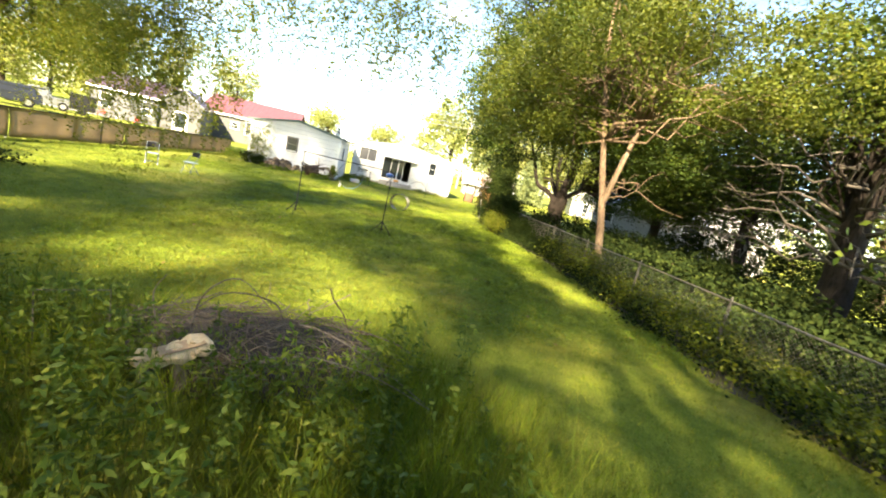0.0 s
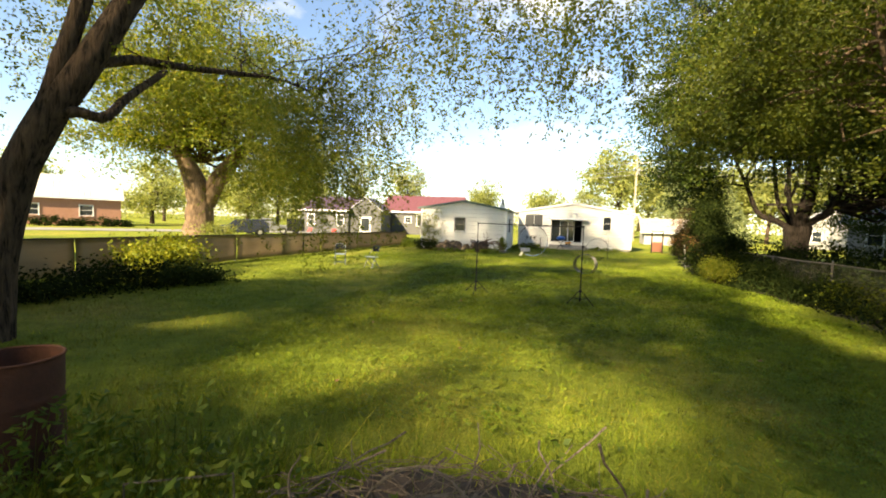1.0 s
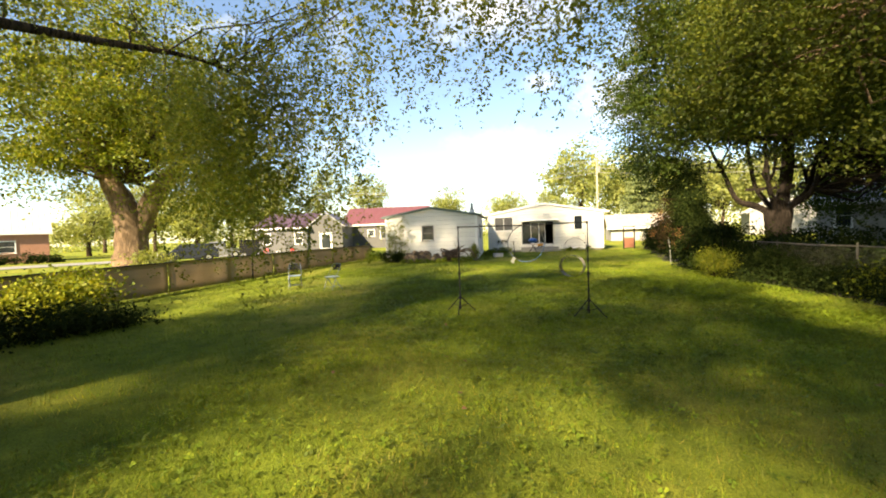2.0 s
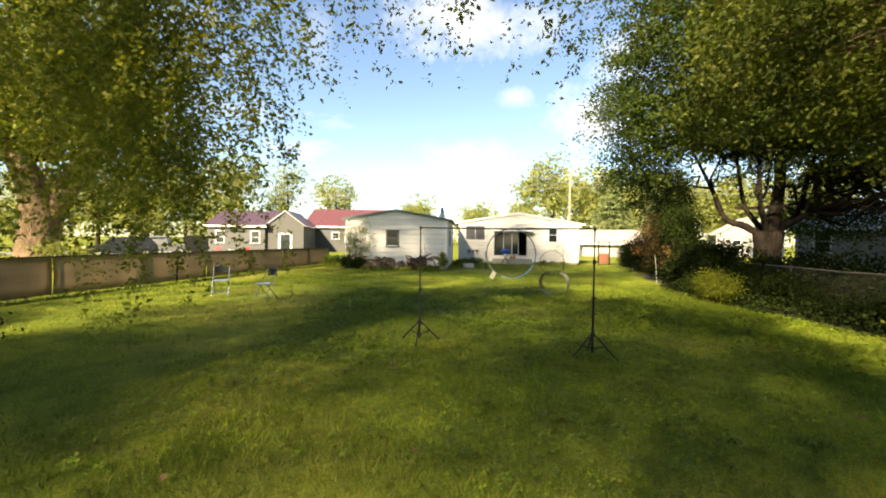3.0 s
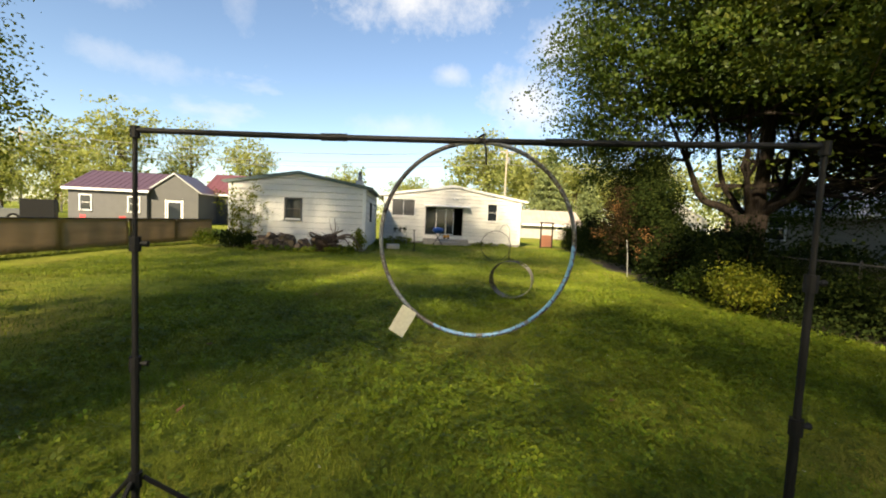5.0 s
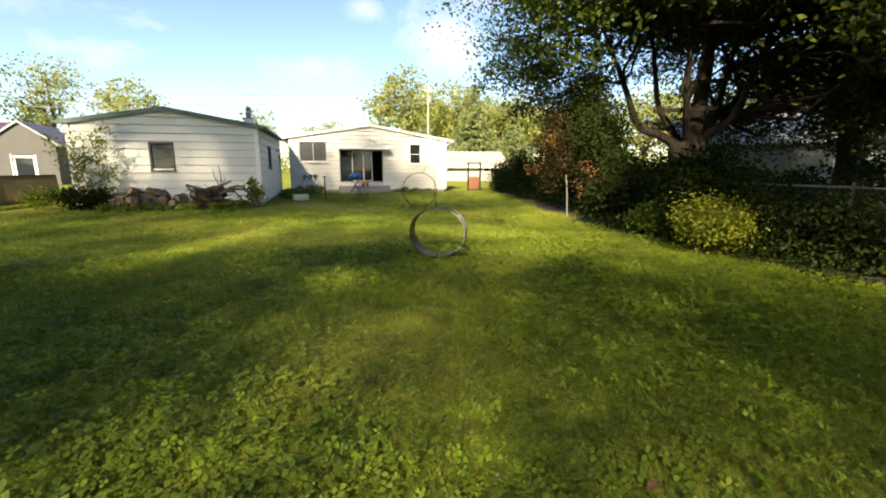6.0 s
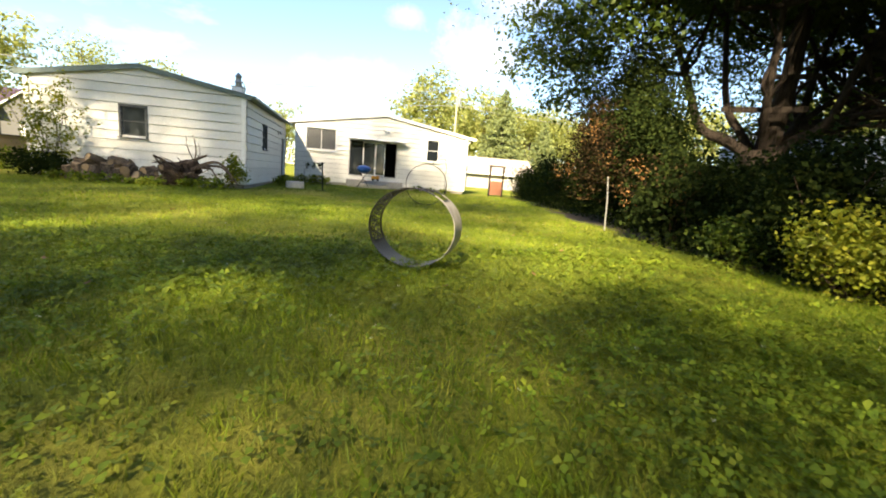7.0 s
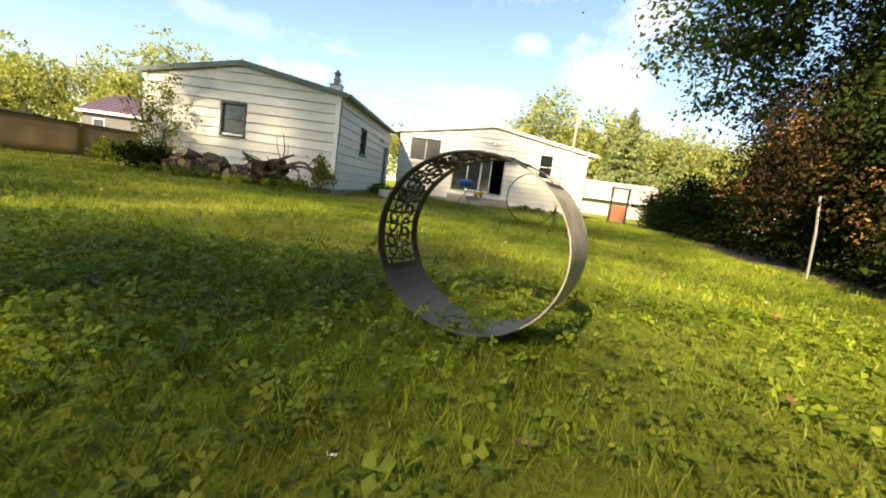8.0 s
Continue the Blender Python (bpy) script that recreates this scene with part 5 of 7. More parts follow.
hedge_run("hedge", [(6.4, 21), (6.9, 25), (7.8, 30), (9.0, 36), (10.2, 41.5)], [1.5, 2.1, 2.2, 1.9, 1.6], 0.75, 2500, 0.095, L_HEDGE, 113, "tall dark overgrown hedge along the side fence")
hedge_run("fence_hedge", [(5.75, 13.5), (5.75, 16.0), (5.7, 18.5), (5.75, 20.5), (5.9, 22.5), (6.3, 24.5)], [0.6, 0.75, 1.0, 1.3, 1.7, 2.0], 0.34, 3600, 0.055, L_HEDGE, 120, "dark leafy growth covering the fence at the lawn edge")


def build_rust():
    rng = np.random.default_rng(114)
    spots = ((5.6, 25.6, 2.1, 0.55, 1500), (5.9, 26.2, 1.5, 0.5, 900), (5.5, 24.6, 1.6, 0.4, 700), (5.6, 23.4, 1.1, 0.35, 420), (6.1, 26.6, 2.7, 0.4, 600), (5.4, 22.4, 1.0, 0.3, 260), (7.6, 31.5, 1.3, 0.3, 90))
    pts = np.concatenate([np.array([x, y, z]) + np.clip(rng.normal(size=(n, 3)), -1.7, 1.7) * np.array([r * 0.6, r, r]) for x, y, z, r, n in spots])
    tagged(leaves("brown_vines", rng, pts, 0.07, L_BROWN), "withered dark brown vine leaves in the hedge", "vines", kind="stuff")
    tufts = ((5.25, 25.05, 2.38), (5.3, 25.3, 2.2), (5.3, 23.5, 0.8), (5.3, 23.7, 0.95), (5.25, 22.15, 0.88), (5.3, 26.25, 1.4), (5.35, 23.35, 1.35), (5.4, 23.7, 1.5), (5.3, 24.5, 1.7), (5.5, 27.2, 1.4))
    pts = np.concatenate([np.array(c) + np.clip(rng.normal(size=(45, 3)), -1.6, 1.6) * np.array([0.09, 0.13, 0.1]) * (0.7 + 0.6 * rng.random()) for c in tufts])
    tagged(leaves("rust_vines", rng, pts, 0.06, L_RUST), "clusters of dead orange vine leaves in the hedge", "vines", kind="stuff")


build_rust()
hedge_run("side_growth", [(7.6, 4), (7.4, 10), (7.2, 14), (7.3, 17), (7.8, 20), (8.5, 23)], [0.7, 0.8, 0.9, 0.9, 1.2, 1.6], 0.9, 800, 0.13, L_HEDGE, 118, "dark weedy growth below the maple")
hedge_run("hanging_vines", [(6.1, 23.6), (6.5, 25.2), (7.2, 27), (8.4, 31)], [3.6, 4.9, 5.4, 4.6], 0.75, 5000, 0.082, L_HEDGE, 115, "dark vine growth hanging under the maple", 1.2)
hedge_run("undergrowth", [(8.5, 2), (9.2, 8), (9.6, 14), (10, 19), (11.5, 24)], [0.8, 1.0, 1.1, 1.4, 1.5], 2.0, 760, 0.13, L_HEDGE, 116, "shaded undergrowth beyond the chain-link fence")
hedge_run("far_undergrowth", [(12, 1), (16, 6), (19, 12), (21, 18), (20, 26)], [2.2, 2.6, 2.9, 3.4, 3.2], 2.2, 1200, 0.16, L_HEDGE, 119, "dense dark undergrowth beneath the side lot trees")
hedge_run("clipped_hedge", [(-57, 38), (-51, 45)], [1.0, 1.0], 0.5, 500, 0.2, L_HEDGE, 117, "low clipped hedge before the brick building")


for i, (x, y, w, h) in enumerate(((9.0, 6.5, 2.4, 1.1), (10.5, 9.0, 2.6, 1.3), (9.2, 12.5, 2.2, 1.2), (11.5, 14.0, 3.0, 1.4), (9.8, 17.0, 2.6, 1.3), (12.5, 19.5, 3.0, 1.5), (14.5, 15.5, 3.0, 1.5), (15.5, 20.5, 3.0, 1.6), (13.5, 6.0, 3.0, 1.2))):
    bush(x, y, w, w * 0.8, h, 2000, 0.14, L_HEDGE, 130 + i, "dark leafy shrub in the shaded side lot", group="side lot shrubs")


# ---- goal stands, hanging hoop ----
def build_stand(x, y, turn, feet):
    t = thing("tripod_stand", (x, y, 0), "black telescopic tripod stand holding a crossbar", "stand", "crossbar stands", turn=turn)
    part("pole", tube(bmesh.new(), [(0, 0, 0.06), (0, 0, 0.88)], 0.017, 10), M_BLACK, t)
    part("pole", tube(bmesh.new(), [(0, 0, 0.86), (0, 0, 1.42)], 0.0135, 10), M_BLACK, t)
    part("pole", tube(bmesh.new(), [(0, 0, 1.40), (0, 0, 1.89)], 0.0105, 10), M_BLACK, t)
    for z in (0.87, 1.41):
        c = part("collar", tube(bmesh.new(), [(0, 0, z - 0.035), (0, 0, z + 0.03)], 0.024, 10), M_BLACK, t)
        part("knob", tube(bmesh.new(), [(0.022, 0, z), (0.055, 0, z)], [0.008, 0.014], 8), M_BLACK, c)
    part("hub", tube(bmesh.new(), [(0, 0, 0.29), (0, 0, 0.36)], 0.028, 10), M_BLACK, t)
    part("lower_hub", tube(bmesh.new(), [(0, 0, 0.10), (0, 0, 0.15)], 0.026, 10), M_BLACK, t)
    for k in range(3):
        a = radians(feet + 120 * k)
        c, s = math.cos(a), math.sin(a)
        leg = part("leg", tube(bmesh.new(), [(0.03 * c, 0.03 * s, 0.33), (0.35 * c, 0.35 * s, 0.02)], 0.011, 8), M_BLACK, t)
        part("rubber_foot", tube(bmesh.new(), [(0.333 * c, 0.333 * s, 0.045), (0.367 * c, 0.367 * s, 0.0)], 0.016, 8), M_BLACK, leg)
        part("brace", tube(bmesh.new(), [(0.03 * c, 0.03 * s, 0.125), (0.19 * c, 0.19 * s, 0.178)], 0.008, 6), M_BLACK, t)
    return t


SL, SR = Vector((-3.355, 12.80, 0)), Vector((-0.695, 12.21, 0))
build_stand(SL.x, SL.y, 0, 268)
build_stand(SR.x, SR.y, 0, 85)


def build_crossbar():
    t = thing("crossbar", (SL.x, SL.y, 1.88), "black crossbar spanning the two tripod stands", "crossbar")
    d = SR - SL
    n = 13
    pts = [d * (i / (n - 1)) + Vector((0, 0, 0.022 - 0.012 * math.sin(math.pi * i / (n - 1)))) for i in range(n)]
    part("tube", tube(bmesh.new(), pts, 0.0125, 10), M_BLACK, t)
    for k in (0.33, 0.66):
        p = d * k + Vector((0, 0, 0.012))
        part("sleeve", tube(bmesh.new(), [p - d * 0.02, p + d * 0.02], 0.016, 10), M_BLACK, t)
    for p in (Vector((0, 0, 0.02)), d + Vector((0, 0, 0.02))):
        part("end_cap", tube(bmesh.new(), [p - Vector((0, 0, 0.03)), p + Vector((0, 0, 0.02))], 0.02, 10), M_BLACK, t)


build_crossbar()


def speckled_tape():
    """Mottled blue, white and dark wrapped tape."""
    m = bpy.data.materials.new("speckled_hoop_tape")
    m.use_nodes = True
    nt = m.node_tree
    bs = nt.nodes["Principled BSDF"]
    bs.inputs["Roughness"].default_value = 0.45
    n = noise_node(nt, 95, 3, 0.7)
    n2 = noise_node(nt, 6, 2, 0.5)
    r = ramp_node(nt, [(0.38, (0.02, 0.022, 0.025)), (0.46, (0.11, 0.065, 0.055)), (0.52, (0.105, 0.125, 0.11)), (0.58, (0.14, 0.14, 0.135)), (0.66, (0.26, 0.26, 0.26))])
    nt.links.new(n.outputs["Fac"], r.inputs["Fac"])
    r2 = ramp_node(nt, [(0.45, (0, 0, 0)), (0.6, (1, 1, 1))])
    nt.links.new(n2.outputs["Fac"], r2.inputs["Fac"])
    col = mix_node(nt, r.outputs["Color"], (0.16, 0.22, 0.30), mix_node(nt, (0, 0, 0), (0.3, 0.3, 0.3), r2.outputs["Color"]))
    nt.links.new(col, bs.inputs["Base Color"])
    return m


def flecked_tape(R):
    """Light blue tape; dark and red flecks crowd its outer side."""
    m = bpy.data.materials.new("light_blue_foil_tape")
    m.use_nodes = True
    nt = m.node_tree
    bs = nt.nodes["Principled BSDF"]
    bs.inputs["Roughness"].default_value = 0.32
    tc = nt.nodes.new("ShaderNodeTexCoord")
    flat = nt.nodes.new("ShaderNodeVectorMath")
    flat.operation = "MULTIPLY"
    flat.inputs[1].default_value = (1, 0, 1)
    far = nt.nodes.new("ShaderNodeVectorMath")
    far.operation = "LENGTH"
    nt.links.new(tc.outputs["Object"], flat.inputs[0])
    nt.links.new(flat.outputs["Vector"], far.inputs[0])
    out = nt.nodes.new("ShaderNodeMapRange")
    out.inputs["From Min"].default_value, out.inputs["From Max"].default_value = R - 0.006, R + 0.009
    out.inputs["To Min"].default_value, out.inputs["To Max"].default_value = -0.22, 0.2
    nt.links.new(far.outputs["Value"], out.inputs["Value"])
    n = noise_node(nt, 100, 3, 0.6)
    add = nt.nodes.new("ShaderNodeMath")
    nt.links.new(n.outputs["Fac"], add.inputs[0])
    nt.links.new(out.outputs["Result"], add.inputs[1])
    r = ramp_node(nt, [(0.28, (0.17, 0.36, 0.58)), (0.47, (0.11, 0.26, 0.48)), (0.53, (0.06, 0.09, 0.15)), (0.58, (0.15, 0.055, 0.055)), (0.64, (0.03, 0.03, 0.04)), (0.70, (0.16, 0.14, 0.14))])
    nt.links.new(add.outputs[0], r.inputs["Fac"])
    nt.links.new(r.outputs["Color"], bs.inputs["Base Color"])
    return m


M_TAPE = speckled_tape()
HOOP = Vector((-1.90, 12.477, 1.502))


def build_hoop():
    t = thing("hoop", HOOP, "hanging hula hoop wrapped in mottled blue-grey tape", "hoop")
    t.matrix_basis = pose(HOOP.x, HOOP.y, HOOP.z, 0, 0, -15)
    R = 0.385
    pts = [(R * math.sin(2 * math.pi * i / 64), 0, R * math.cos(2 * math.pi * i / 64)) for i in range(64)]
    part("ring", tube(bmesh.new(), pts, 0.0087, 10, closed=True), M_TAPE, t, smooth=True)
    m_band = surface("dull_red_tape", (0.13, 0.10, 0.12), None, 20, 90, 0.5)
    for k in range(22):
        a = 2 * math.pi * (k + 0.9 * math.sin(k * 2.3)) / 22
        p = Vector((R * math.sin(a), 0, R * math.cos(a)))
        q = Vector((R * math.sin(a + 0.011), 0, R * math.cos(a + 0.011)))
        part("tape_band", tube(bmesh.new(), [p, q], 0.0096, 10), m_band, t)
    m_blue = flecked_tape(R)
    for a0, a1 in ((90, 143), (146, 172), (176, 203)):
        arc = [radians(a0 + (a1 - a0) * i / 16) for i in range(17)]
        part("blue_wrap", tube(bmesh.new(), [(R * math.sin(a), 0, R * math.cos(a)) for a in arc], 0.0092, 10), m_blue, t, "light blue shiny tape wrap", smooth=True)
    arc = [radians(284 + 62 * i / 16) for i in range(17)]
    part("dark_wrap", tube(bmesh.new(), [(R * math.sin(a), 0, R * math.cos(a)) for a in arc], 0.0091, 10), surface("black_grey_tape", (0.03, 0.03, 0.035), (0.10, 0.09, 0.085), 45, 150, 0.45), t, "black tape wrap", smooth=True)
    a = radians(220)
    tag = part("paper_tag", boxed(-0.034, 0.034, -0.0015, 0.0015, -0.12, 0.0), surface("tag_paper", (0.40, 0.40, 0.33), (0.32, 0.32, 0.26), 12, 60, 0.8, 0, 0.03, 0.3), t, "pale tape tag")
    tag.matrix_basis = pose(R * math.sin(a), -0.012, R * math.cos(a), 0, 28, 0)
    tie = part("zip_tie", tube(bmesh.new(), [(0.022 * math.cos(i * 0.7), 0.012 * math.sin(i * 0.7), R + 0.012 + 0.02 * math.sin(i * 0.7 + 1)) for i in range(9)], 0.004, 6, closed=True), M_BLACK, t)
    part("tie_tail", tube(bmesh.new(), [(0.015, -0.01, R + 0.02), (0.03, -0.02, R - 0.03), (0.034, -0.02, R - 0.09)], 0.004, 6), M_BLACK, tie)
    return t


build_hoop()


# ---- the patterned ring on the grass ----
def build_ring():
    t = thing("ring_gate", (0.2, 19.74, -0.01), "standing ring of grey sheet metal cut with scrollwork", "ring", turn=-26)
    # weathered steel; the sunlit side coloured paler, the side turned away darker
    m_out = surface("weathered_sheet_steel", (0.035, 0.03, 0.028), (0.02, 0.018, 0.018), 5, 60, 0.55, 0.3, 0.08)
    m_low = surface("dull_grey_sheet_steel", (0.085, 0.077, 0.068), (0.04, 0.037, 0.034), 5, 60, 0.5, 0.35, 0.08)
    m_sunlit = surface("sunlit_pale_weathered_steel", (0.46, 0.42, 0.36), (0.17, 0.145, 0.115), 9, 60, 0.65, 0.1, 0.12, 0.8)
    R, W, T = 0.41, 0.34, 0.004
    N = 96

    def at(a, y, r):
        return (1.1 * r * math.sin(a), y, 0.96 * (R - r * math.cos(a)) + 0.005)

    def arc(a0, a1, y0, y1, n, thick=T):
        bm = bmesh.new()
        prev = None
        for i in range(n + 1):
            a = a0 + (a1 - a0) * i / n
            cur = [bm.verts.new(at(a, y, r)) for y, r in ((y0, R), (y1, R), (y1, R - thick), (y0, R - thick))]
            if prev:
                for k in range(4):
                    bm.faces.new((prev[k], prev[(k + 1) % 4], cur[(k + 1) % 4], cur[k]))
            else:
                bm.faces.new(cur)
            prev = cur
        bm.faces.new(prev[::-1])
        bmesh.ops.recalc_face_normals(bm, faces=bm.faces)
        return bm
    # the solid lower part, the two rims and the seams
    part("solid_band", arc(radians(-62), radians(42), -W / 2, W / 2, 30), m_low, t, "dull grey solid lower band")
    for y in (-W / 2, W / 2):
        part("rim", arc(radians(42), radians(150), y - (0.048 if y > 0 else 0.0), y + (0.048 if y < 0 else 0.0), 30, 0.006), m_sunlit, t, "weathered rim, coloured pale as if sunlit")
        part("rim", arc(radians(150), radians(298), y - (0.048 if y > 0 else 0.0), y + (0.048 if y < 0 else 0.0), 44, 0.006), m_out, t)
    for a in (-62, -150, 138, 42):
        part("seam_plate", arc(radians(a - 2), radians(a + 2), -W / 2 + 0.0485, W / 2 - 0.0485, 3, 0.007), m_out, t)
    # scrolls between the rims: left and top open fretwork, right side a plain plate with cut marks, coloured pale for
    # the sun
    bm = bmesh.new()
    rng = random.Random(5)
    a = -66
    k = 0
    while a > -196:
        for s in (-1, 1):
            cy = s * 0.062
            pts = []
            for i in range(15):
                u = i / 14
                ang = u * 5.2 + (0 if s > 0 else math.pi) + (k % 2) * 1.3
                rr = 0.014 + 0.042 * u
                pts.append(at(radians(a) + rr * math.cos(ang) / R * 1.15, cy + rr * math.sin(ang), R - 0.002))
            tube(bm, pts, [0.0035 + 0.004 * math.sin(math.pi * i / 14) for i in range(15)], 5)
        tube(bm, [at(radians(a - 3), -W / 2 + 0.02, R - 0.002), at(radians(a), 0, R - 0.002), at(radians(a - 3), W / 2 - 0.02, R - 0.002)], 0.0055, 5)
        a -= 8.6
        k += 1
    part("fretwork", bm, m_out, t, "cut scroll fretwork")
    part("pale_plate", arc(radians(42), radians(136), -W / 2 + 0.0485, W / 2 - 0.0485, 30), m_sunlit, t, "weathered plate, coloured pale as if sunlit")
    return t


build_ring()


# ---- folding chairs ----
M_CHAIR = surface("blue_grey_enamel", (0.09, 0.115, 0.15), (0.06, 0.075, 0.095), 6, 80, 0.4, 0.3, 0.03)
M_SEAT = surface("pale_blue_enamel", (0.26, 0.33, 0.45), (0.2, 0.25, 0.33), 6, 80, 0.35, 0.2, 0.03)


def build_chair(x, y, turn, label):
    t = thing("folding_chair", (x, y, 0), label, "chair", "folding chairs", turn=turn)
    for s in (-1, 1):
        part("front_leg", tube(bmesh.new(), curve_pts([(s * 0.21, -0.22, 0.0), (s * 0.21, -0.02, 0.44), (s * 0.2, 0.2, 0.80)], 8), 0.012, 8), M_CHAIR, t)
        part("rear_leg", tube(bmesh.new(), [(s * 0.185, 0.24, 0.0), (s * 0.185, -0.12, 0.43)], 0.012, 8), M_CHAIR, t)
    part("top_rail", tube(bmesh.new(), curve_pts([(-0.2, 0.2, 0.78), (-0.17, 0.215, 0.84), (0, 0.22, 0.86), (0.17, 0.215, 0.84), (0.2, 0.2, 0.78)], 14), 0.012, 8), M_CHAIR, t)
    bm = bmesh.new()
    n = 9
    prev = None
    for i in range(n):
        u = i / (n - 1) * 2 - 1
        y0 = 0.185 + 0.03 * (1 - u * u)
        cur = [bm.verts.new((u * 0.19, y0 + dy, z + 0.02 * (1 - u * u))) for dy, z in ((0, 0.63), (0.01, 0.82), (0.022, 0.82), (0.012, 0.63))]
        if prev:
            for k in range(4):
                bm.faces.new((prev[k], prev[(k + 1) % 4], cur[(k + 1) % 4], cur[k]))
        else:
            bm.faces.new(cur)
        prev = cur
    bm.faces.new(prev[::-1])
    bmesh.ops.recalc_face_normals(bm, faces=bm.faces)
    part("backrest", bm, M_BLACK, t, "dark metal backrest")
    part("seat", boxed(-0.195, 0.195, -0.22, 0.17, 0.425, 0.447, bevel=0.009), M_SEAT, t, "pale blue-grey metal seat")
    for y0, z0 in ((-0.17, 0.1), (0.16, 0.1)):
        part("stretcher", bar((-0.2, y0, z0), (0.2, y0, z0), 0.008), M_CHAIR, t)
    return t


build_chair(-8.1, 17.15, -28, "blue-grey metal folding chair turned sideways on the lawn")
build_chair(-9.75, 17.75, 24, "blue-grey metal folding chair facing the yard near the fence")


# ---- fences ----
def build_cloth_fence():
    f = thing("cloth_fence", (-13.75, 18, 0), "chain-link fence covered with tan-brown screening cloth", "fence")
    ux, uy = 0.0995, 0.995
    rng = random.Random(3)
    s = -22.0
    H = 1.08
    prev = None
    while s < 19.2:
        p = Vector((ux * s, uy * s, 0))
        part("post", tube(bmesh.new(), [p + Vector((-0.03, 0, -0.1)), p + Vector((-0.03, 0, H - 0.01)), p + Vector((-0.03, 0, H + 0.02))], [0.027, 0.027, 0.012], 8), M_GALV, f)
        if prev is not None:
            part("top_rail", bar(prev + Vector((0, 0, H)), p + Vector((0, 0, H)), 0.021), M_BLACK, f)
            n = 14
            bm = bmesh.new()
            last = None
            for i in range(n + 1):
                q = prev.lerp(p, 0.002 + 0.996 * i / n)
                b = 0.03 + 0.025 * math.sin(i * 1.3 + s) + 0.01 * rng.random()
                col = []
                for k, z in enumerate((0.03, 0.3, 0.6, 0.9, H - 0.015)):
                    out = b * math.sin(math.pi * min(z / H, 1)) + 0.03
                    col.append(bm.verts.new((q.x + out * uy, q.y - out * ux, z + (0.03 * rng.random() if k == 0 else 0))))
                if last:
                    for k in range(4):
                        bm.faces.new((last[k], col[k], col[k + 1], last[k + 1]))
                last = col
            geom = bmesh.ops.solidify(bm, geom=bm.faces[:], thickness=0.004)
            part("cloth_panel", bm, M_CLOTH, f, smooth=True)
        prev = p
        s += 2.95
    return f


build_cloth_fence()


M_WIRE = surface("rusty_galvanised_wire", (0.15, 0.13, 0.11), (0.09, 0.055, 0.035), 8, 60, 0.75, 0.3, 0.2)


def build_wire_fence():
    f = thing("chain_link_fence", (5.9, 10, 0), "rusty galvanised chain-link fence half hidden in weeds", "fence")
    rng = random.Random(4)
    line = curve_pts([(5.1 - 5.9, -4 - 10, 0), (5.2 - 5.9, 2 - 10, 0), (5.6 - 5.9, 9 - 10, 0), (5.9 - 5.9, 15 - 10, 0), (6.0 - 5.9, 20 - 10, 0), (6.6 - 5.9, 25 - 10, 0), (8.2 - 5.9, 32 - 10, 0), (10.2 - 5.9, 41 - 10, 0)], 180)
    cum = [0.0]
    for a, b in zip(line, line[1:]):
        cum.append(cum[-1] + (b - a).length)

    def along(s):
        return Vector((np.interp(s, cum, [p.x for p in line]), np.interp(s, cum, [p.y for p in line]), 0))
    H = 1.16
    s = 0.6
    prev = None
    while s < cum[-1]:
        p = along(s)
        q = p + Vector((0.04 * (rng.random() - 0.5), 0.04 * (rng.random() - 0.5), 0))
        part("post", tube(bmesh.new(), [p + Vector((0, 0, -0.1)), q + Vector((0, 0, H)), q + Vector((0, 0, H + 0.06))], [0.025, 0.025, 0.014], 8), M_WIRE, f)
        top = q + Vector((0, 0, H - 0.02))
        if prev is not None:
            part("top_rail", tube(bmesh.new(), [prev, prev.lerp(top, 0.5) - Vector((0, 0, 0.03 * rng.random())), top], 0.018, 8), M_WIRE, f)
        prev = top
        s += 3.0
    # the woven wire, near stretch
    verts, faces = [], []
    for sgn in (1, -1):
        s = 0.0
        while s < 24:
            a, b = along(s), along(s + 1.1)
            za, zb = (0.03, H - 0.04) if sgn > 0 else (H - 0.04, 0.03)
            a.z, b.z = za, zb
            d = (b - a).normalized()
            n = Vector((d.y, -d.x, 0)).normalized() * 0.0022
            u = d.cross(n).normalized() * 0.0022
            k = len(verts)
            for e in (a, b):
                verts += [e + n, e - 0.5 * n + u, e - 0.5 * n - u]
            faces += [(k, k + 1, k + 4, k + 3), (k + 1, k + 2, k + 5, k + 4), (k + 2, k, k + 3, k + 5)]
            s += 0.075
    w = part_np("wire_mesh", [tuple(v) for v in verts], faces, M_WIRE, f)
    w["kind"] = "stuff"
    return f


build_wire_fence()
part_post = thing("metal_post", (5.4, 24.4, 0), "slightly leaning pale metal post at the hedge", "post")
part("shaft", tube(bmesh.new(), [(0, 0, -0.1), (-0.04, 0.0, 0.65), (-0.1, 0.01, 1.22)], 0.019, 8), M_GALV, part_post)


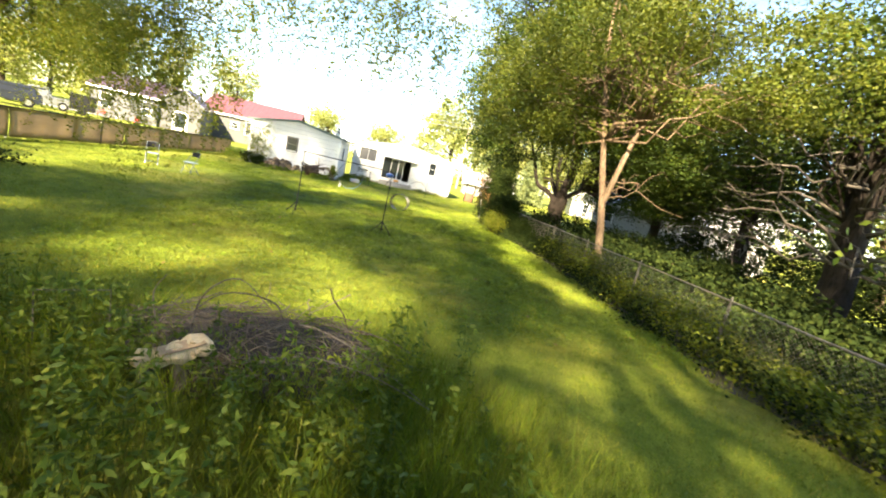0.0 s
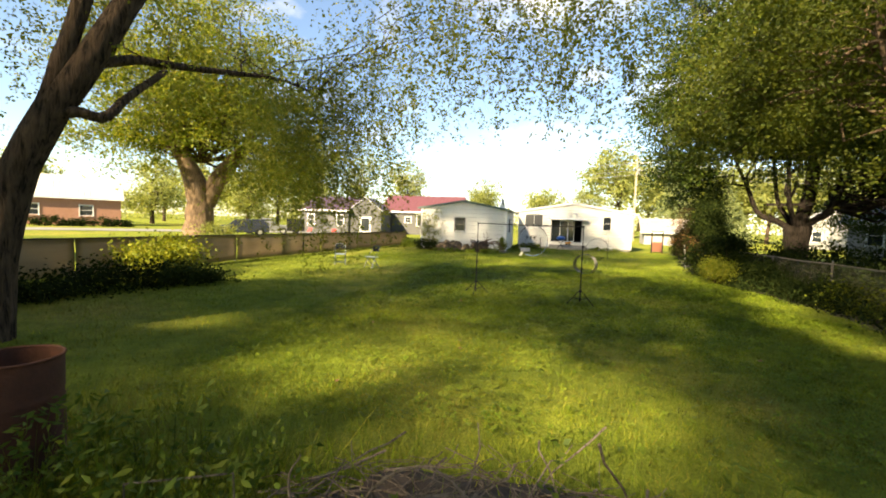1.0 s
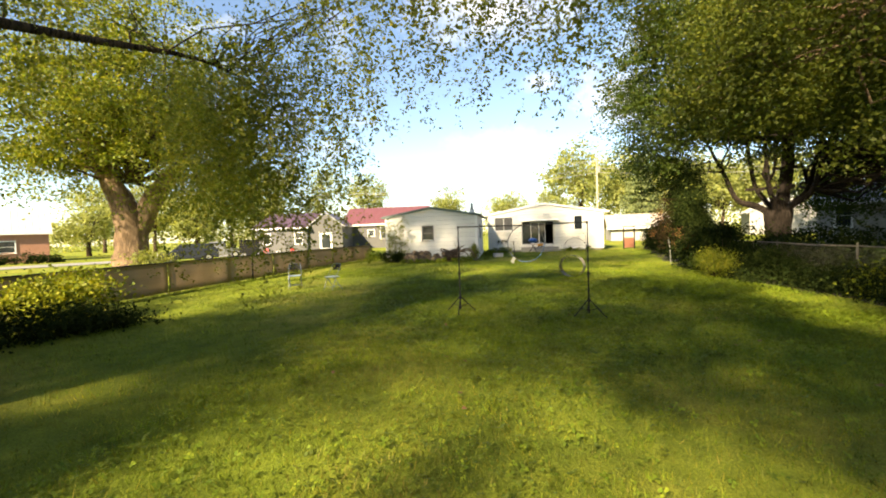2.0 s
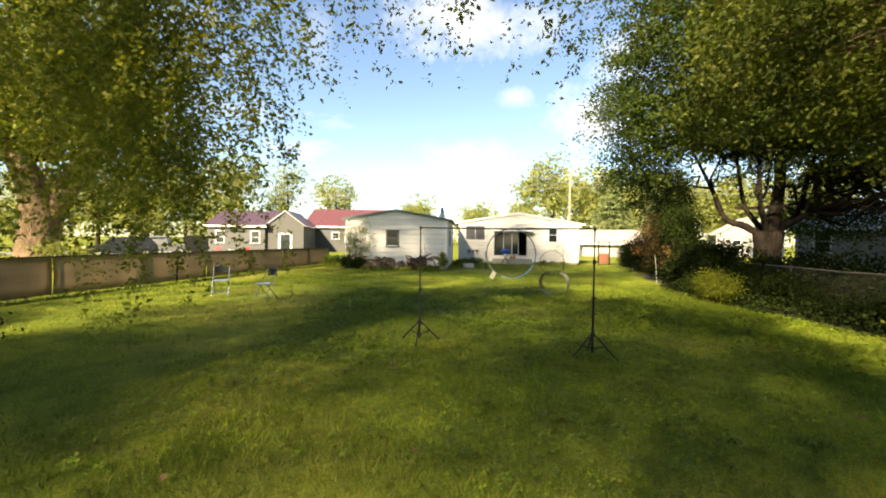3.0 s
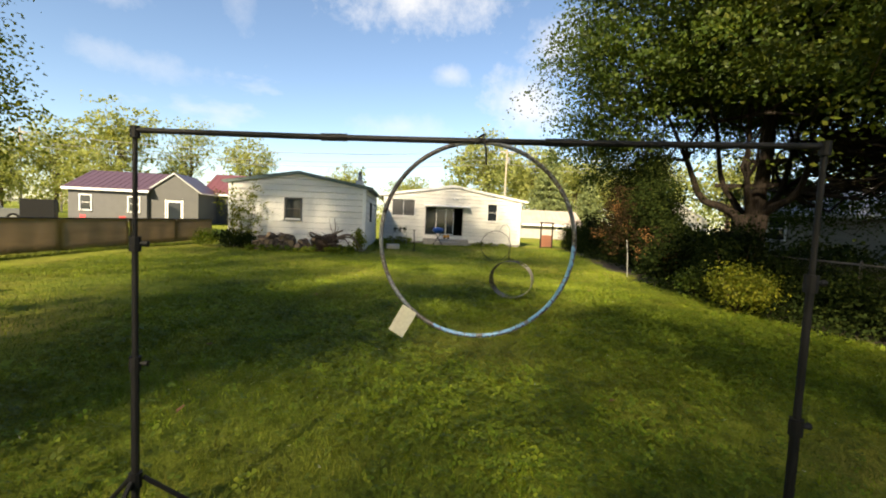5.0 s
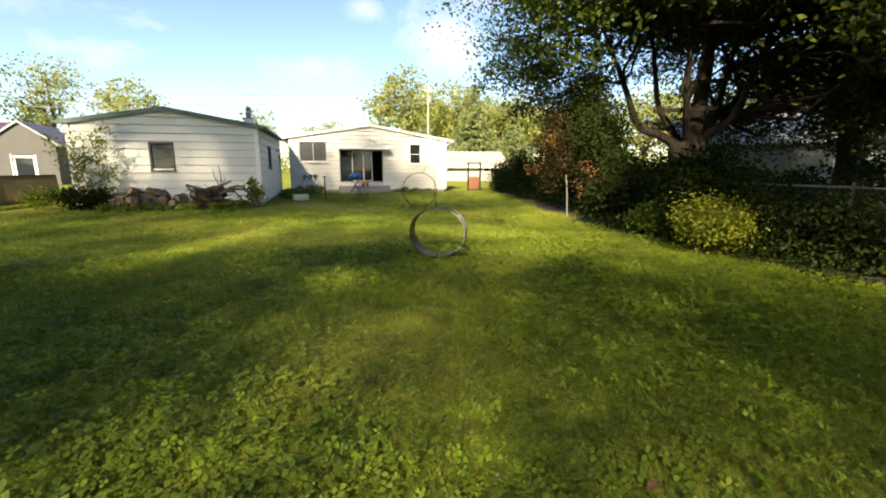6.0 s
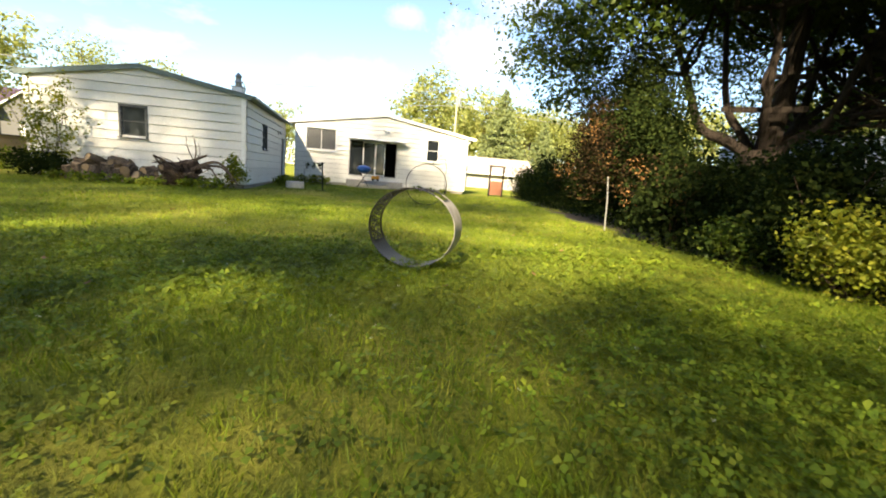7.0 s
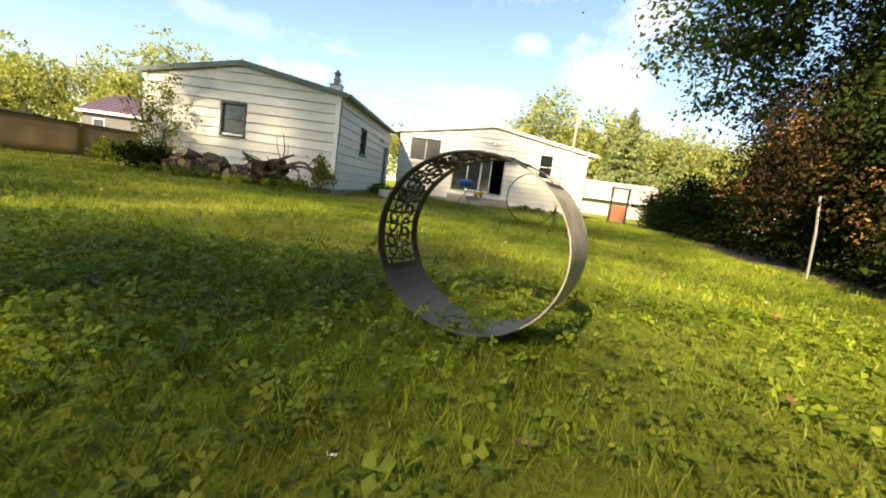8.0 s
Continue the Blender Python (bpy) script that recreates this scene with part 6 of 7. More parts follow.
# ---- wire ring and garden hook by the house ----
def build_wire_ring():
    t = thing("wire_ring", (1.78, 28.5, 0), "thin dark hoop gate standing upright on the lawn", "ring", turn=-8)
    R = 0.62
    part("ring", tube(bmesh.new(), [(R * math.sin(a * math.pi / 28), 0, R + 0.0 - R * math.cos(a * math.pi / 28)) for a in range(56)], 0.011, 8, closed=True), M_BLACK, t)
    part("stake", bar((R * 0.98, 0.03, -0.1), (R * 0.98, 0.03, 0.75), 0.009), M_BLACK, t)
    h = thing("garden_hook", (2.42, 28.75, 0), "black wrought-iron shepherd's hook in the lawn", "hook", turn=180)
    part("shaft", tube(bmesh.new(), curve_pts([(0, 0, -0.1), (0.01, 0, 0.8), (0.0, 0, 1.25), (0.1, 0, 1.48), (0.28, 0, 1.5), (0.4, 0, 1.36), (0.44, 0, 1.24)], 26), 0.008, 7), M_BLACK, h)
    part("foot_prong", tube(bmesh.new(), [(0, 0, 0.14), (-0.1, 0, 0.12), (-0.1, 0, -0.08)], 0.006, 6), M_BLACK, h)


build_wire_ring()

# ---- grill, toy, block, stakes ----
M_BLUE = surface("blue_enamel", (0.02, 0.10, 0.42), (0.015, 0.07, 0.3), 6, 60, 0.3, 0.1, 0.02)


def lathe(profile, sides=18):
    bm = bmesh.new()
    tube(bm, [(0, 0, z) for _, z in profile], [r for r, _ in profile], sides)
    return bm


def build_grill():
    t = thing("kettle_grill", (0.12, 37.9, 0), "small blue kettle grill on crossed black legs", "grill")
    part("bowl", lathe([(0.10, 0.74), (0.24, 0.79), (0.33, 0.88), (0.36, 0.95)]), M_BLUE, t, smooth=True)
    lid = part("lid", lathe([(0.37, 0.955), (0.34, 1.02), (0.25, 1.09), (0.06, 1.13)]), M_BLUE, t, smooth=True)
    part("handle", tube(bmesh.new(), curve_pts([(-0.07, 0, 1.12), (-0.05, 0, 1.18), (0.05, 0, 1.18), (0.07, 0, 1.12)], 9), 0.01, 6), M_BLACK, lid)
    for s in (-1, 1):
        for y in (-0.15, 0.15):
            part("leg", bar((s * 0.30, y, 0.0), (-s * 0.22, y, 0.80), 0.012), M_BLACK, t)
    part("axle", bar((0, -0.16, 0.42), (0, 0.16, 0.42), 0.01), M_BLACK, t)


build_grill()


def build_toy():
    m = surface("orange_yellow_plastic", (0.75, 0.33, 0.03), (0.6, 0.22, 0.02), 8, 60, 0.45)
    t = thing("toy_truck", (0.78, 39.2, 0.36), "orange-yellow plastic toy truck on the stoop", "toy")
    part("bed", boxed(-0.2, 0.06, -0.11, 0.11, 0.08, 0.24, bevel=0.02), m, t)
    part("cab", boxed(0.07, 0.22, -0.1, 0.1, 0.08, 0.30, bevel=0.03), m, t)
    for x in (-0.12, 0.14):
        for s in (-1, 1):
            part("wheel", bar((x, s * 0.115, 0.06), (x, s * 0.15, 0.06), 0.06, 12), M_BLACK, t)


build_toy()
block = part("concrete_block", boxed(-0.33, 0.33, -0.18, 0.18, 0, 0.26, bevel=0.02), surface("pale_concrete", (0.55, 0.54, 0.52), None, 5, 60, 0.9, 0, 0.2))
block.matrix_basis = pose(-2.62, 33.2, -0.02, 0, 0, 12)
tagged(block, "pale weathered concrete block lying in the grass", "block")
stk = thing("iron_stake", (-1.52, 32.4, 0), "short black iron garden stake with a foot plate", "stake")
part("shaft", tube(bmesh.new(), [(0, 0, -0.05), (-0.04, 0, 1.02)], 0.022, 8), M_BLACK, stk)
part("head", boxed(-0.09, 0.02, -0.03, 0.03, 1.0, 1.05, bevel=0.008), M_BLACK, stk)
part("foot_plate", boxed(-0.12, 0.12, -0.05, 0.05, -0.02, 0.02), M_BLACK, stk)


def build_bench():
    t = thing("plant_stand", (-2.3, 37.6, 0), "spindly grey metal plant stand beside the wall", "plant stand")
    for x in (-0.45, 0.45):
        for y in (-0.15, 0.15):
            part("leg", bar((x, y, 0), (x * 0.94, y, 0.72), 0.011), M_GALV, t)
    bm = bmesh.new()
    for i in range(6):
        box(bm, -0.48, 0.48, -0.18 + i * 0.062, -0.18 + i * 0.062 + 0.045, 0.72, 0.735)
    part("slat_top", bm, M_GALV, t)
    part("shelf", boxed(-0.44, 0.44, -0.15, 0.15, 0.3, 0.312), M_GALV, t)
    for i, (x, r, h) in enumerate(((-0.3, 0.08, 0.14), (0.02, 0.06, 0.12), (0.3, 0.09, 0.15))):
        p = thing("flower_pot", (-2.3 + x, 37.6, 0.736), "small pale flower pot on the metal stand", "flower pot", "pots")
        part("pot", lathe([(r * 0.7, 0), (r * 0.9, h * 0.8), (r, h * 0.82), (r, h)], 12), M_CONC, p)
        rng = np.random.default_rng(300 + i)
        leaves("foliage", rng, rng.normal(size=(60, 3)) * 0.06 + np.array([0, 0, h + 0.08]), 0.08, L_HEDGE, p)


build_bench()


def build_frame_panel():
    m = surface("weathered_red_brown_wood", (0.24, 0.10, 0.06), (0.13, 0.06, 0.04), 4, 40, 0.8, 0, 0.2, 0.5, 0.1, (1, 1, 0.2))
    t = thing("wooden_gate_frame", (8.15, 40.6, 0), "weathered wooden frame with a red-brown lower panel", "gate", turn=10)
    part("upright", boxed(-0.5, -0.41, -0.05, 0.05, -0.05, 1.72, bevel=0.01), M_BARK_D, t)
    part("upright", boxed(0.41, 0.5, -0.05, 0.05, -0.05, 1.72, bevel=0.01), M_BARK_D, t)
    part("head_rail", boxed(-0.54, 0.54, -0.06, 0.06, 1.722, 1.80, bevel=0.01), M_BARK_D, t)
    for i in range(5):
        part("board", boxed(-0.405 + i * 0.162, -0.405 + i * 0.162 + 0.155, -0.02, 0.02, 0.03, 0.86 + 0.015 * (i % 2)), m, t)
    part("rail", boxed(-0.405, 0.405, 0.022, 0.06, 0.7, 0.78), m, t)


build_frame_panel()


# ---- firewood, roots and brush against the garage ----
M_LOG = bark("firewood_bark", (0.24, 0.185, 0.145), (0.06, 0.042, 0.032), 6, 0.8)
M_ROOT = bark("dark_root_wood", (0.13, 0.092, 0.072), (0.03, 0.02, 0.015), 7, 0.9)
M_CUT = surface("cut_wood", (0.36, 0.25, 0.15), (0.20, 0.13, 0.08), 9, 60, 0.85, 0, 0.2)


def build_firewood():
    rng = np.random.default_rng(200)
    rr = random.Random(200)
    for i in range(46):
        if i < 10:
            # upright rounds at the near end, leaning on one another
            x, y = -8.35 + 1.35 * (i + 0.6 * rr.random()) / 10, 29.7 + 0.35 * rr.random()
            r, L = 0.11 + 0.08 * rr.random(), 0.36 + 0.22 * rr.random()
            m = pose(x, y, L / 2 - 0.03, 30 * (rr.random() - 0.5), 34 * (rr.random() - 0.5), 90 * rr.random())
        else:
            x = -7.4 + 1.9 * rr.random() if i < 36 else -8.3 + 1.2 * rr.random()
            r, L = 0.07 + 0.09 * rr.random(), 0.34 + 0.26 * rr.random()
            lift = r + (0 if i % 2 else 0.30 * rr.random() + 0.14)
            m = pose(x, 29.8 + 0.5 * rr.random(), lift - 0.02, 75 + 40 * rr.random(), 0, 360 * rr.random())
        t = thing("log", (0, 0, 0), "split weathered firewood log in the heap by the garage", "log", "firewood heap")
        t.matrix_basis = m
        bm = bmesh.new()
        n = 5
        tube(bm, [(0.02 * rr.random(), 0.02 * rr.random(), -L / 2 + L * k / (n - 1)) for k in range(n)], [r * (0.9 + 0.2 * rr.random()) for _ in range(n)], 9, cap=False, knobble=0.3, rng=rr)
        part("bark", bm, M_LOG, t)
        for s in (-1, 1):
            part("cut_end", tube(bmesh.new(), [(0, 0, s * (L / 2 - 0.012)), (0, 0, s * (L / 2 - 0.002))], [r * 0.9, r * 0.86], 9), M_CUT, t)
    # the root ball with its crooked arms
    t = thing("root_stump", (-5.35, 29.8, 0), "uprooted tangled stump with bare crooked roots", "stump")
    bm = bmesh.new()
    bmesh.ops.create_icosphere(bm, subdivisions=3, radius=0.42)
    for v in bm.verts:
        k = 1 + 0.7 * noise.noise(v.co * 4.0) + 0.4 * noise.noise(v.co * 11.0)
        v.co = Vector((v.co.x * 1.2 * k, v.co.y * 0.75 * k, max(-0.30, v.co.z * 0.95 * k) + 0.33))
    part("root_ball", bm, M_ROOT, t, smooth=True)
    for i in range(30):
        a = rr.random() * 6.28
        s = Vector((0.45 * math.cos(a) * rr.random(), 0.22 * math.sin(a) - 0.1, 0.15 + 0.5 * rr.random()))
        out = 0.3 + 0.45 * rr.random()
        e = s + Vector((out * math.cos(a), 0.5 * out * math.sin(a) - 0.12, 0.45 * rr.random() - 0.12))
        mid = s.lerp(e, 0.5) + Vector((0.16 * (rr.random() - 0.5), -0.1 * rr.random(), 0.10 * (rr.random() - 0.35)))
        r = 0.018 + 0.05 * rr.random() ** 1.5
        part("root", tube(bmesh.new(), curve_pts([s, mid, e], 8), [r * (1 - 0.09 * k) for k in range(8)], 7, knobble=0.25, rng=rr), M_ROOT if i % 3 else M_LOG, t, smooth=True)
    for s, m, e, r in (((0.2, 0, 0.55), (0.95, -0.1, 0.75), (1.5, -0.15, 0.12), 0.055), ((0.3, 0.1, 0.6), (1.0, 0.0, 0.62), (1.3, 0.05, 0.2), 0.045), ((0.25, -0.1, 0.5), (0.7, -0.2, 0.6), (1.05, -0.25, 0.1), 0.04),
                       ((0.2, 0, 0.6), (0.3, 0, 1.05), (0.22, 0, 1.5), 0.024), ((0.2, 0, 0.8), (0.08, 0, 1.1), (0.02, 0.05, 1.42), 0.016), ((0.25, 0, 0.75), (0.4, 0, 0.98), (0.36, 0.02, 1.3), 0.013), ((-0.55, 0, 0.4), (-0.75, -0.05, 0.72), (-0.82, -0.1, 0.8), 0.05)):
        part("root", tube(bmesh.new(), curve_pts([s, m, e], 9), [r * (1 - 0.08 * k) for k in range(9)], 8, knobble=0.12, rng=rr), M_LOG, t, smooth=True)


build_firewood()


def build_sapling():
    rng = np.random.default_rng(210)
    t = thing("sapling", (-8.95, 30.15, 0), "slender sapling with light leaves against the garage wall", "sapling")
    bm = bmesh.new()
    pts = []
    for i in range(7):
        x = rng.normal() * 0.28
        top = np.array([x * 2.2, rng.normal() * 0.12, 1.7 + 1.15 * rng.random()])
        line = limb(bm, rng, (x * 0.2, 0, -0.05), top, 0.018, 0.004, 0.0, 8, 5, 0.02)
        for p in line[2:]:
            for k in range(5):
                q = np.array(p) + rng.normal(size=3) * np.array([0.22, 0.13, 0.16])
                pts.append(q + rng.normal(size=(9, 3)) * 0.07)
    stuff(part("stemwork", bm, M_BARK, t))
    leaves("foliage", rng, np.concatenate(pts), 0.085, L_YELLOW, t)
    for i, (x, y, w, h, n, mt) in enumerate(((-9.6, 30.1, 1.1, 0.7, 1200, L_HEDGE), (-8.9, 29.9, 1.0, 0.7, 1200, L_HEDGE), (-4.05, 30.15, 0.5, 1.05, 900, L_BIG), (-6.4, 29.3, 2.2, 0.22, 600, L_GRASS), (-4.6, 29.4, 1.6, 0.3, 700, L_GRASS), (-7.9, 29.25, 1.6, 0.2, 500, L_GRASS), (-3.2, 34.5, 0.7, 0.4, 700, L_GRASS), (-2.6, 37.9, 2.4, 0.45, 1200, L_GRASS), (-10.6, 30.6, 1.2, 0.7, 1100, L_GRASS), (3.6, 39.3, 2.6, 0.2, 700, L_GRASS))):
        bush(x, y, w, 0.7, h, n, 0.09, mt, 220 + i, "leafy weeds growing against the wall foot", "weed_clump", False, "wall weeds")


build_sapling()


# ---- neighbouring buildings ----
def simple_house(name, at, turn, L, D, eave, peak, wall_mat, roof_mat, wins, label, doors=(), over=0.35, siding=0.0, ridge_along="x", trim=None):
    """A gabled building: x along its length from 0, the long face at y = 0 looks to minus y."""
    trim = trim or M_WHITE
    h = thing(name, at, label, "house", turn=turn)
    openings = [(x, x + w, z, z + hh) for x, z, w, hh in wins] + [(x, x + w, 0.1, hh) for x, w, hh in doors]
    if ridge_along == "x":
        sided_wall(h, "front_wall", L, eave, eave, openings, pose(0, 0, 0), siding or 0.3, 0.15, wall_mat, wall_mat, 0.0, bool(siding))
        sided_wall(h, "back_wall", L, eave, eave, [], pose(L, D, 0, 0, 0, 180), 0.3, 0.15, wall_mat, wall_mat, 0.0, False)
        sided_wall(h, "end_wall", D - 0.3, eave, peak, [], pose(L, 0.15, 0, 0, 0, 90), 0.3, 0.15, wall_mat, wall_mat, 0.0, False)
        sided_wall(h, "end_wall", D - 0.3, eave, peak, [], pose(0, D - 0.15, 0, 0, 0, -90), 0.3, 0.15, wall_mat, wall_mat, 0.0, False)
        k = (peak - eave) / (D / 2)
        for s in (0, 1):
            bm = bmesh.new()
            ye = -over if s == 0 else D + over
            ze = eave - k * over
            z0, t = 0.03, 0.12
            vs = [bm.verts.new(p) for p in ((-over, ye, ze + z0), (L + over, ye, ze + z0), (L + over, D / 2, peak + z0), (-over, D / 2, peak + z0),
                                            (-over, ye, ze + z0 + t), (L + over, ye, ze + z0 + t), (L + over, D / 2, peak + z0 + t), (-over, D / 2, peak + z0 + t))]
            for f in ((0, 1, 2, 3), (7, 6, 5, 4), (0, 4, 5, 1), (1, 5, 6, 2), (2, 6, 7, 3), (3, 7, 4, 0)):
                bm.faces.new([vs[i] for i in f])
            bmesh.ops.recalc_face_normals(bm, faces=bm.faces)
            roof = part("roof", bm, roof_mat, h)
            if s == 0:
                part("fascia", boxed(-over, L + over, ye - 0.03, ye - 0.003, ze - 0.06, ze + 0.14), trim, h)
                x = -over + 0.3
                while x < L + over:
                    rb = bmesh.new()
                    vs = [rb.verts.new(p) for p in ((x, ye, ze + z0 + t), (x + 0.04, ye, ze + z0 + t), (x + 0.04, D / 2, peak + z0 + t), (x, D / 2, peak + z0 + t), (x + 0.02, ye, ze + z0 + t + 0.03), (x + 0.02, D / 2, peak + z0 + t + 0.03))]
                    for f in ((0, 4, 5, 3), (4, 1, 2, 5), (0, 1, 4), (3, 5, 2)):
                        rb.faces.new([vs[i] for i in f])
                    part("roof_rib", rb, roof_mat, roof)
                    x += 0.6
    else:
        sided_wall(h, "front_wall", L, eave, peak, openings, pose(0, 0, 0), siding or 0.3, 0.15, wall_mat, wall_mat, 0.0, bool(siding))
        sided_wall(h, "back_wall", L, eave, peak, [], pose(L, D, 0, 0, 0, 180), 0.3, 0.15, wall_mat, wall_mat, 0.0, False)
        sided_wall(h, "side_wall", D - 0.3, eave, eave, [], pose(L, 0.15, 0, 0, 0, 90), 0.3, 0.15, wall_mat, wall_mat, 0.0, False)
        sided_wall(h, "side_wall", D - 0.3, eave, eave, [], pose(0, D - 0.15, 0, 0, 0, -90), 0.3, 0.15, wall_mat, wall_mat, 0.0, False)
        roof_slabs(h, 0, L, 0, D, eave, peak, over, over * 0.6, roof_mat, M_ALU, 0.12)
    for x, z, w, hh in wins:
        window_unit(h, pose(x, 0, z), w, hh, "hung", trim, M_GLASS, surround=0.075)
    for x, w, hh in doors:
        d = new("door")
        d.parent = h
        d.matrix_basis = pose(x, 0, 0.1)
        part("door_leaf", boxed(0.03, w - 0.03, 0.05, 0.09, 0.01, hh - 0.13), M_WHITE, d)
        part("pane", boxed(0.15, w - 0.15, 0.04, 0.049, 0.3, hh - 0.3), M_GLASS, d)
        part("frame", boxed(-0.08, 0.0, -0.04, 0.03, 0, hh - 0.05), trim, d)
        part("frame", boxed(w, w + 0.08, -0.04, 0.03, 0, hh - 0.05), trim, d)
    return h


simple_house("grey_house_wing", (-33.2, 54.0, 0), 0, 6.9, 7.5, 3.1, 4.85, M_GREYWALL, M_PURPLE, [(1.05, 1.05, 0.95, 1.35), (5.3, 1.05, 0.95, 1.35)], "grey-sided house wing with maroon metal roof and white windows")
simple_house("grey_house_gable", (-26.25, 54.4, 0), 8, 4.2, 6.5, 3.2, 4.8, M_GREYWALL, M_PURPLE, [], "grey gable end with white patio door under maroon roof", [(1.4, 1.4, 2.3)], 0.25, 0.0, "y")
simple_house("red_roof_house", (-24.4, 61.5, 0), 0, 11.5, 8.0, 3.4, 5.7, M_GREYWALL, M_RED, [(3.6, 1.7, 0.9, 0.8), (5.4, 1.3, 0.95, 1.6), (8.6, 1.3, 0.95, 1.4)], "long grey house with bright red metal roof")
simple_house("brick_building", (-68.5, 31.6, 0), 52.4, 20.5, 10.0, 3.5, 6.3, M_BRICK, surface("sun_bleached_roofing", (0.42, 0.40, 0.38), None, 1, 30, 0.9), [(6.5, 1.2, 1.3, 1.3), (11.2, 1.2, 1.3, 1.3), (16.3, 1.2, 1.3, 1.3), (2.0, 1.2, 1.3, 1.3)], "long low red-brick building with pale roof and shuttered windows")
simple_house("grey_shed", (-23.7, 8.6, 0), 35, 4.9, 3.2, 2.75, 3.3, surface("weathered_grey_boards", (0.16, 0.145, 0.13), None, 3, 30, 0.9, 0, 0.2), M_SHINGLE, [], "small weathered grey shed beyond the fence", (), 0.3)
simple_house("white_side_house", (17.6, 33.6, 0), -48, 12.5, 6.0, 2.9, 4.3, M_SHADED_WHITE, M_SHINGLE, [(0.9, 1.35, 0.75, 1.3), (7.0, 1.35, 1.2, 1.1)], "white-sided neighbouring house in the shade of the trees", (), 0.4, 0.2)
# the white garage wall is greyed in its colour to look shadowed
simple_house("low_white_garage", (11.5, 60.0, 0), -8, 6.8, 7.0, 1.75, 3.25, surface("shade_greyed_white_stucco", (0.34, 0.32, 0.30), None, 2, 30, 0.9), surface("pale_tan_roofing", (0.34, 0.29, 0.25), None, 1, 30, 0.9), [(4.4, 1.1, 0.7, 0.6)], "low white garage with pale tan roof behind the house", (), 0.5)
simple_house("far_white_house", (33.0, 70.0, 0), -20, 8.0, 8.0, 3.2, 5.6, M_SHADED_WHITE, M_SHINGLE, [(2.0, 1.0, 1.0, 1.4)], "distant white house with grey roof beyond the hedge", (), 0.3, 0.0, "y")


# ---- poles and wires ----
M_POLE = bark("pole_wood", (0.46, 0.41, 0.33), (0.32, 0.27, 0.21), 4, 0.3)


def utility_pole(x, y, h, label="weathered wooden utility pole with crossarm", arm=True):
    t = thing("utility_pole", (x, y, 0), label, "utility pole", "utility poles")
    part("shaft", tube(bmesh.new(), [(0, 0, -0.1), (0, 0, h)], [0.17, 0.11], 10), M_POLE, t)
    if arm:
        part("crossarm", boxed(-1.1, 1.1, -0.06, 0.06, h - 1.0, h - 0.88), M_POLE, t)
        for k in (-1.0, -0.5, 0.5, 1.0):
            part("insulator", tube(bmesh.new(), [(k, 0, h - 0.88), (k, 0, h - 0.72)], [0.05, 0.03], 8), M_GALV, t)
        part("transformer", tube(bmesh.new(), [(0.32, 0, h - 2.6), (0.32, 0, h - 1.7)], 0.22, 12), M_GALV, t)
    return t


P0, P1, P2, P3, P4 = (13.4, 76.0, 13.4), (-62.3, 93.0, 13.4), (-59.1, 81.0, 12.6), (-59.1, 81.0, 12.6), (70.0, 66.0, 13.0)
utility_pole(*P0)
utility_pole(*P1, "plain wooden service pole far behind the houses", False)
utility_pole(*P3)
utility_pole(*P4)


def wire(a, b, sag, r=0.02):
    a, b = Vector(a), Vector(b)
    pts = [a.lerp(b, i / 20) - Vector((0, 0, sag * 4 * (i / 20) * (1 - i / 20))) for i in range(21)]
    w = part("power_line", tube(bmesh.new(), pts, r, 5), M_GALV)
    tagged(w, "sagging overhead power line between poles", "power line", "power lines")


for dz, dx in ((-0.75, -1.0), (-0.75, 1.0), (-2.0, 0.0), (-2.7, 0.0)):
    wire((P0[0] + dx, P0[1], P0[2] + dz), (P3[0] + dx, P3[1], P3[2] + dz), 1.6, 0.022 + 0.012 * (dx == 0))
    wire((P0[0] + dx, P0[1], P0[2] + dz), (P4[0] + dx, P4[1], P4[2] + dz), 1.4, 0.022 + 0.012 * (dx == 0))
wire((P1[0], P1[1], P1[2] - 0.2), (-12, 96, 10.6), 0.9)
wire((P1[0], P1[1], P1[2] - 0.2), (P2[0], P2[1], P2[2] - 0.2), 0.1)
wire((P2[0], P2[1], P2[2] - 0.2), (-130, 70, 11.5), 1.4)


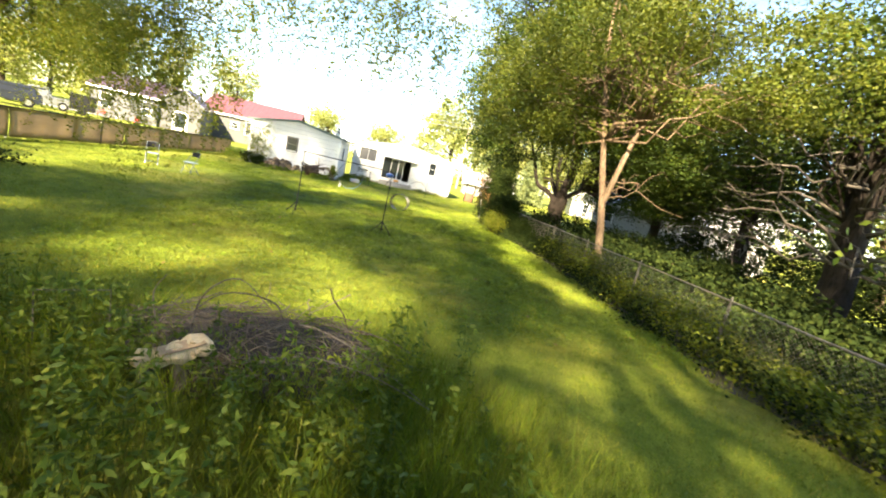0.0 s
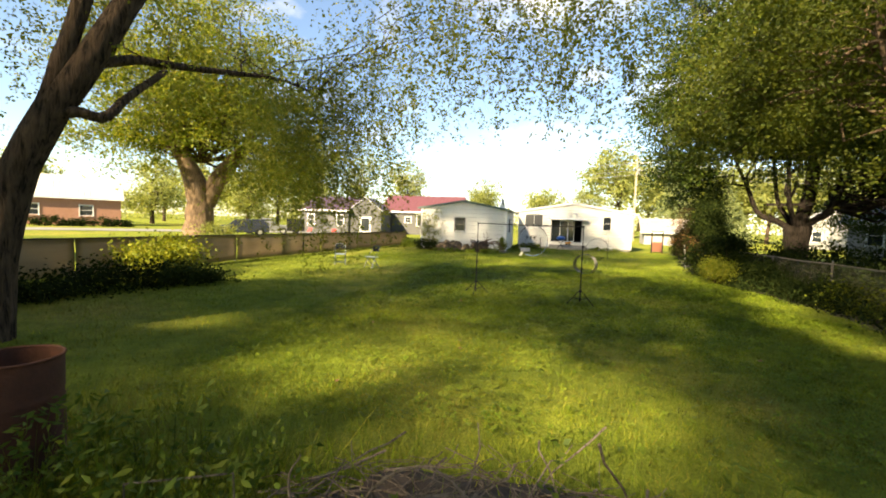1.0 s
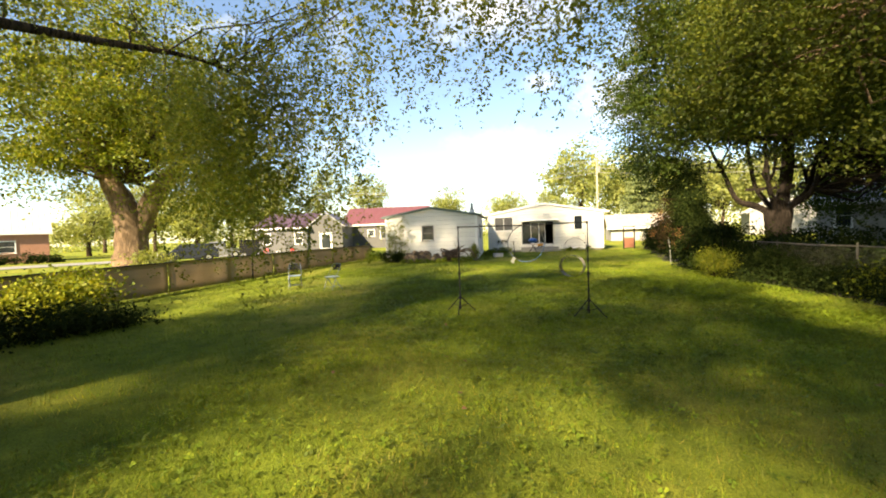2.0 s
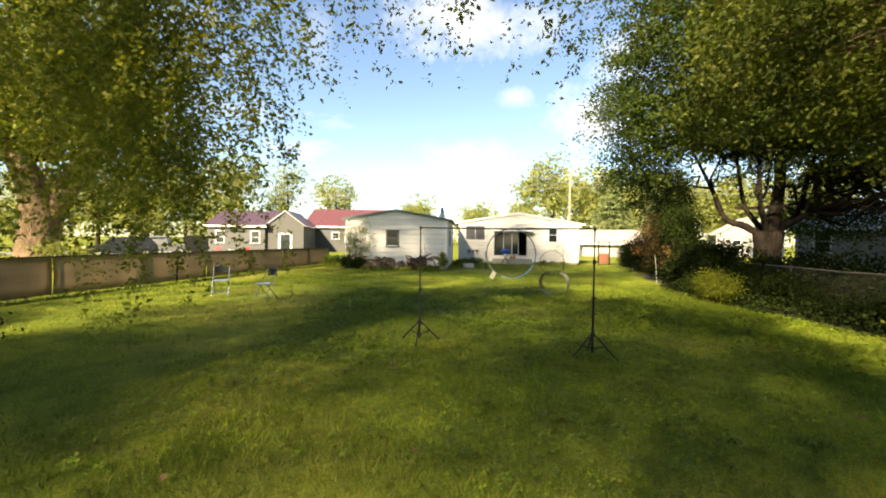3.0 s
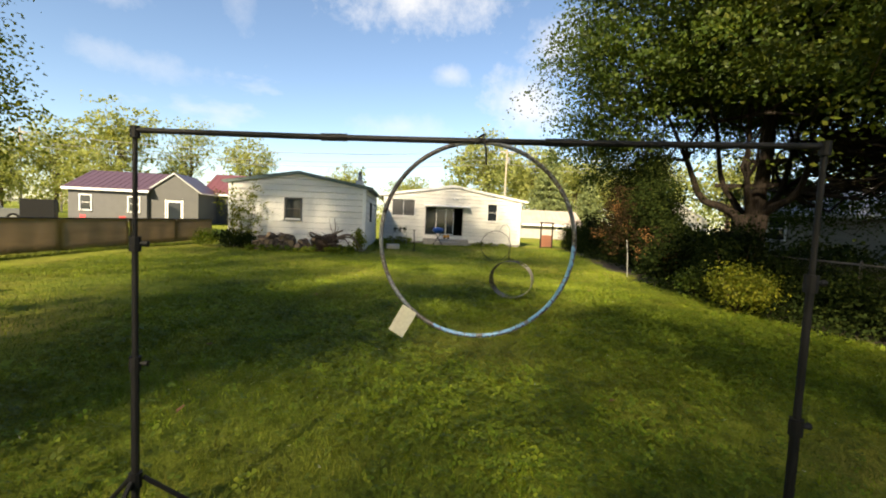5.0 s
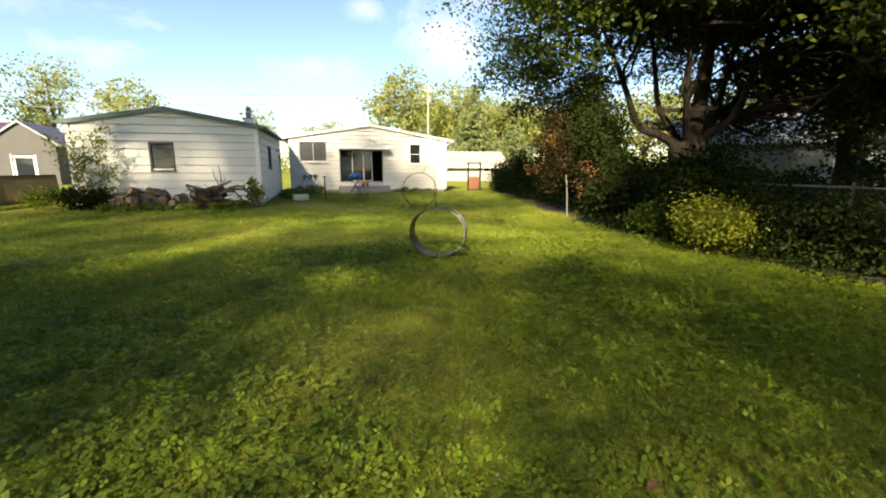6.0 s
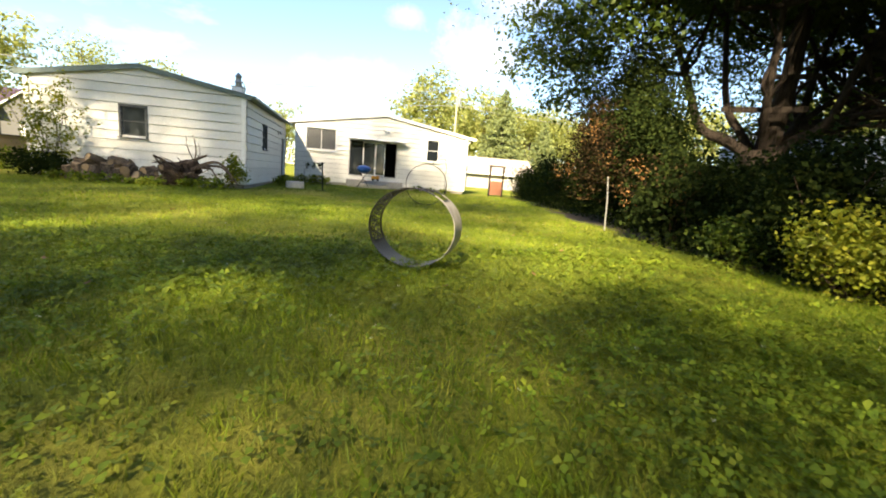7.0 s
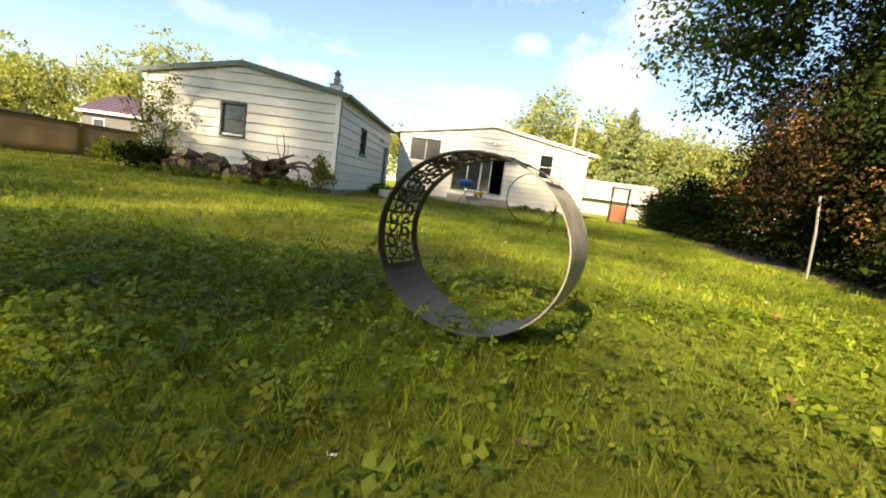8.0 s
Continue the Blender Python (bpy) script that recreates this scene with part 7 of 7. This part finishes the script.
# ---- vehicles ----
def vehicle(name, at, turn, L, W, H, paint, label, pickup):
    t = thing(name, at, label, "vehicle", turn=turn)
    w = W / 2
    prof = [(0, 0.35), (0, 0.75), (0.06, 0.95), (0.30, 1.0), (0.40, H - 0.06), (0.62, H - 0.04), (0.66, 1.0), (1.0, 0.98), (1.0, 0.35)] if pickup else \
           [(0, 0.35), (0, 0.7), (0.05, 0.9), (0.22, 0.98), (0.36, H - 0.05), (0.88, H - 0.02), (0.99, 1.0), (1.0, 0.35)]
    bm = bmesh.new()
    sides = []
    for s in (-1, 1):
        sides.append([bm.verts.new((x * L - L / 2, s * (w - (0.13 if z > 1.1 else 0.0)), z)) for x, z in prof])
    n = len(prof)
    for i in range(n):
        bm.faces.new((sides[0][i], sides[0][(i + 1) % n], sides[1][(i + 1) % n], sides[1][i]))
    bm.faces.new(sides[0][::-1])
    bm.faces.new(sides[1])
    bmesh.ops.recalc_face_normals(bm, faces=bm.faces)
    bmesh.ops.bevel(bm, geom=bm.edges[:], offset=0.04, segments=2, affect="EDGES")
    part("body", bm, paint, t, smooth=False)
    x0, x1 = (0.41, 0.60) if pickup else (0.38, 0.85)
    for s in (-1, 1):
        part("side_window", boxed(x0 * L - L / 2, x1 * L - L / 2, s * (w - 0.1) - 0.02, s * (w - 0.1) + 0.02, 1.12, H - 0.18, bevel=0.01), M_GLASS, t)
        for x in (0.18, 0.82):
            wh = part("wheel", bar((x * L - L / 2, s * (w - 0.2), 0.36), (x * L - L / 2, s * (w + 0.01), 0.36), 0.36, 18), M_BLACK, t)
            part("rim", bar((x * L - L / 2, s * (w + 0.012), 0.36), (x * L - L / 2, s * (w + 0.03), 0.36), 0.2, 14), M_ALU, wh)
        part("headlight", boxed(-L / 2 - 0.01, -L / 2 + 0.05, s * (w - 0.3) - 0.14, s * (w - 0.3) + 0.14, 0.72, 0.86, bevel=0.01), M_WHITE, t)
    part("windscreen", bar((0.335 * L - L / 2, -w + 0.3, 1.25), (0.335 * L - L / 2, w - 0.3, 1.25), 0.16, 6), M_GLASS, t)
    part("bumper", boxed(-L / 2 - 0.08, -L / 2 + 0.02, -w + 0.1, w - 0.1, 0.42, 0.6, bevel=0.02), M_ALU, t)


M_SILVER = surface("silver_car_paint", (0.30, 0.31, 0.33), None, 2, 60, 0.3, 0.6, 0.01, 0.2, 0.02)
M_NAVY = surface("dark_car_paint", (0.03, 0.035, 0.05), None, 2, 60, 0.25, 0.2, 0.01, 0.2, 0.02)
vehicle("pickup_truck", (-30.6, 42.8, 0), 30, 5.3, 1.9, 1.75, M_SILVER, "silver pickup truck parked beyond the fence", True)
vehicle("parked_car", (-29.0, 36.8, 0), 40, 4.5, 1.8, 1.6, M_NAVY, "dark parked car seen past the stout tree", False)
trl = thing("box_trailer", (-27.6, 43.6, 0), "small black box trailer behind the pickup", "trailer", turn=30)
part("box", boxed(-0.9, 0.9, -0.8, 0.8, 0.45, 1.75, bevel=0.03), M_BLACK, trl)
for s in (-1, 1):
    part("wheel", bar((0, s * 0.82, 0.32), (0, s * 1.0, 0.32), 0.32, 16), M_BLACK, trl)
part("frame", boxed(-1.6, 0.9, -0.06, 0.06, 0.36, 0.44), M_GALV, trl)
for i, (x, y) in enumerate(((-31.0, 52.4), (-27.4, 52.2), (-29.0, 51.8))):
    m = surface("red_plastic", (0.5, 0.05, 0.05), None, 5, 50, 0.5) if i < 2 else M_WHITE
    c = thing("garden_chair", (x, y, 0), "red plastic garden chair outside the grey house" if i < 2 else "white low garden table outside the grey house", "chair" if i < 2 else "table", turn=20 * i)
    c.scale = (0.72, 0.72, 0.72)
    part("seat", boxed(-0.35, 0.35, -0.3, 0.3, 0.36, 0.42, bevel=0.02), m, c)
    for sx in (-0.3, 0.3):
        for sy in (-0.25, 0.25):
            part("leg", boxed(sx - 0.03, sx + 0.03, sy - 0.03, sy + 0.03, 0, 0.358), m, c)
    if i < 2:
        part("backrest", boxed(-0.35, 0.35, 0.302, 0.36, 0.36, 0.8, bevel=0.02), m, c)


# ---- barrel, brush pile and rough growth ----
M_RUST = surface("rusted_steel", (0.12, 0.042, 0.02), (0.045, 0.019, 0.012), 3.5, 45, 0.85, 0.2, 0.25, 0.8)


def build_barrel():
    t = thing("burn_barrel", (-5.26, 3.5, 0), "rusty open-topped steel drum standing in the weeds", "barrel", turn=20)
    R, H, N = 0.27, 0.86, 30
    prof = []
    for i in range(41):
        z = H * i / 40
        r = R
        for zr in (H * 0.34, H * 0.67):
            r += 0.012 * math.exp(-((z - zr) / 0.014) ** 2)
        prof.append((r, z))
    prof += [(R + 0.008, H), (R + 0.008, H + 0.012), (R - 0.006, H + 0.012), (R - 0.006, 0.012), (0.02, 0.012)]
    bm = bmesh.new()
    tube(bm, [(0, 0, z) for _, z in prof[:41]], [r for r, _ in prof[:41]], N, cap=False)
    tube(bm, [(0, 0, H - 0.01), (0, 0, 0.02)], [R - 0.006, R - 0.006], N, cap=False)
    part("shell", bm, M_RUST, t, smooth=True)
    part("bottom", tube(bmesh.new(), [(0, 0, 0.0), (0, 0, 0.015)], R - 0.008, N), M_RUST, t)
    part("rim", tube(bmesh.new(), [((R + 0.0) * math.cos(a * math.pi / 15), (R + 0.0) * math.sin(a * math.pi / 15), H) for a in range(30)], 0.011, 8, closed=True), M_RUST, t)


build_barrel()


M_STICK = bark("dry_stick_bark", (0.20, 0.165, 0.135), (0.07, 0.052, 0.04), 9, 0.4)


def build_brush():
    rng = np.random.default_rng(400)
    t = thing("brush_pile", (-1.95, 3.45, 0), "low heap of dry grey sticks and twigs", "brush pile")
    bm = bmesh.new()
    mound = bmesh.new()
    bmesh.ops.create_icosphere(mound, subdivisions=4, radius=1.0)
    for v in mound.verts:
        k = 1 + 0.22 * noise.noise(v.co * 3.0) + 0.1 * noise.noise(v.co * 9.0)
        v.co = Vector((v.co.x * 1.25 * k, v.co.y * 0.85 * k, max(-0.05, v.co.z * 0.20 * k)))
    part("litter", mound, surface("dark_leaf_litter", (0.05, 0.034, 0.024), (0.02, 0.014, 0.01), 5, 60, 0.95, 0, 0.6), t, "dark rotting litter", smooth=True)
    for i in range(230):
        a, r = rng.random() * 6.28, rng.random() ** 0.6
        p = Vector((math.cos(a) * 1.35 * r, math.sin(a) * 0.95 * r, 0.05 + 0.22 * (1 - r * r) + 0.08 * rng.random()))
        d = rng.normal(size=3) * np.array([1, 0.7, 0.16])
        d = Vector((d / np.linalg.norm(d)).tolist())
        L = 0.25 + 0.7 * rng.random()
        if i < 48:
            sb = bmesh.new()
            limb(sb, rng, p - d * L * 0.8, p + d * L * 0.8, 0.0095, 0.004, 0.04, 7, 5, 0.02)
            part("stick", sb, M_STICK, t)
        else:
            limb(bm, rng, p - d * L / 2, p + d * L / 2, 0.0042, 0.002, 0.04, 5, 4, 0.03)
    for pts in ([(-0.6, -0.4, 0.2), (-0.5, -0.5, 0.7), (-0.2, -0.6, 0.95), (0.1, -0.65, 0.75)], [(-0.2, -0.5, 0.25), (0.3, -0.6, 0.62), (0.9, -0.7, 0.5), (1.6, -0.8, 0.12)], [(0.0, -0.6, 0.2), (0.5, -0.75, 0.4), (1.1, -0.85, 0.34), (1.7, -0.9, 0.1)],
                [(-0.9, -0.3, 0.2), (-0.95, -0.35, 0.6), (-0.8, -0.5, 0.85)], [(0.2, -0.2, 0.3), (0.1, -0.4, 0.7), (-0.3, -0.6, 0.8), (-0.6, -0.7, 0.5)]):
        part("stick", tube(bmesh.new(), curve_pts(pts, 14), [0.009 - 0.0004 * k for k in range(14)], 6), M_TWIG, t)
    stuff(part("twigwork", bm, M_STICK, t))
    g = thing("rotten_log", (-2.52, 2.7, 0.16), "broken pale rotten log with peeling bark on the brush", "log", turn=38)
    bm = bmesh.new()
    n = 12
    rr = random.Random(9)
    tube(bm, [(-0.26 + 0.52 * i / (n - 1), 0.02 * math.sin(i), 0.10 + 0.06 * i / n + 0.015 * math.sin(i * 1.7)) for i in range(n)], [0.045, 0.065, 0.07, 0.075, 0.07, 0.08, 0.085, 0.08, 0.09, 0.08, 0.07, 0.03], 12, knobble=0.35, rng=rr)
    part("heartwood", bm, surface("pale_rotten_wood", (0.62, 0.49, 0.31), (0.27, 0.18, 0.11), 9, 50, 0.9, 0, 0.6, 0.8, 0.0, (0.4, 1, 1)), g, smooth=False)
    part("stub", tube(bmesh.new(), [(0.0, 0, 0.1), (0.03, -0.06, -0.02), (0.05, -0.1, -0.18)], [0.05, 0.045, 0.03], 9, knobble=0.2, rng=rr), M_TWIG, g)
    part("stub", tube(bmesh.new(), [(-0.18, 0, 0.1), (-0.2, -0.05, 0.0), (-0.2, -0.08, -0.1)], [0.04, 0.035, 0.02], 9, knobble=0.2, rng=rr), M_TWIG, g)
    g.scale = (1.15, 1.15, 1.15)
    g.location.z = 0.13
    part("bark_flake", boxed(-0.12, 0.2, -0.05, 0.05, 0.185, 0.2, bevel=0.005), M_CUT, g, "orange-tan torn wood face").rotation_euler = (0.2, -0.1, 0.1)


build_brush()
bent = part("bent_wire", tube(bmesh.new(), [(-3.75, 3.0, 0.0), (-3.78, 3.02, 0.5), (-3.3, 3.22, 0.52), (-3.28, 3.22, 0.0)], 0.006, 6), M_TWIG)
tagged(bent, "thin bent wire hoop standing in the weeds", "wire")


# ---- grass, clover and weeds ----
def patch_field(x, y, k=0.0):
    """Slow change over the lawn, 0 to 1."""
    return 0.5 + 0.25 * np.sin(x * 1.1 + 1.7 * np.sin(y * 0.43 + k) + k) + 0.25 * np.sin(y * 0.83 + 1.3 * np.sin(x * 0.6 - k) + 2.1 * k)


def blades(rng, x, y, h, w, lean=0.5):
    n = len(x)
    a = rng.random(n) * 2 * math.pi
    b = rng.random(n) * 2 * math.pi
    v = np.empty((n, 3, 3), dtype=np.float32)
    z = 0.03 * np.sin(x * 0.9 + 0.7 * np.sin(y * 0.5)) * np.cos(y * 0.7) - 0.035
    wx, wy = np.cos(a) * w / 2, np.sin(a) * w / 2
    v[:, 0] = np.stack([x - wx, y - wy, z], -1)
    v[:, 1] = np.stack([x + wx, y + wy, z], -1)
    l = lean * h * (0.3 + rng.random(n))
    v[:, 2] = np.stack([x + np.cos(b) * l, y + np.sin(b) * l, z + h], -1)
    return v.reshape(-1, 3), np.arange(n * 3).reshape(n, 3)


def build_grass():
    rng = np.random.default_rng(500)
    lawn = {"near": [], "far": []}
    for x0, x1, y0, y1, dens, hm, wm in ((-6.5, 5.2, 10.0, 20.5, 1800, 0.062, 0.0062), (-6.5, 5.2, 3.5, 10.0, 1050, 0.06, 0.0085), (-13, -6.5, 3, 22, 260, 0.07, 0.012), (-11.5, 6.0, 20.5, 29.5, 430, 0.065, 0.012), (-3.6, 9.0, 29.5, 39, 170, 0.07, 0.016), (-1.5, 5.5, -2.0, 3.5, 900, 0.07, 0.009)):
        n = int((x1 - x0) * (y1 - y0) * dens)
        x, y = x0 + (x1 - x0) * rng.random(n), y0 + (y1 - y0) * rng.random(n)
        keep = rng.random(n) < 0.35 + 0.75 * patch_field(x, y)
        x, y = x[keep], y[keep]
        h = hm * (0.5 + 0.9 * rng.random(len(x))) * (0.7 + 0.6 * patch_field(x * 2.3, y * 2.3, 2.0))
        row = np.stack([x, y, h, wm * (0.7 + 0.6 * rng.random(len(x)))])
        worn = rng.random(len(x)) < np.clip((11.0 - y) / 3.0, 0, 1) * (0.25 + 0.75 * patch_field(x * 1.2, y * 1.2, 1.0))
        lawn["near"].append(row[:, worn])
        lawn["far"].append(row[:, ~worn])
    for which, mat, words in (("far", L_GRASS, "short uneven green lawn grass"), ("near", L_DRYGRASS, "yellowed dry lawn grass")):
        x, y, h, w = np.concatenate(lawn[which], axis=1)
        v, f = blades(rng, x, y, h, w, 0.7)
        tagged(part_np("grass", v, f, mat), words, "grass", kind="stuff")
    # taller tufts here and there
    n = 1100
    cx, cy = -6 + 11 * rng.random(n), 4 + 22 * rng.random(n) ** 1.1
    k = np.repeat(np.arange(n), 22)
    x, y = cx[k] + rng.normal(size=len(k)) * 0.05, cy[k] + rng.normal(size=len(k)) * 0.05
    v, f = blades(rng, x, y, 0.05 + 0.07 * rng.random(len(k)), np.full(len(k), 0.006), 0.6)
    tagged(part_np("grass_tufts", v, f, L_GRASS), "taller tufts of lighter grass in the lawn", "grass", kind="stuff")


def build_clover():
    rng = np.random.default_rng(501)
    X, Y = [], []
    for x0, x1, y0, y1, dens in ((-6.0, 5.0, 11.5, 21.0, 820), (-6, 5.0, 5, 11.5, 300), (-8, 5.5, 21.0, 27, 80)):
        n = int((x1 - x0) * (y1 - y0) * dens)
        x, y = x0 + (x1 - x0) * rng.random(n), y0 + (y1 - y0) * rng.random(n)
        keep = rng.random(n) < 0.15 + 1.0 * patch_field(x * 1.4, y * 1.4, 4.0) ** 1.4
        X.append(x[keep])
        Y.append(y[keep])
    x, y = np.concatenate(X), np.concatenate(Y)
    n = len(x)
    z = 0.03 * np.sin(x * 0.9 + 0.7 * np.sin(y * 0.5)) * np.cos(y * 0.7) - 0.03 + 0.02 + 0.06 * rng.random(n)
    s = 0.013 + 0.026 * rng.random(n) ** 1.7
    a0 = rng.random(n) * 2 * math.pi
    tilt = rng.normal(size=(n, 2)) * 0.35
    v = np.empty((n, 3, 4, 3), dtype=np.float32)
    for k in range(3):
        a = a0 + k * 2 * math.pi / 3
        for j, (r, da) in enumerate(((0.05, 0), (0.8, 0.62), (1.1, 0), (0.8, -0.62))):
            px, py = s * r * np.cos(a + da), s * r * np.sin(a + da)
            v[:, k, j] = np.stack([x + px, y + py, z + px * tilt[:, 0] + py * tilt[:, 1] + (0.2 * s if j in (1, 3) else 0)], -1)
    f = np.arange(n * 12).reshape(n * 3, 4)
    tagged(part_np("clover", v.reshape(-1, 3), f, L_CLOVER), "clover and small broad-leaved weeds in the lawn", "clover", kind="stuff")
    # pale clover heads
    m = 160
    px, py = -5.5 + 10 * rng.random(m), 11 + 14 * rng.random(m)
    pts = np.stack([px, py, 0.06 + 0.04 * rng.random(m)], -1)
    k = np.repeat(np.arange(m), 6)
    fl = pts[k] + rng.normal(size=(len(k), 3)) * 0.004
    ob = leaves("clover_flowers", rng, fl, 0.007, surface("clover_white", (0.6, 0.58, 0.5), None, 5, 60, 0.8), droop=-0.2, aspect=0.4)
    tagged(ob, "tiny white clover flower heads in the lawn", "flowers", kind="stuff")


def build_weeds():
    rng = np.random.default_rng(502)
    # tall grass and broad weeds round the brush pile
    n = 26000
    x, y = -6.6 + 8.0 * rng.random(n), -0.6 + 5.0 * rng.random(n)
    d = ((x + 1.95) / 1.25) ** 2 + ((y - 3.45) / 0.8) ** 2
    edge = np.clip(1.25 - np.maximum(y - 3.0, 0) * 0.8 - np.maximum(x + 0.3, 0) * 0.7, 0, 1)
    keep = (rng.random(n) < np.where(d < 1, np.where(y < 3.3, 0.5, 0.16), 1.0) * edge) & (((x + 5.26) ** 2 + (y - 3.5) ** 2) > 0.12)
    x, y = x[keep], y[keep]
    v, f = blades(rng, x, y, 0.18 + 0.38 * rng.random(len(x)) ** 1.5, 0.005 + 0.009 * rng.random(len(x)), 0.6)
    tagged(part_np("tall_grass", v, f, L_GRASS), "long uncut grass round the brush pile", "grass", kind="stuff")
    bm = bmesh.new()
    pts, small = [], []
    for i in range(900):
        x, y = -6.4 + 6.6 * rng.random(), -0.5 + 4.4 * rng.random()
        if ((x + 1.95) / 1.2) ** 2 + ((y - 3.45) / 0.75) ** 2 < 1 and rng.random() < 0.85:
            continue
        if y > 3.4 and x > -3.4 and rng.random() < 0.7 or x > -0.6 and rng.random() < 0.6 or (x + 5.26) ** 2 + (y - 3.5) ** 2 < 0.15:
            continue
        h = 0.25 + 0.5 * rng.random() ** 1.4
        top = (x + rng.normal() * 0.08, y + rng.normal() * 0.08, h)
        line = limb(bm, rng, (x, y, -0.05), top, 0.005, 0.002, 0.0, 7, 4, 0.02)
        for p in line[1:]:
            k = 6
            q = np.array(p) + rng.normal(size=(k, 3)) * 0.02
            (pts if i % 3 else small).append(q)
    tagged(part("weed_stalks", bm, L_OLIVE), "thin green weed stalks", "weeds", kind="stuff")
    ob = leaves("weed_leaves", rng, np.concatenate(pts), 0.08, L_WEED, droop=0.05, aspect=0.17)
    tagged(ob, "long-leaved green weeds round the brush pile", "weeds", kind="stuff")
    ob = leaves("nettle_leaves", rng, np.concatenate(small), 0.05, L_WEED, droop=0.1, aspect=0.3)
    tagged(ob, "lighter broad-leaved weeds round the barrel", "weeds", kind="stuff")


build_grass()
build_clover()
build_weeds()


def ground_z(x, y):
    return 0.03 * np.sin(x * 0.9 + 0.7 * np.sin(y * 0.5)) * np.cos(y * 0.7) - 0.03


def build_edges():
    """The bare bed under the hedge, grass along the cloth fence, and a few dead leaves."""
    n, w = 130, 9
    y = np.linspace(-3, 41, n)
    mid = np.interp(y, [-3, 4, 9, 13, 18, 22, 27, 32, 41], [5.2, 5.3, 5.6, 5.9, 5.9, 6.0, 7.0, 8.2, 10.2])
    half = 0.55 + 0.18 * np.sin(y * 1.7) + 0.12 * np.sin(y * 4.3 + 1) + np.interp(y, [-3, 12, 17, 24, 30, 41], [0.0, 0.1, 0.45, 0.5, 0.5, 0.4])
    u = np.linspace(-1, 1, w)
    X = mid[:, None] + half[:, None] * u[None, :]
    Y = np.repeat(y[:, None], w, axis=1)
    Z = ground_z(X, Y) + 0.018 * (1 - np.abs(u)[None, :] ** 3) - 0.004
    i = (np.arange(n - 1)[:, None] * w + np.arange(w - 1)[None, :]).ravel()
    ob = part_np("soil_bed", np.stack([X, Y, Z], -1).reshape(-1, 3), np.stack([i, i + 1, i + w + 1, i + w], -1), surface("dark_leafy_soil", (0.05, 0.036, 0.024), (0.022, 0.017, 0.012), 4, 50, 0.95, 0, 0.6), smooth=True)
    tagged(ob, "bare dark soil strip beneath the hedge", "soil", kind="structure")
    rng = np.random.default_rng(510)
    k = 5200
    s = -9 + 27 * rng.random(k)
    x, y = -13.55 + 0.0995 * s + np.abs(rng.normal(size=k)) * 0.22, 18 + 0.995 * s
    v, f = blades(rng, x, y, 0.09 + 0.16 * rng.random(k), np.full(k, 0.012), 0.6)
    tagged(part_np("fence_grass", v, f, L_GRASS), "longer grass along the foot of the cloth fence", "grass", kind="stuff")
    m = surface("dry_brown_leaf", (0.19, 0.095, 0.042), (0.11, 0.055, 0.028), 10, 60, 0.8)
    bx = -5 + 9.5 * rng.random(46)
    by = 5 + 20 * rng.random(46)
    for q, (px, py) in enumerate(zip(bx, by)):
        bm = bmesh.new()
        vs = [bm.verts.new(c) for c in ((0, -0.04, 0), (0.026, -0.005, 0.012), (0.012, 0.03, 0.006), (0, 0.05, 0.014), (-0.014, 0.028, 0.008), (-0.026, -0.008, 0.01), (0, 0, 0.0))]
        for a in range(6):
            bm.faces.new((vs[a], vs[(a + 1) % 6], vs[6]))
        ob = part("fallen_leaf", bm, m)
        ob.matrix_basis = pose(px, py, float(ground_z(px, py)) + 0.045, 14 * rng.normal(), 14 * rng.normal(), 360 * rng.random())
        tagged(ob, "curled brown fallen leaf lying in the grass", "leaf", "fallen leaves")


build_edges()
gate_pole = thing("fence_pole", (-13.3, 20.85, 0), "black steel pole tied beside the cloth fence", "pole")
part("shaft", tube(bmesh.new(), [(0, 0, -0.05), (0.03, 0.0, 1.12)], 0.028, 8), M_BLACK, gate_pole)
for z in (0.3, 0.65, 1.0):
    part("tie", tube(bmesh.new(), [(0.04 * math.cos(k), 0.04 * math.sin(k), z + 0.01 * math.sin(2 * k)) for k in (0, 1, 2, 3, 4, 5)], 0.005, 5, closed=True), M_WHITE, gate_pole)
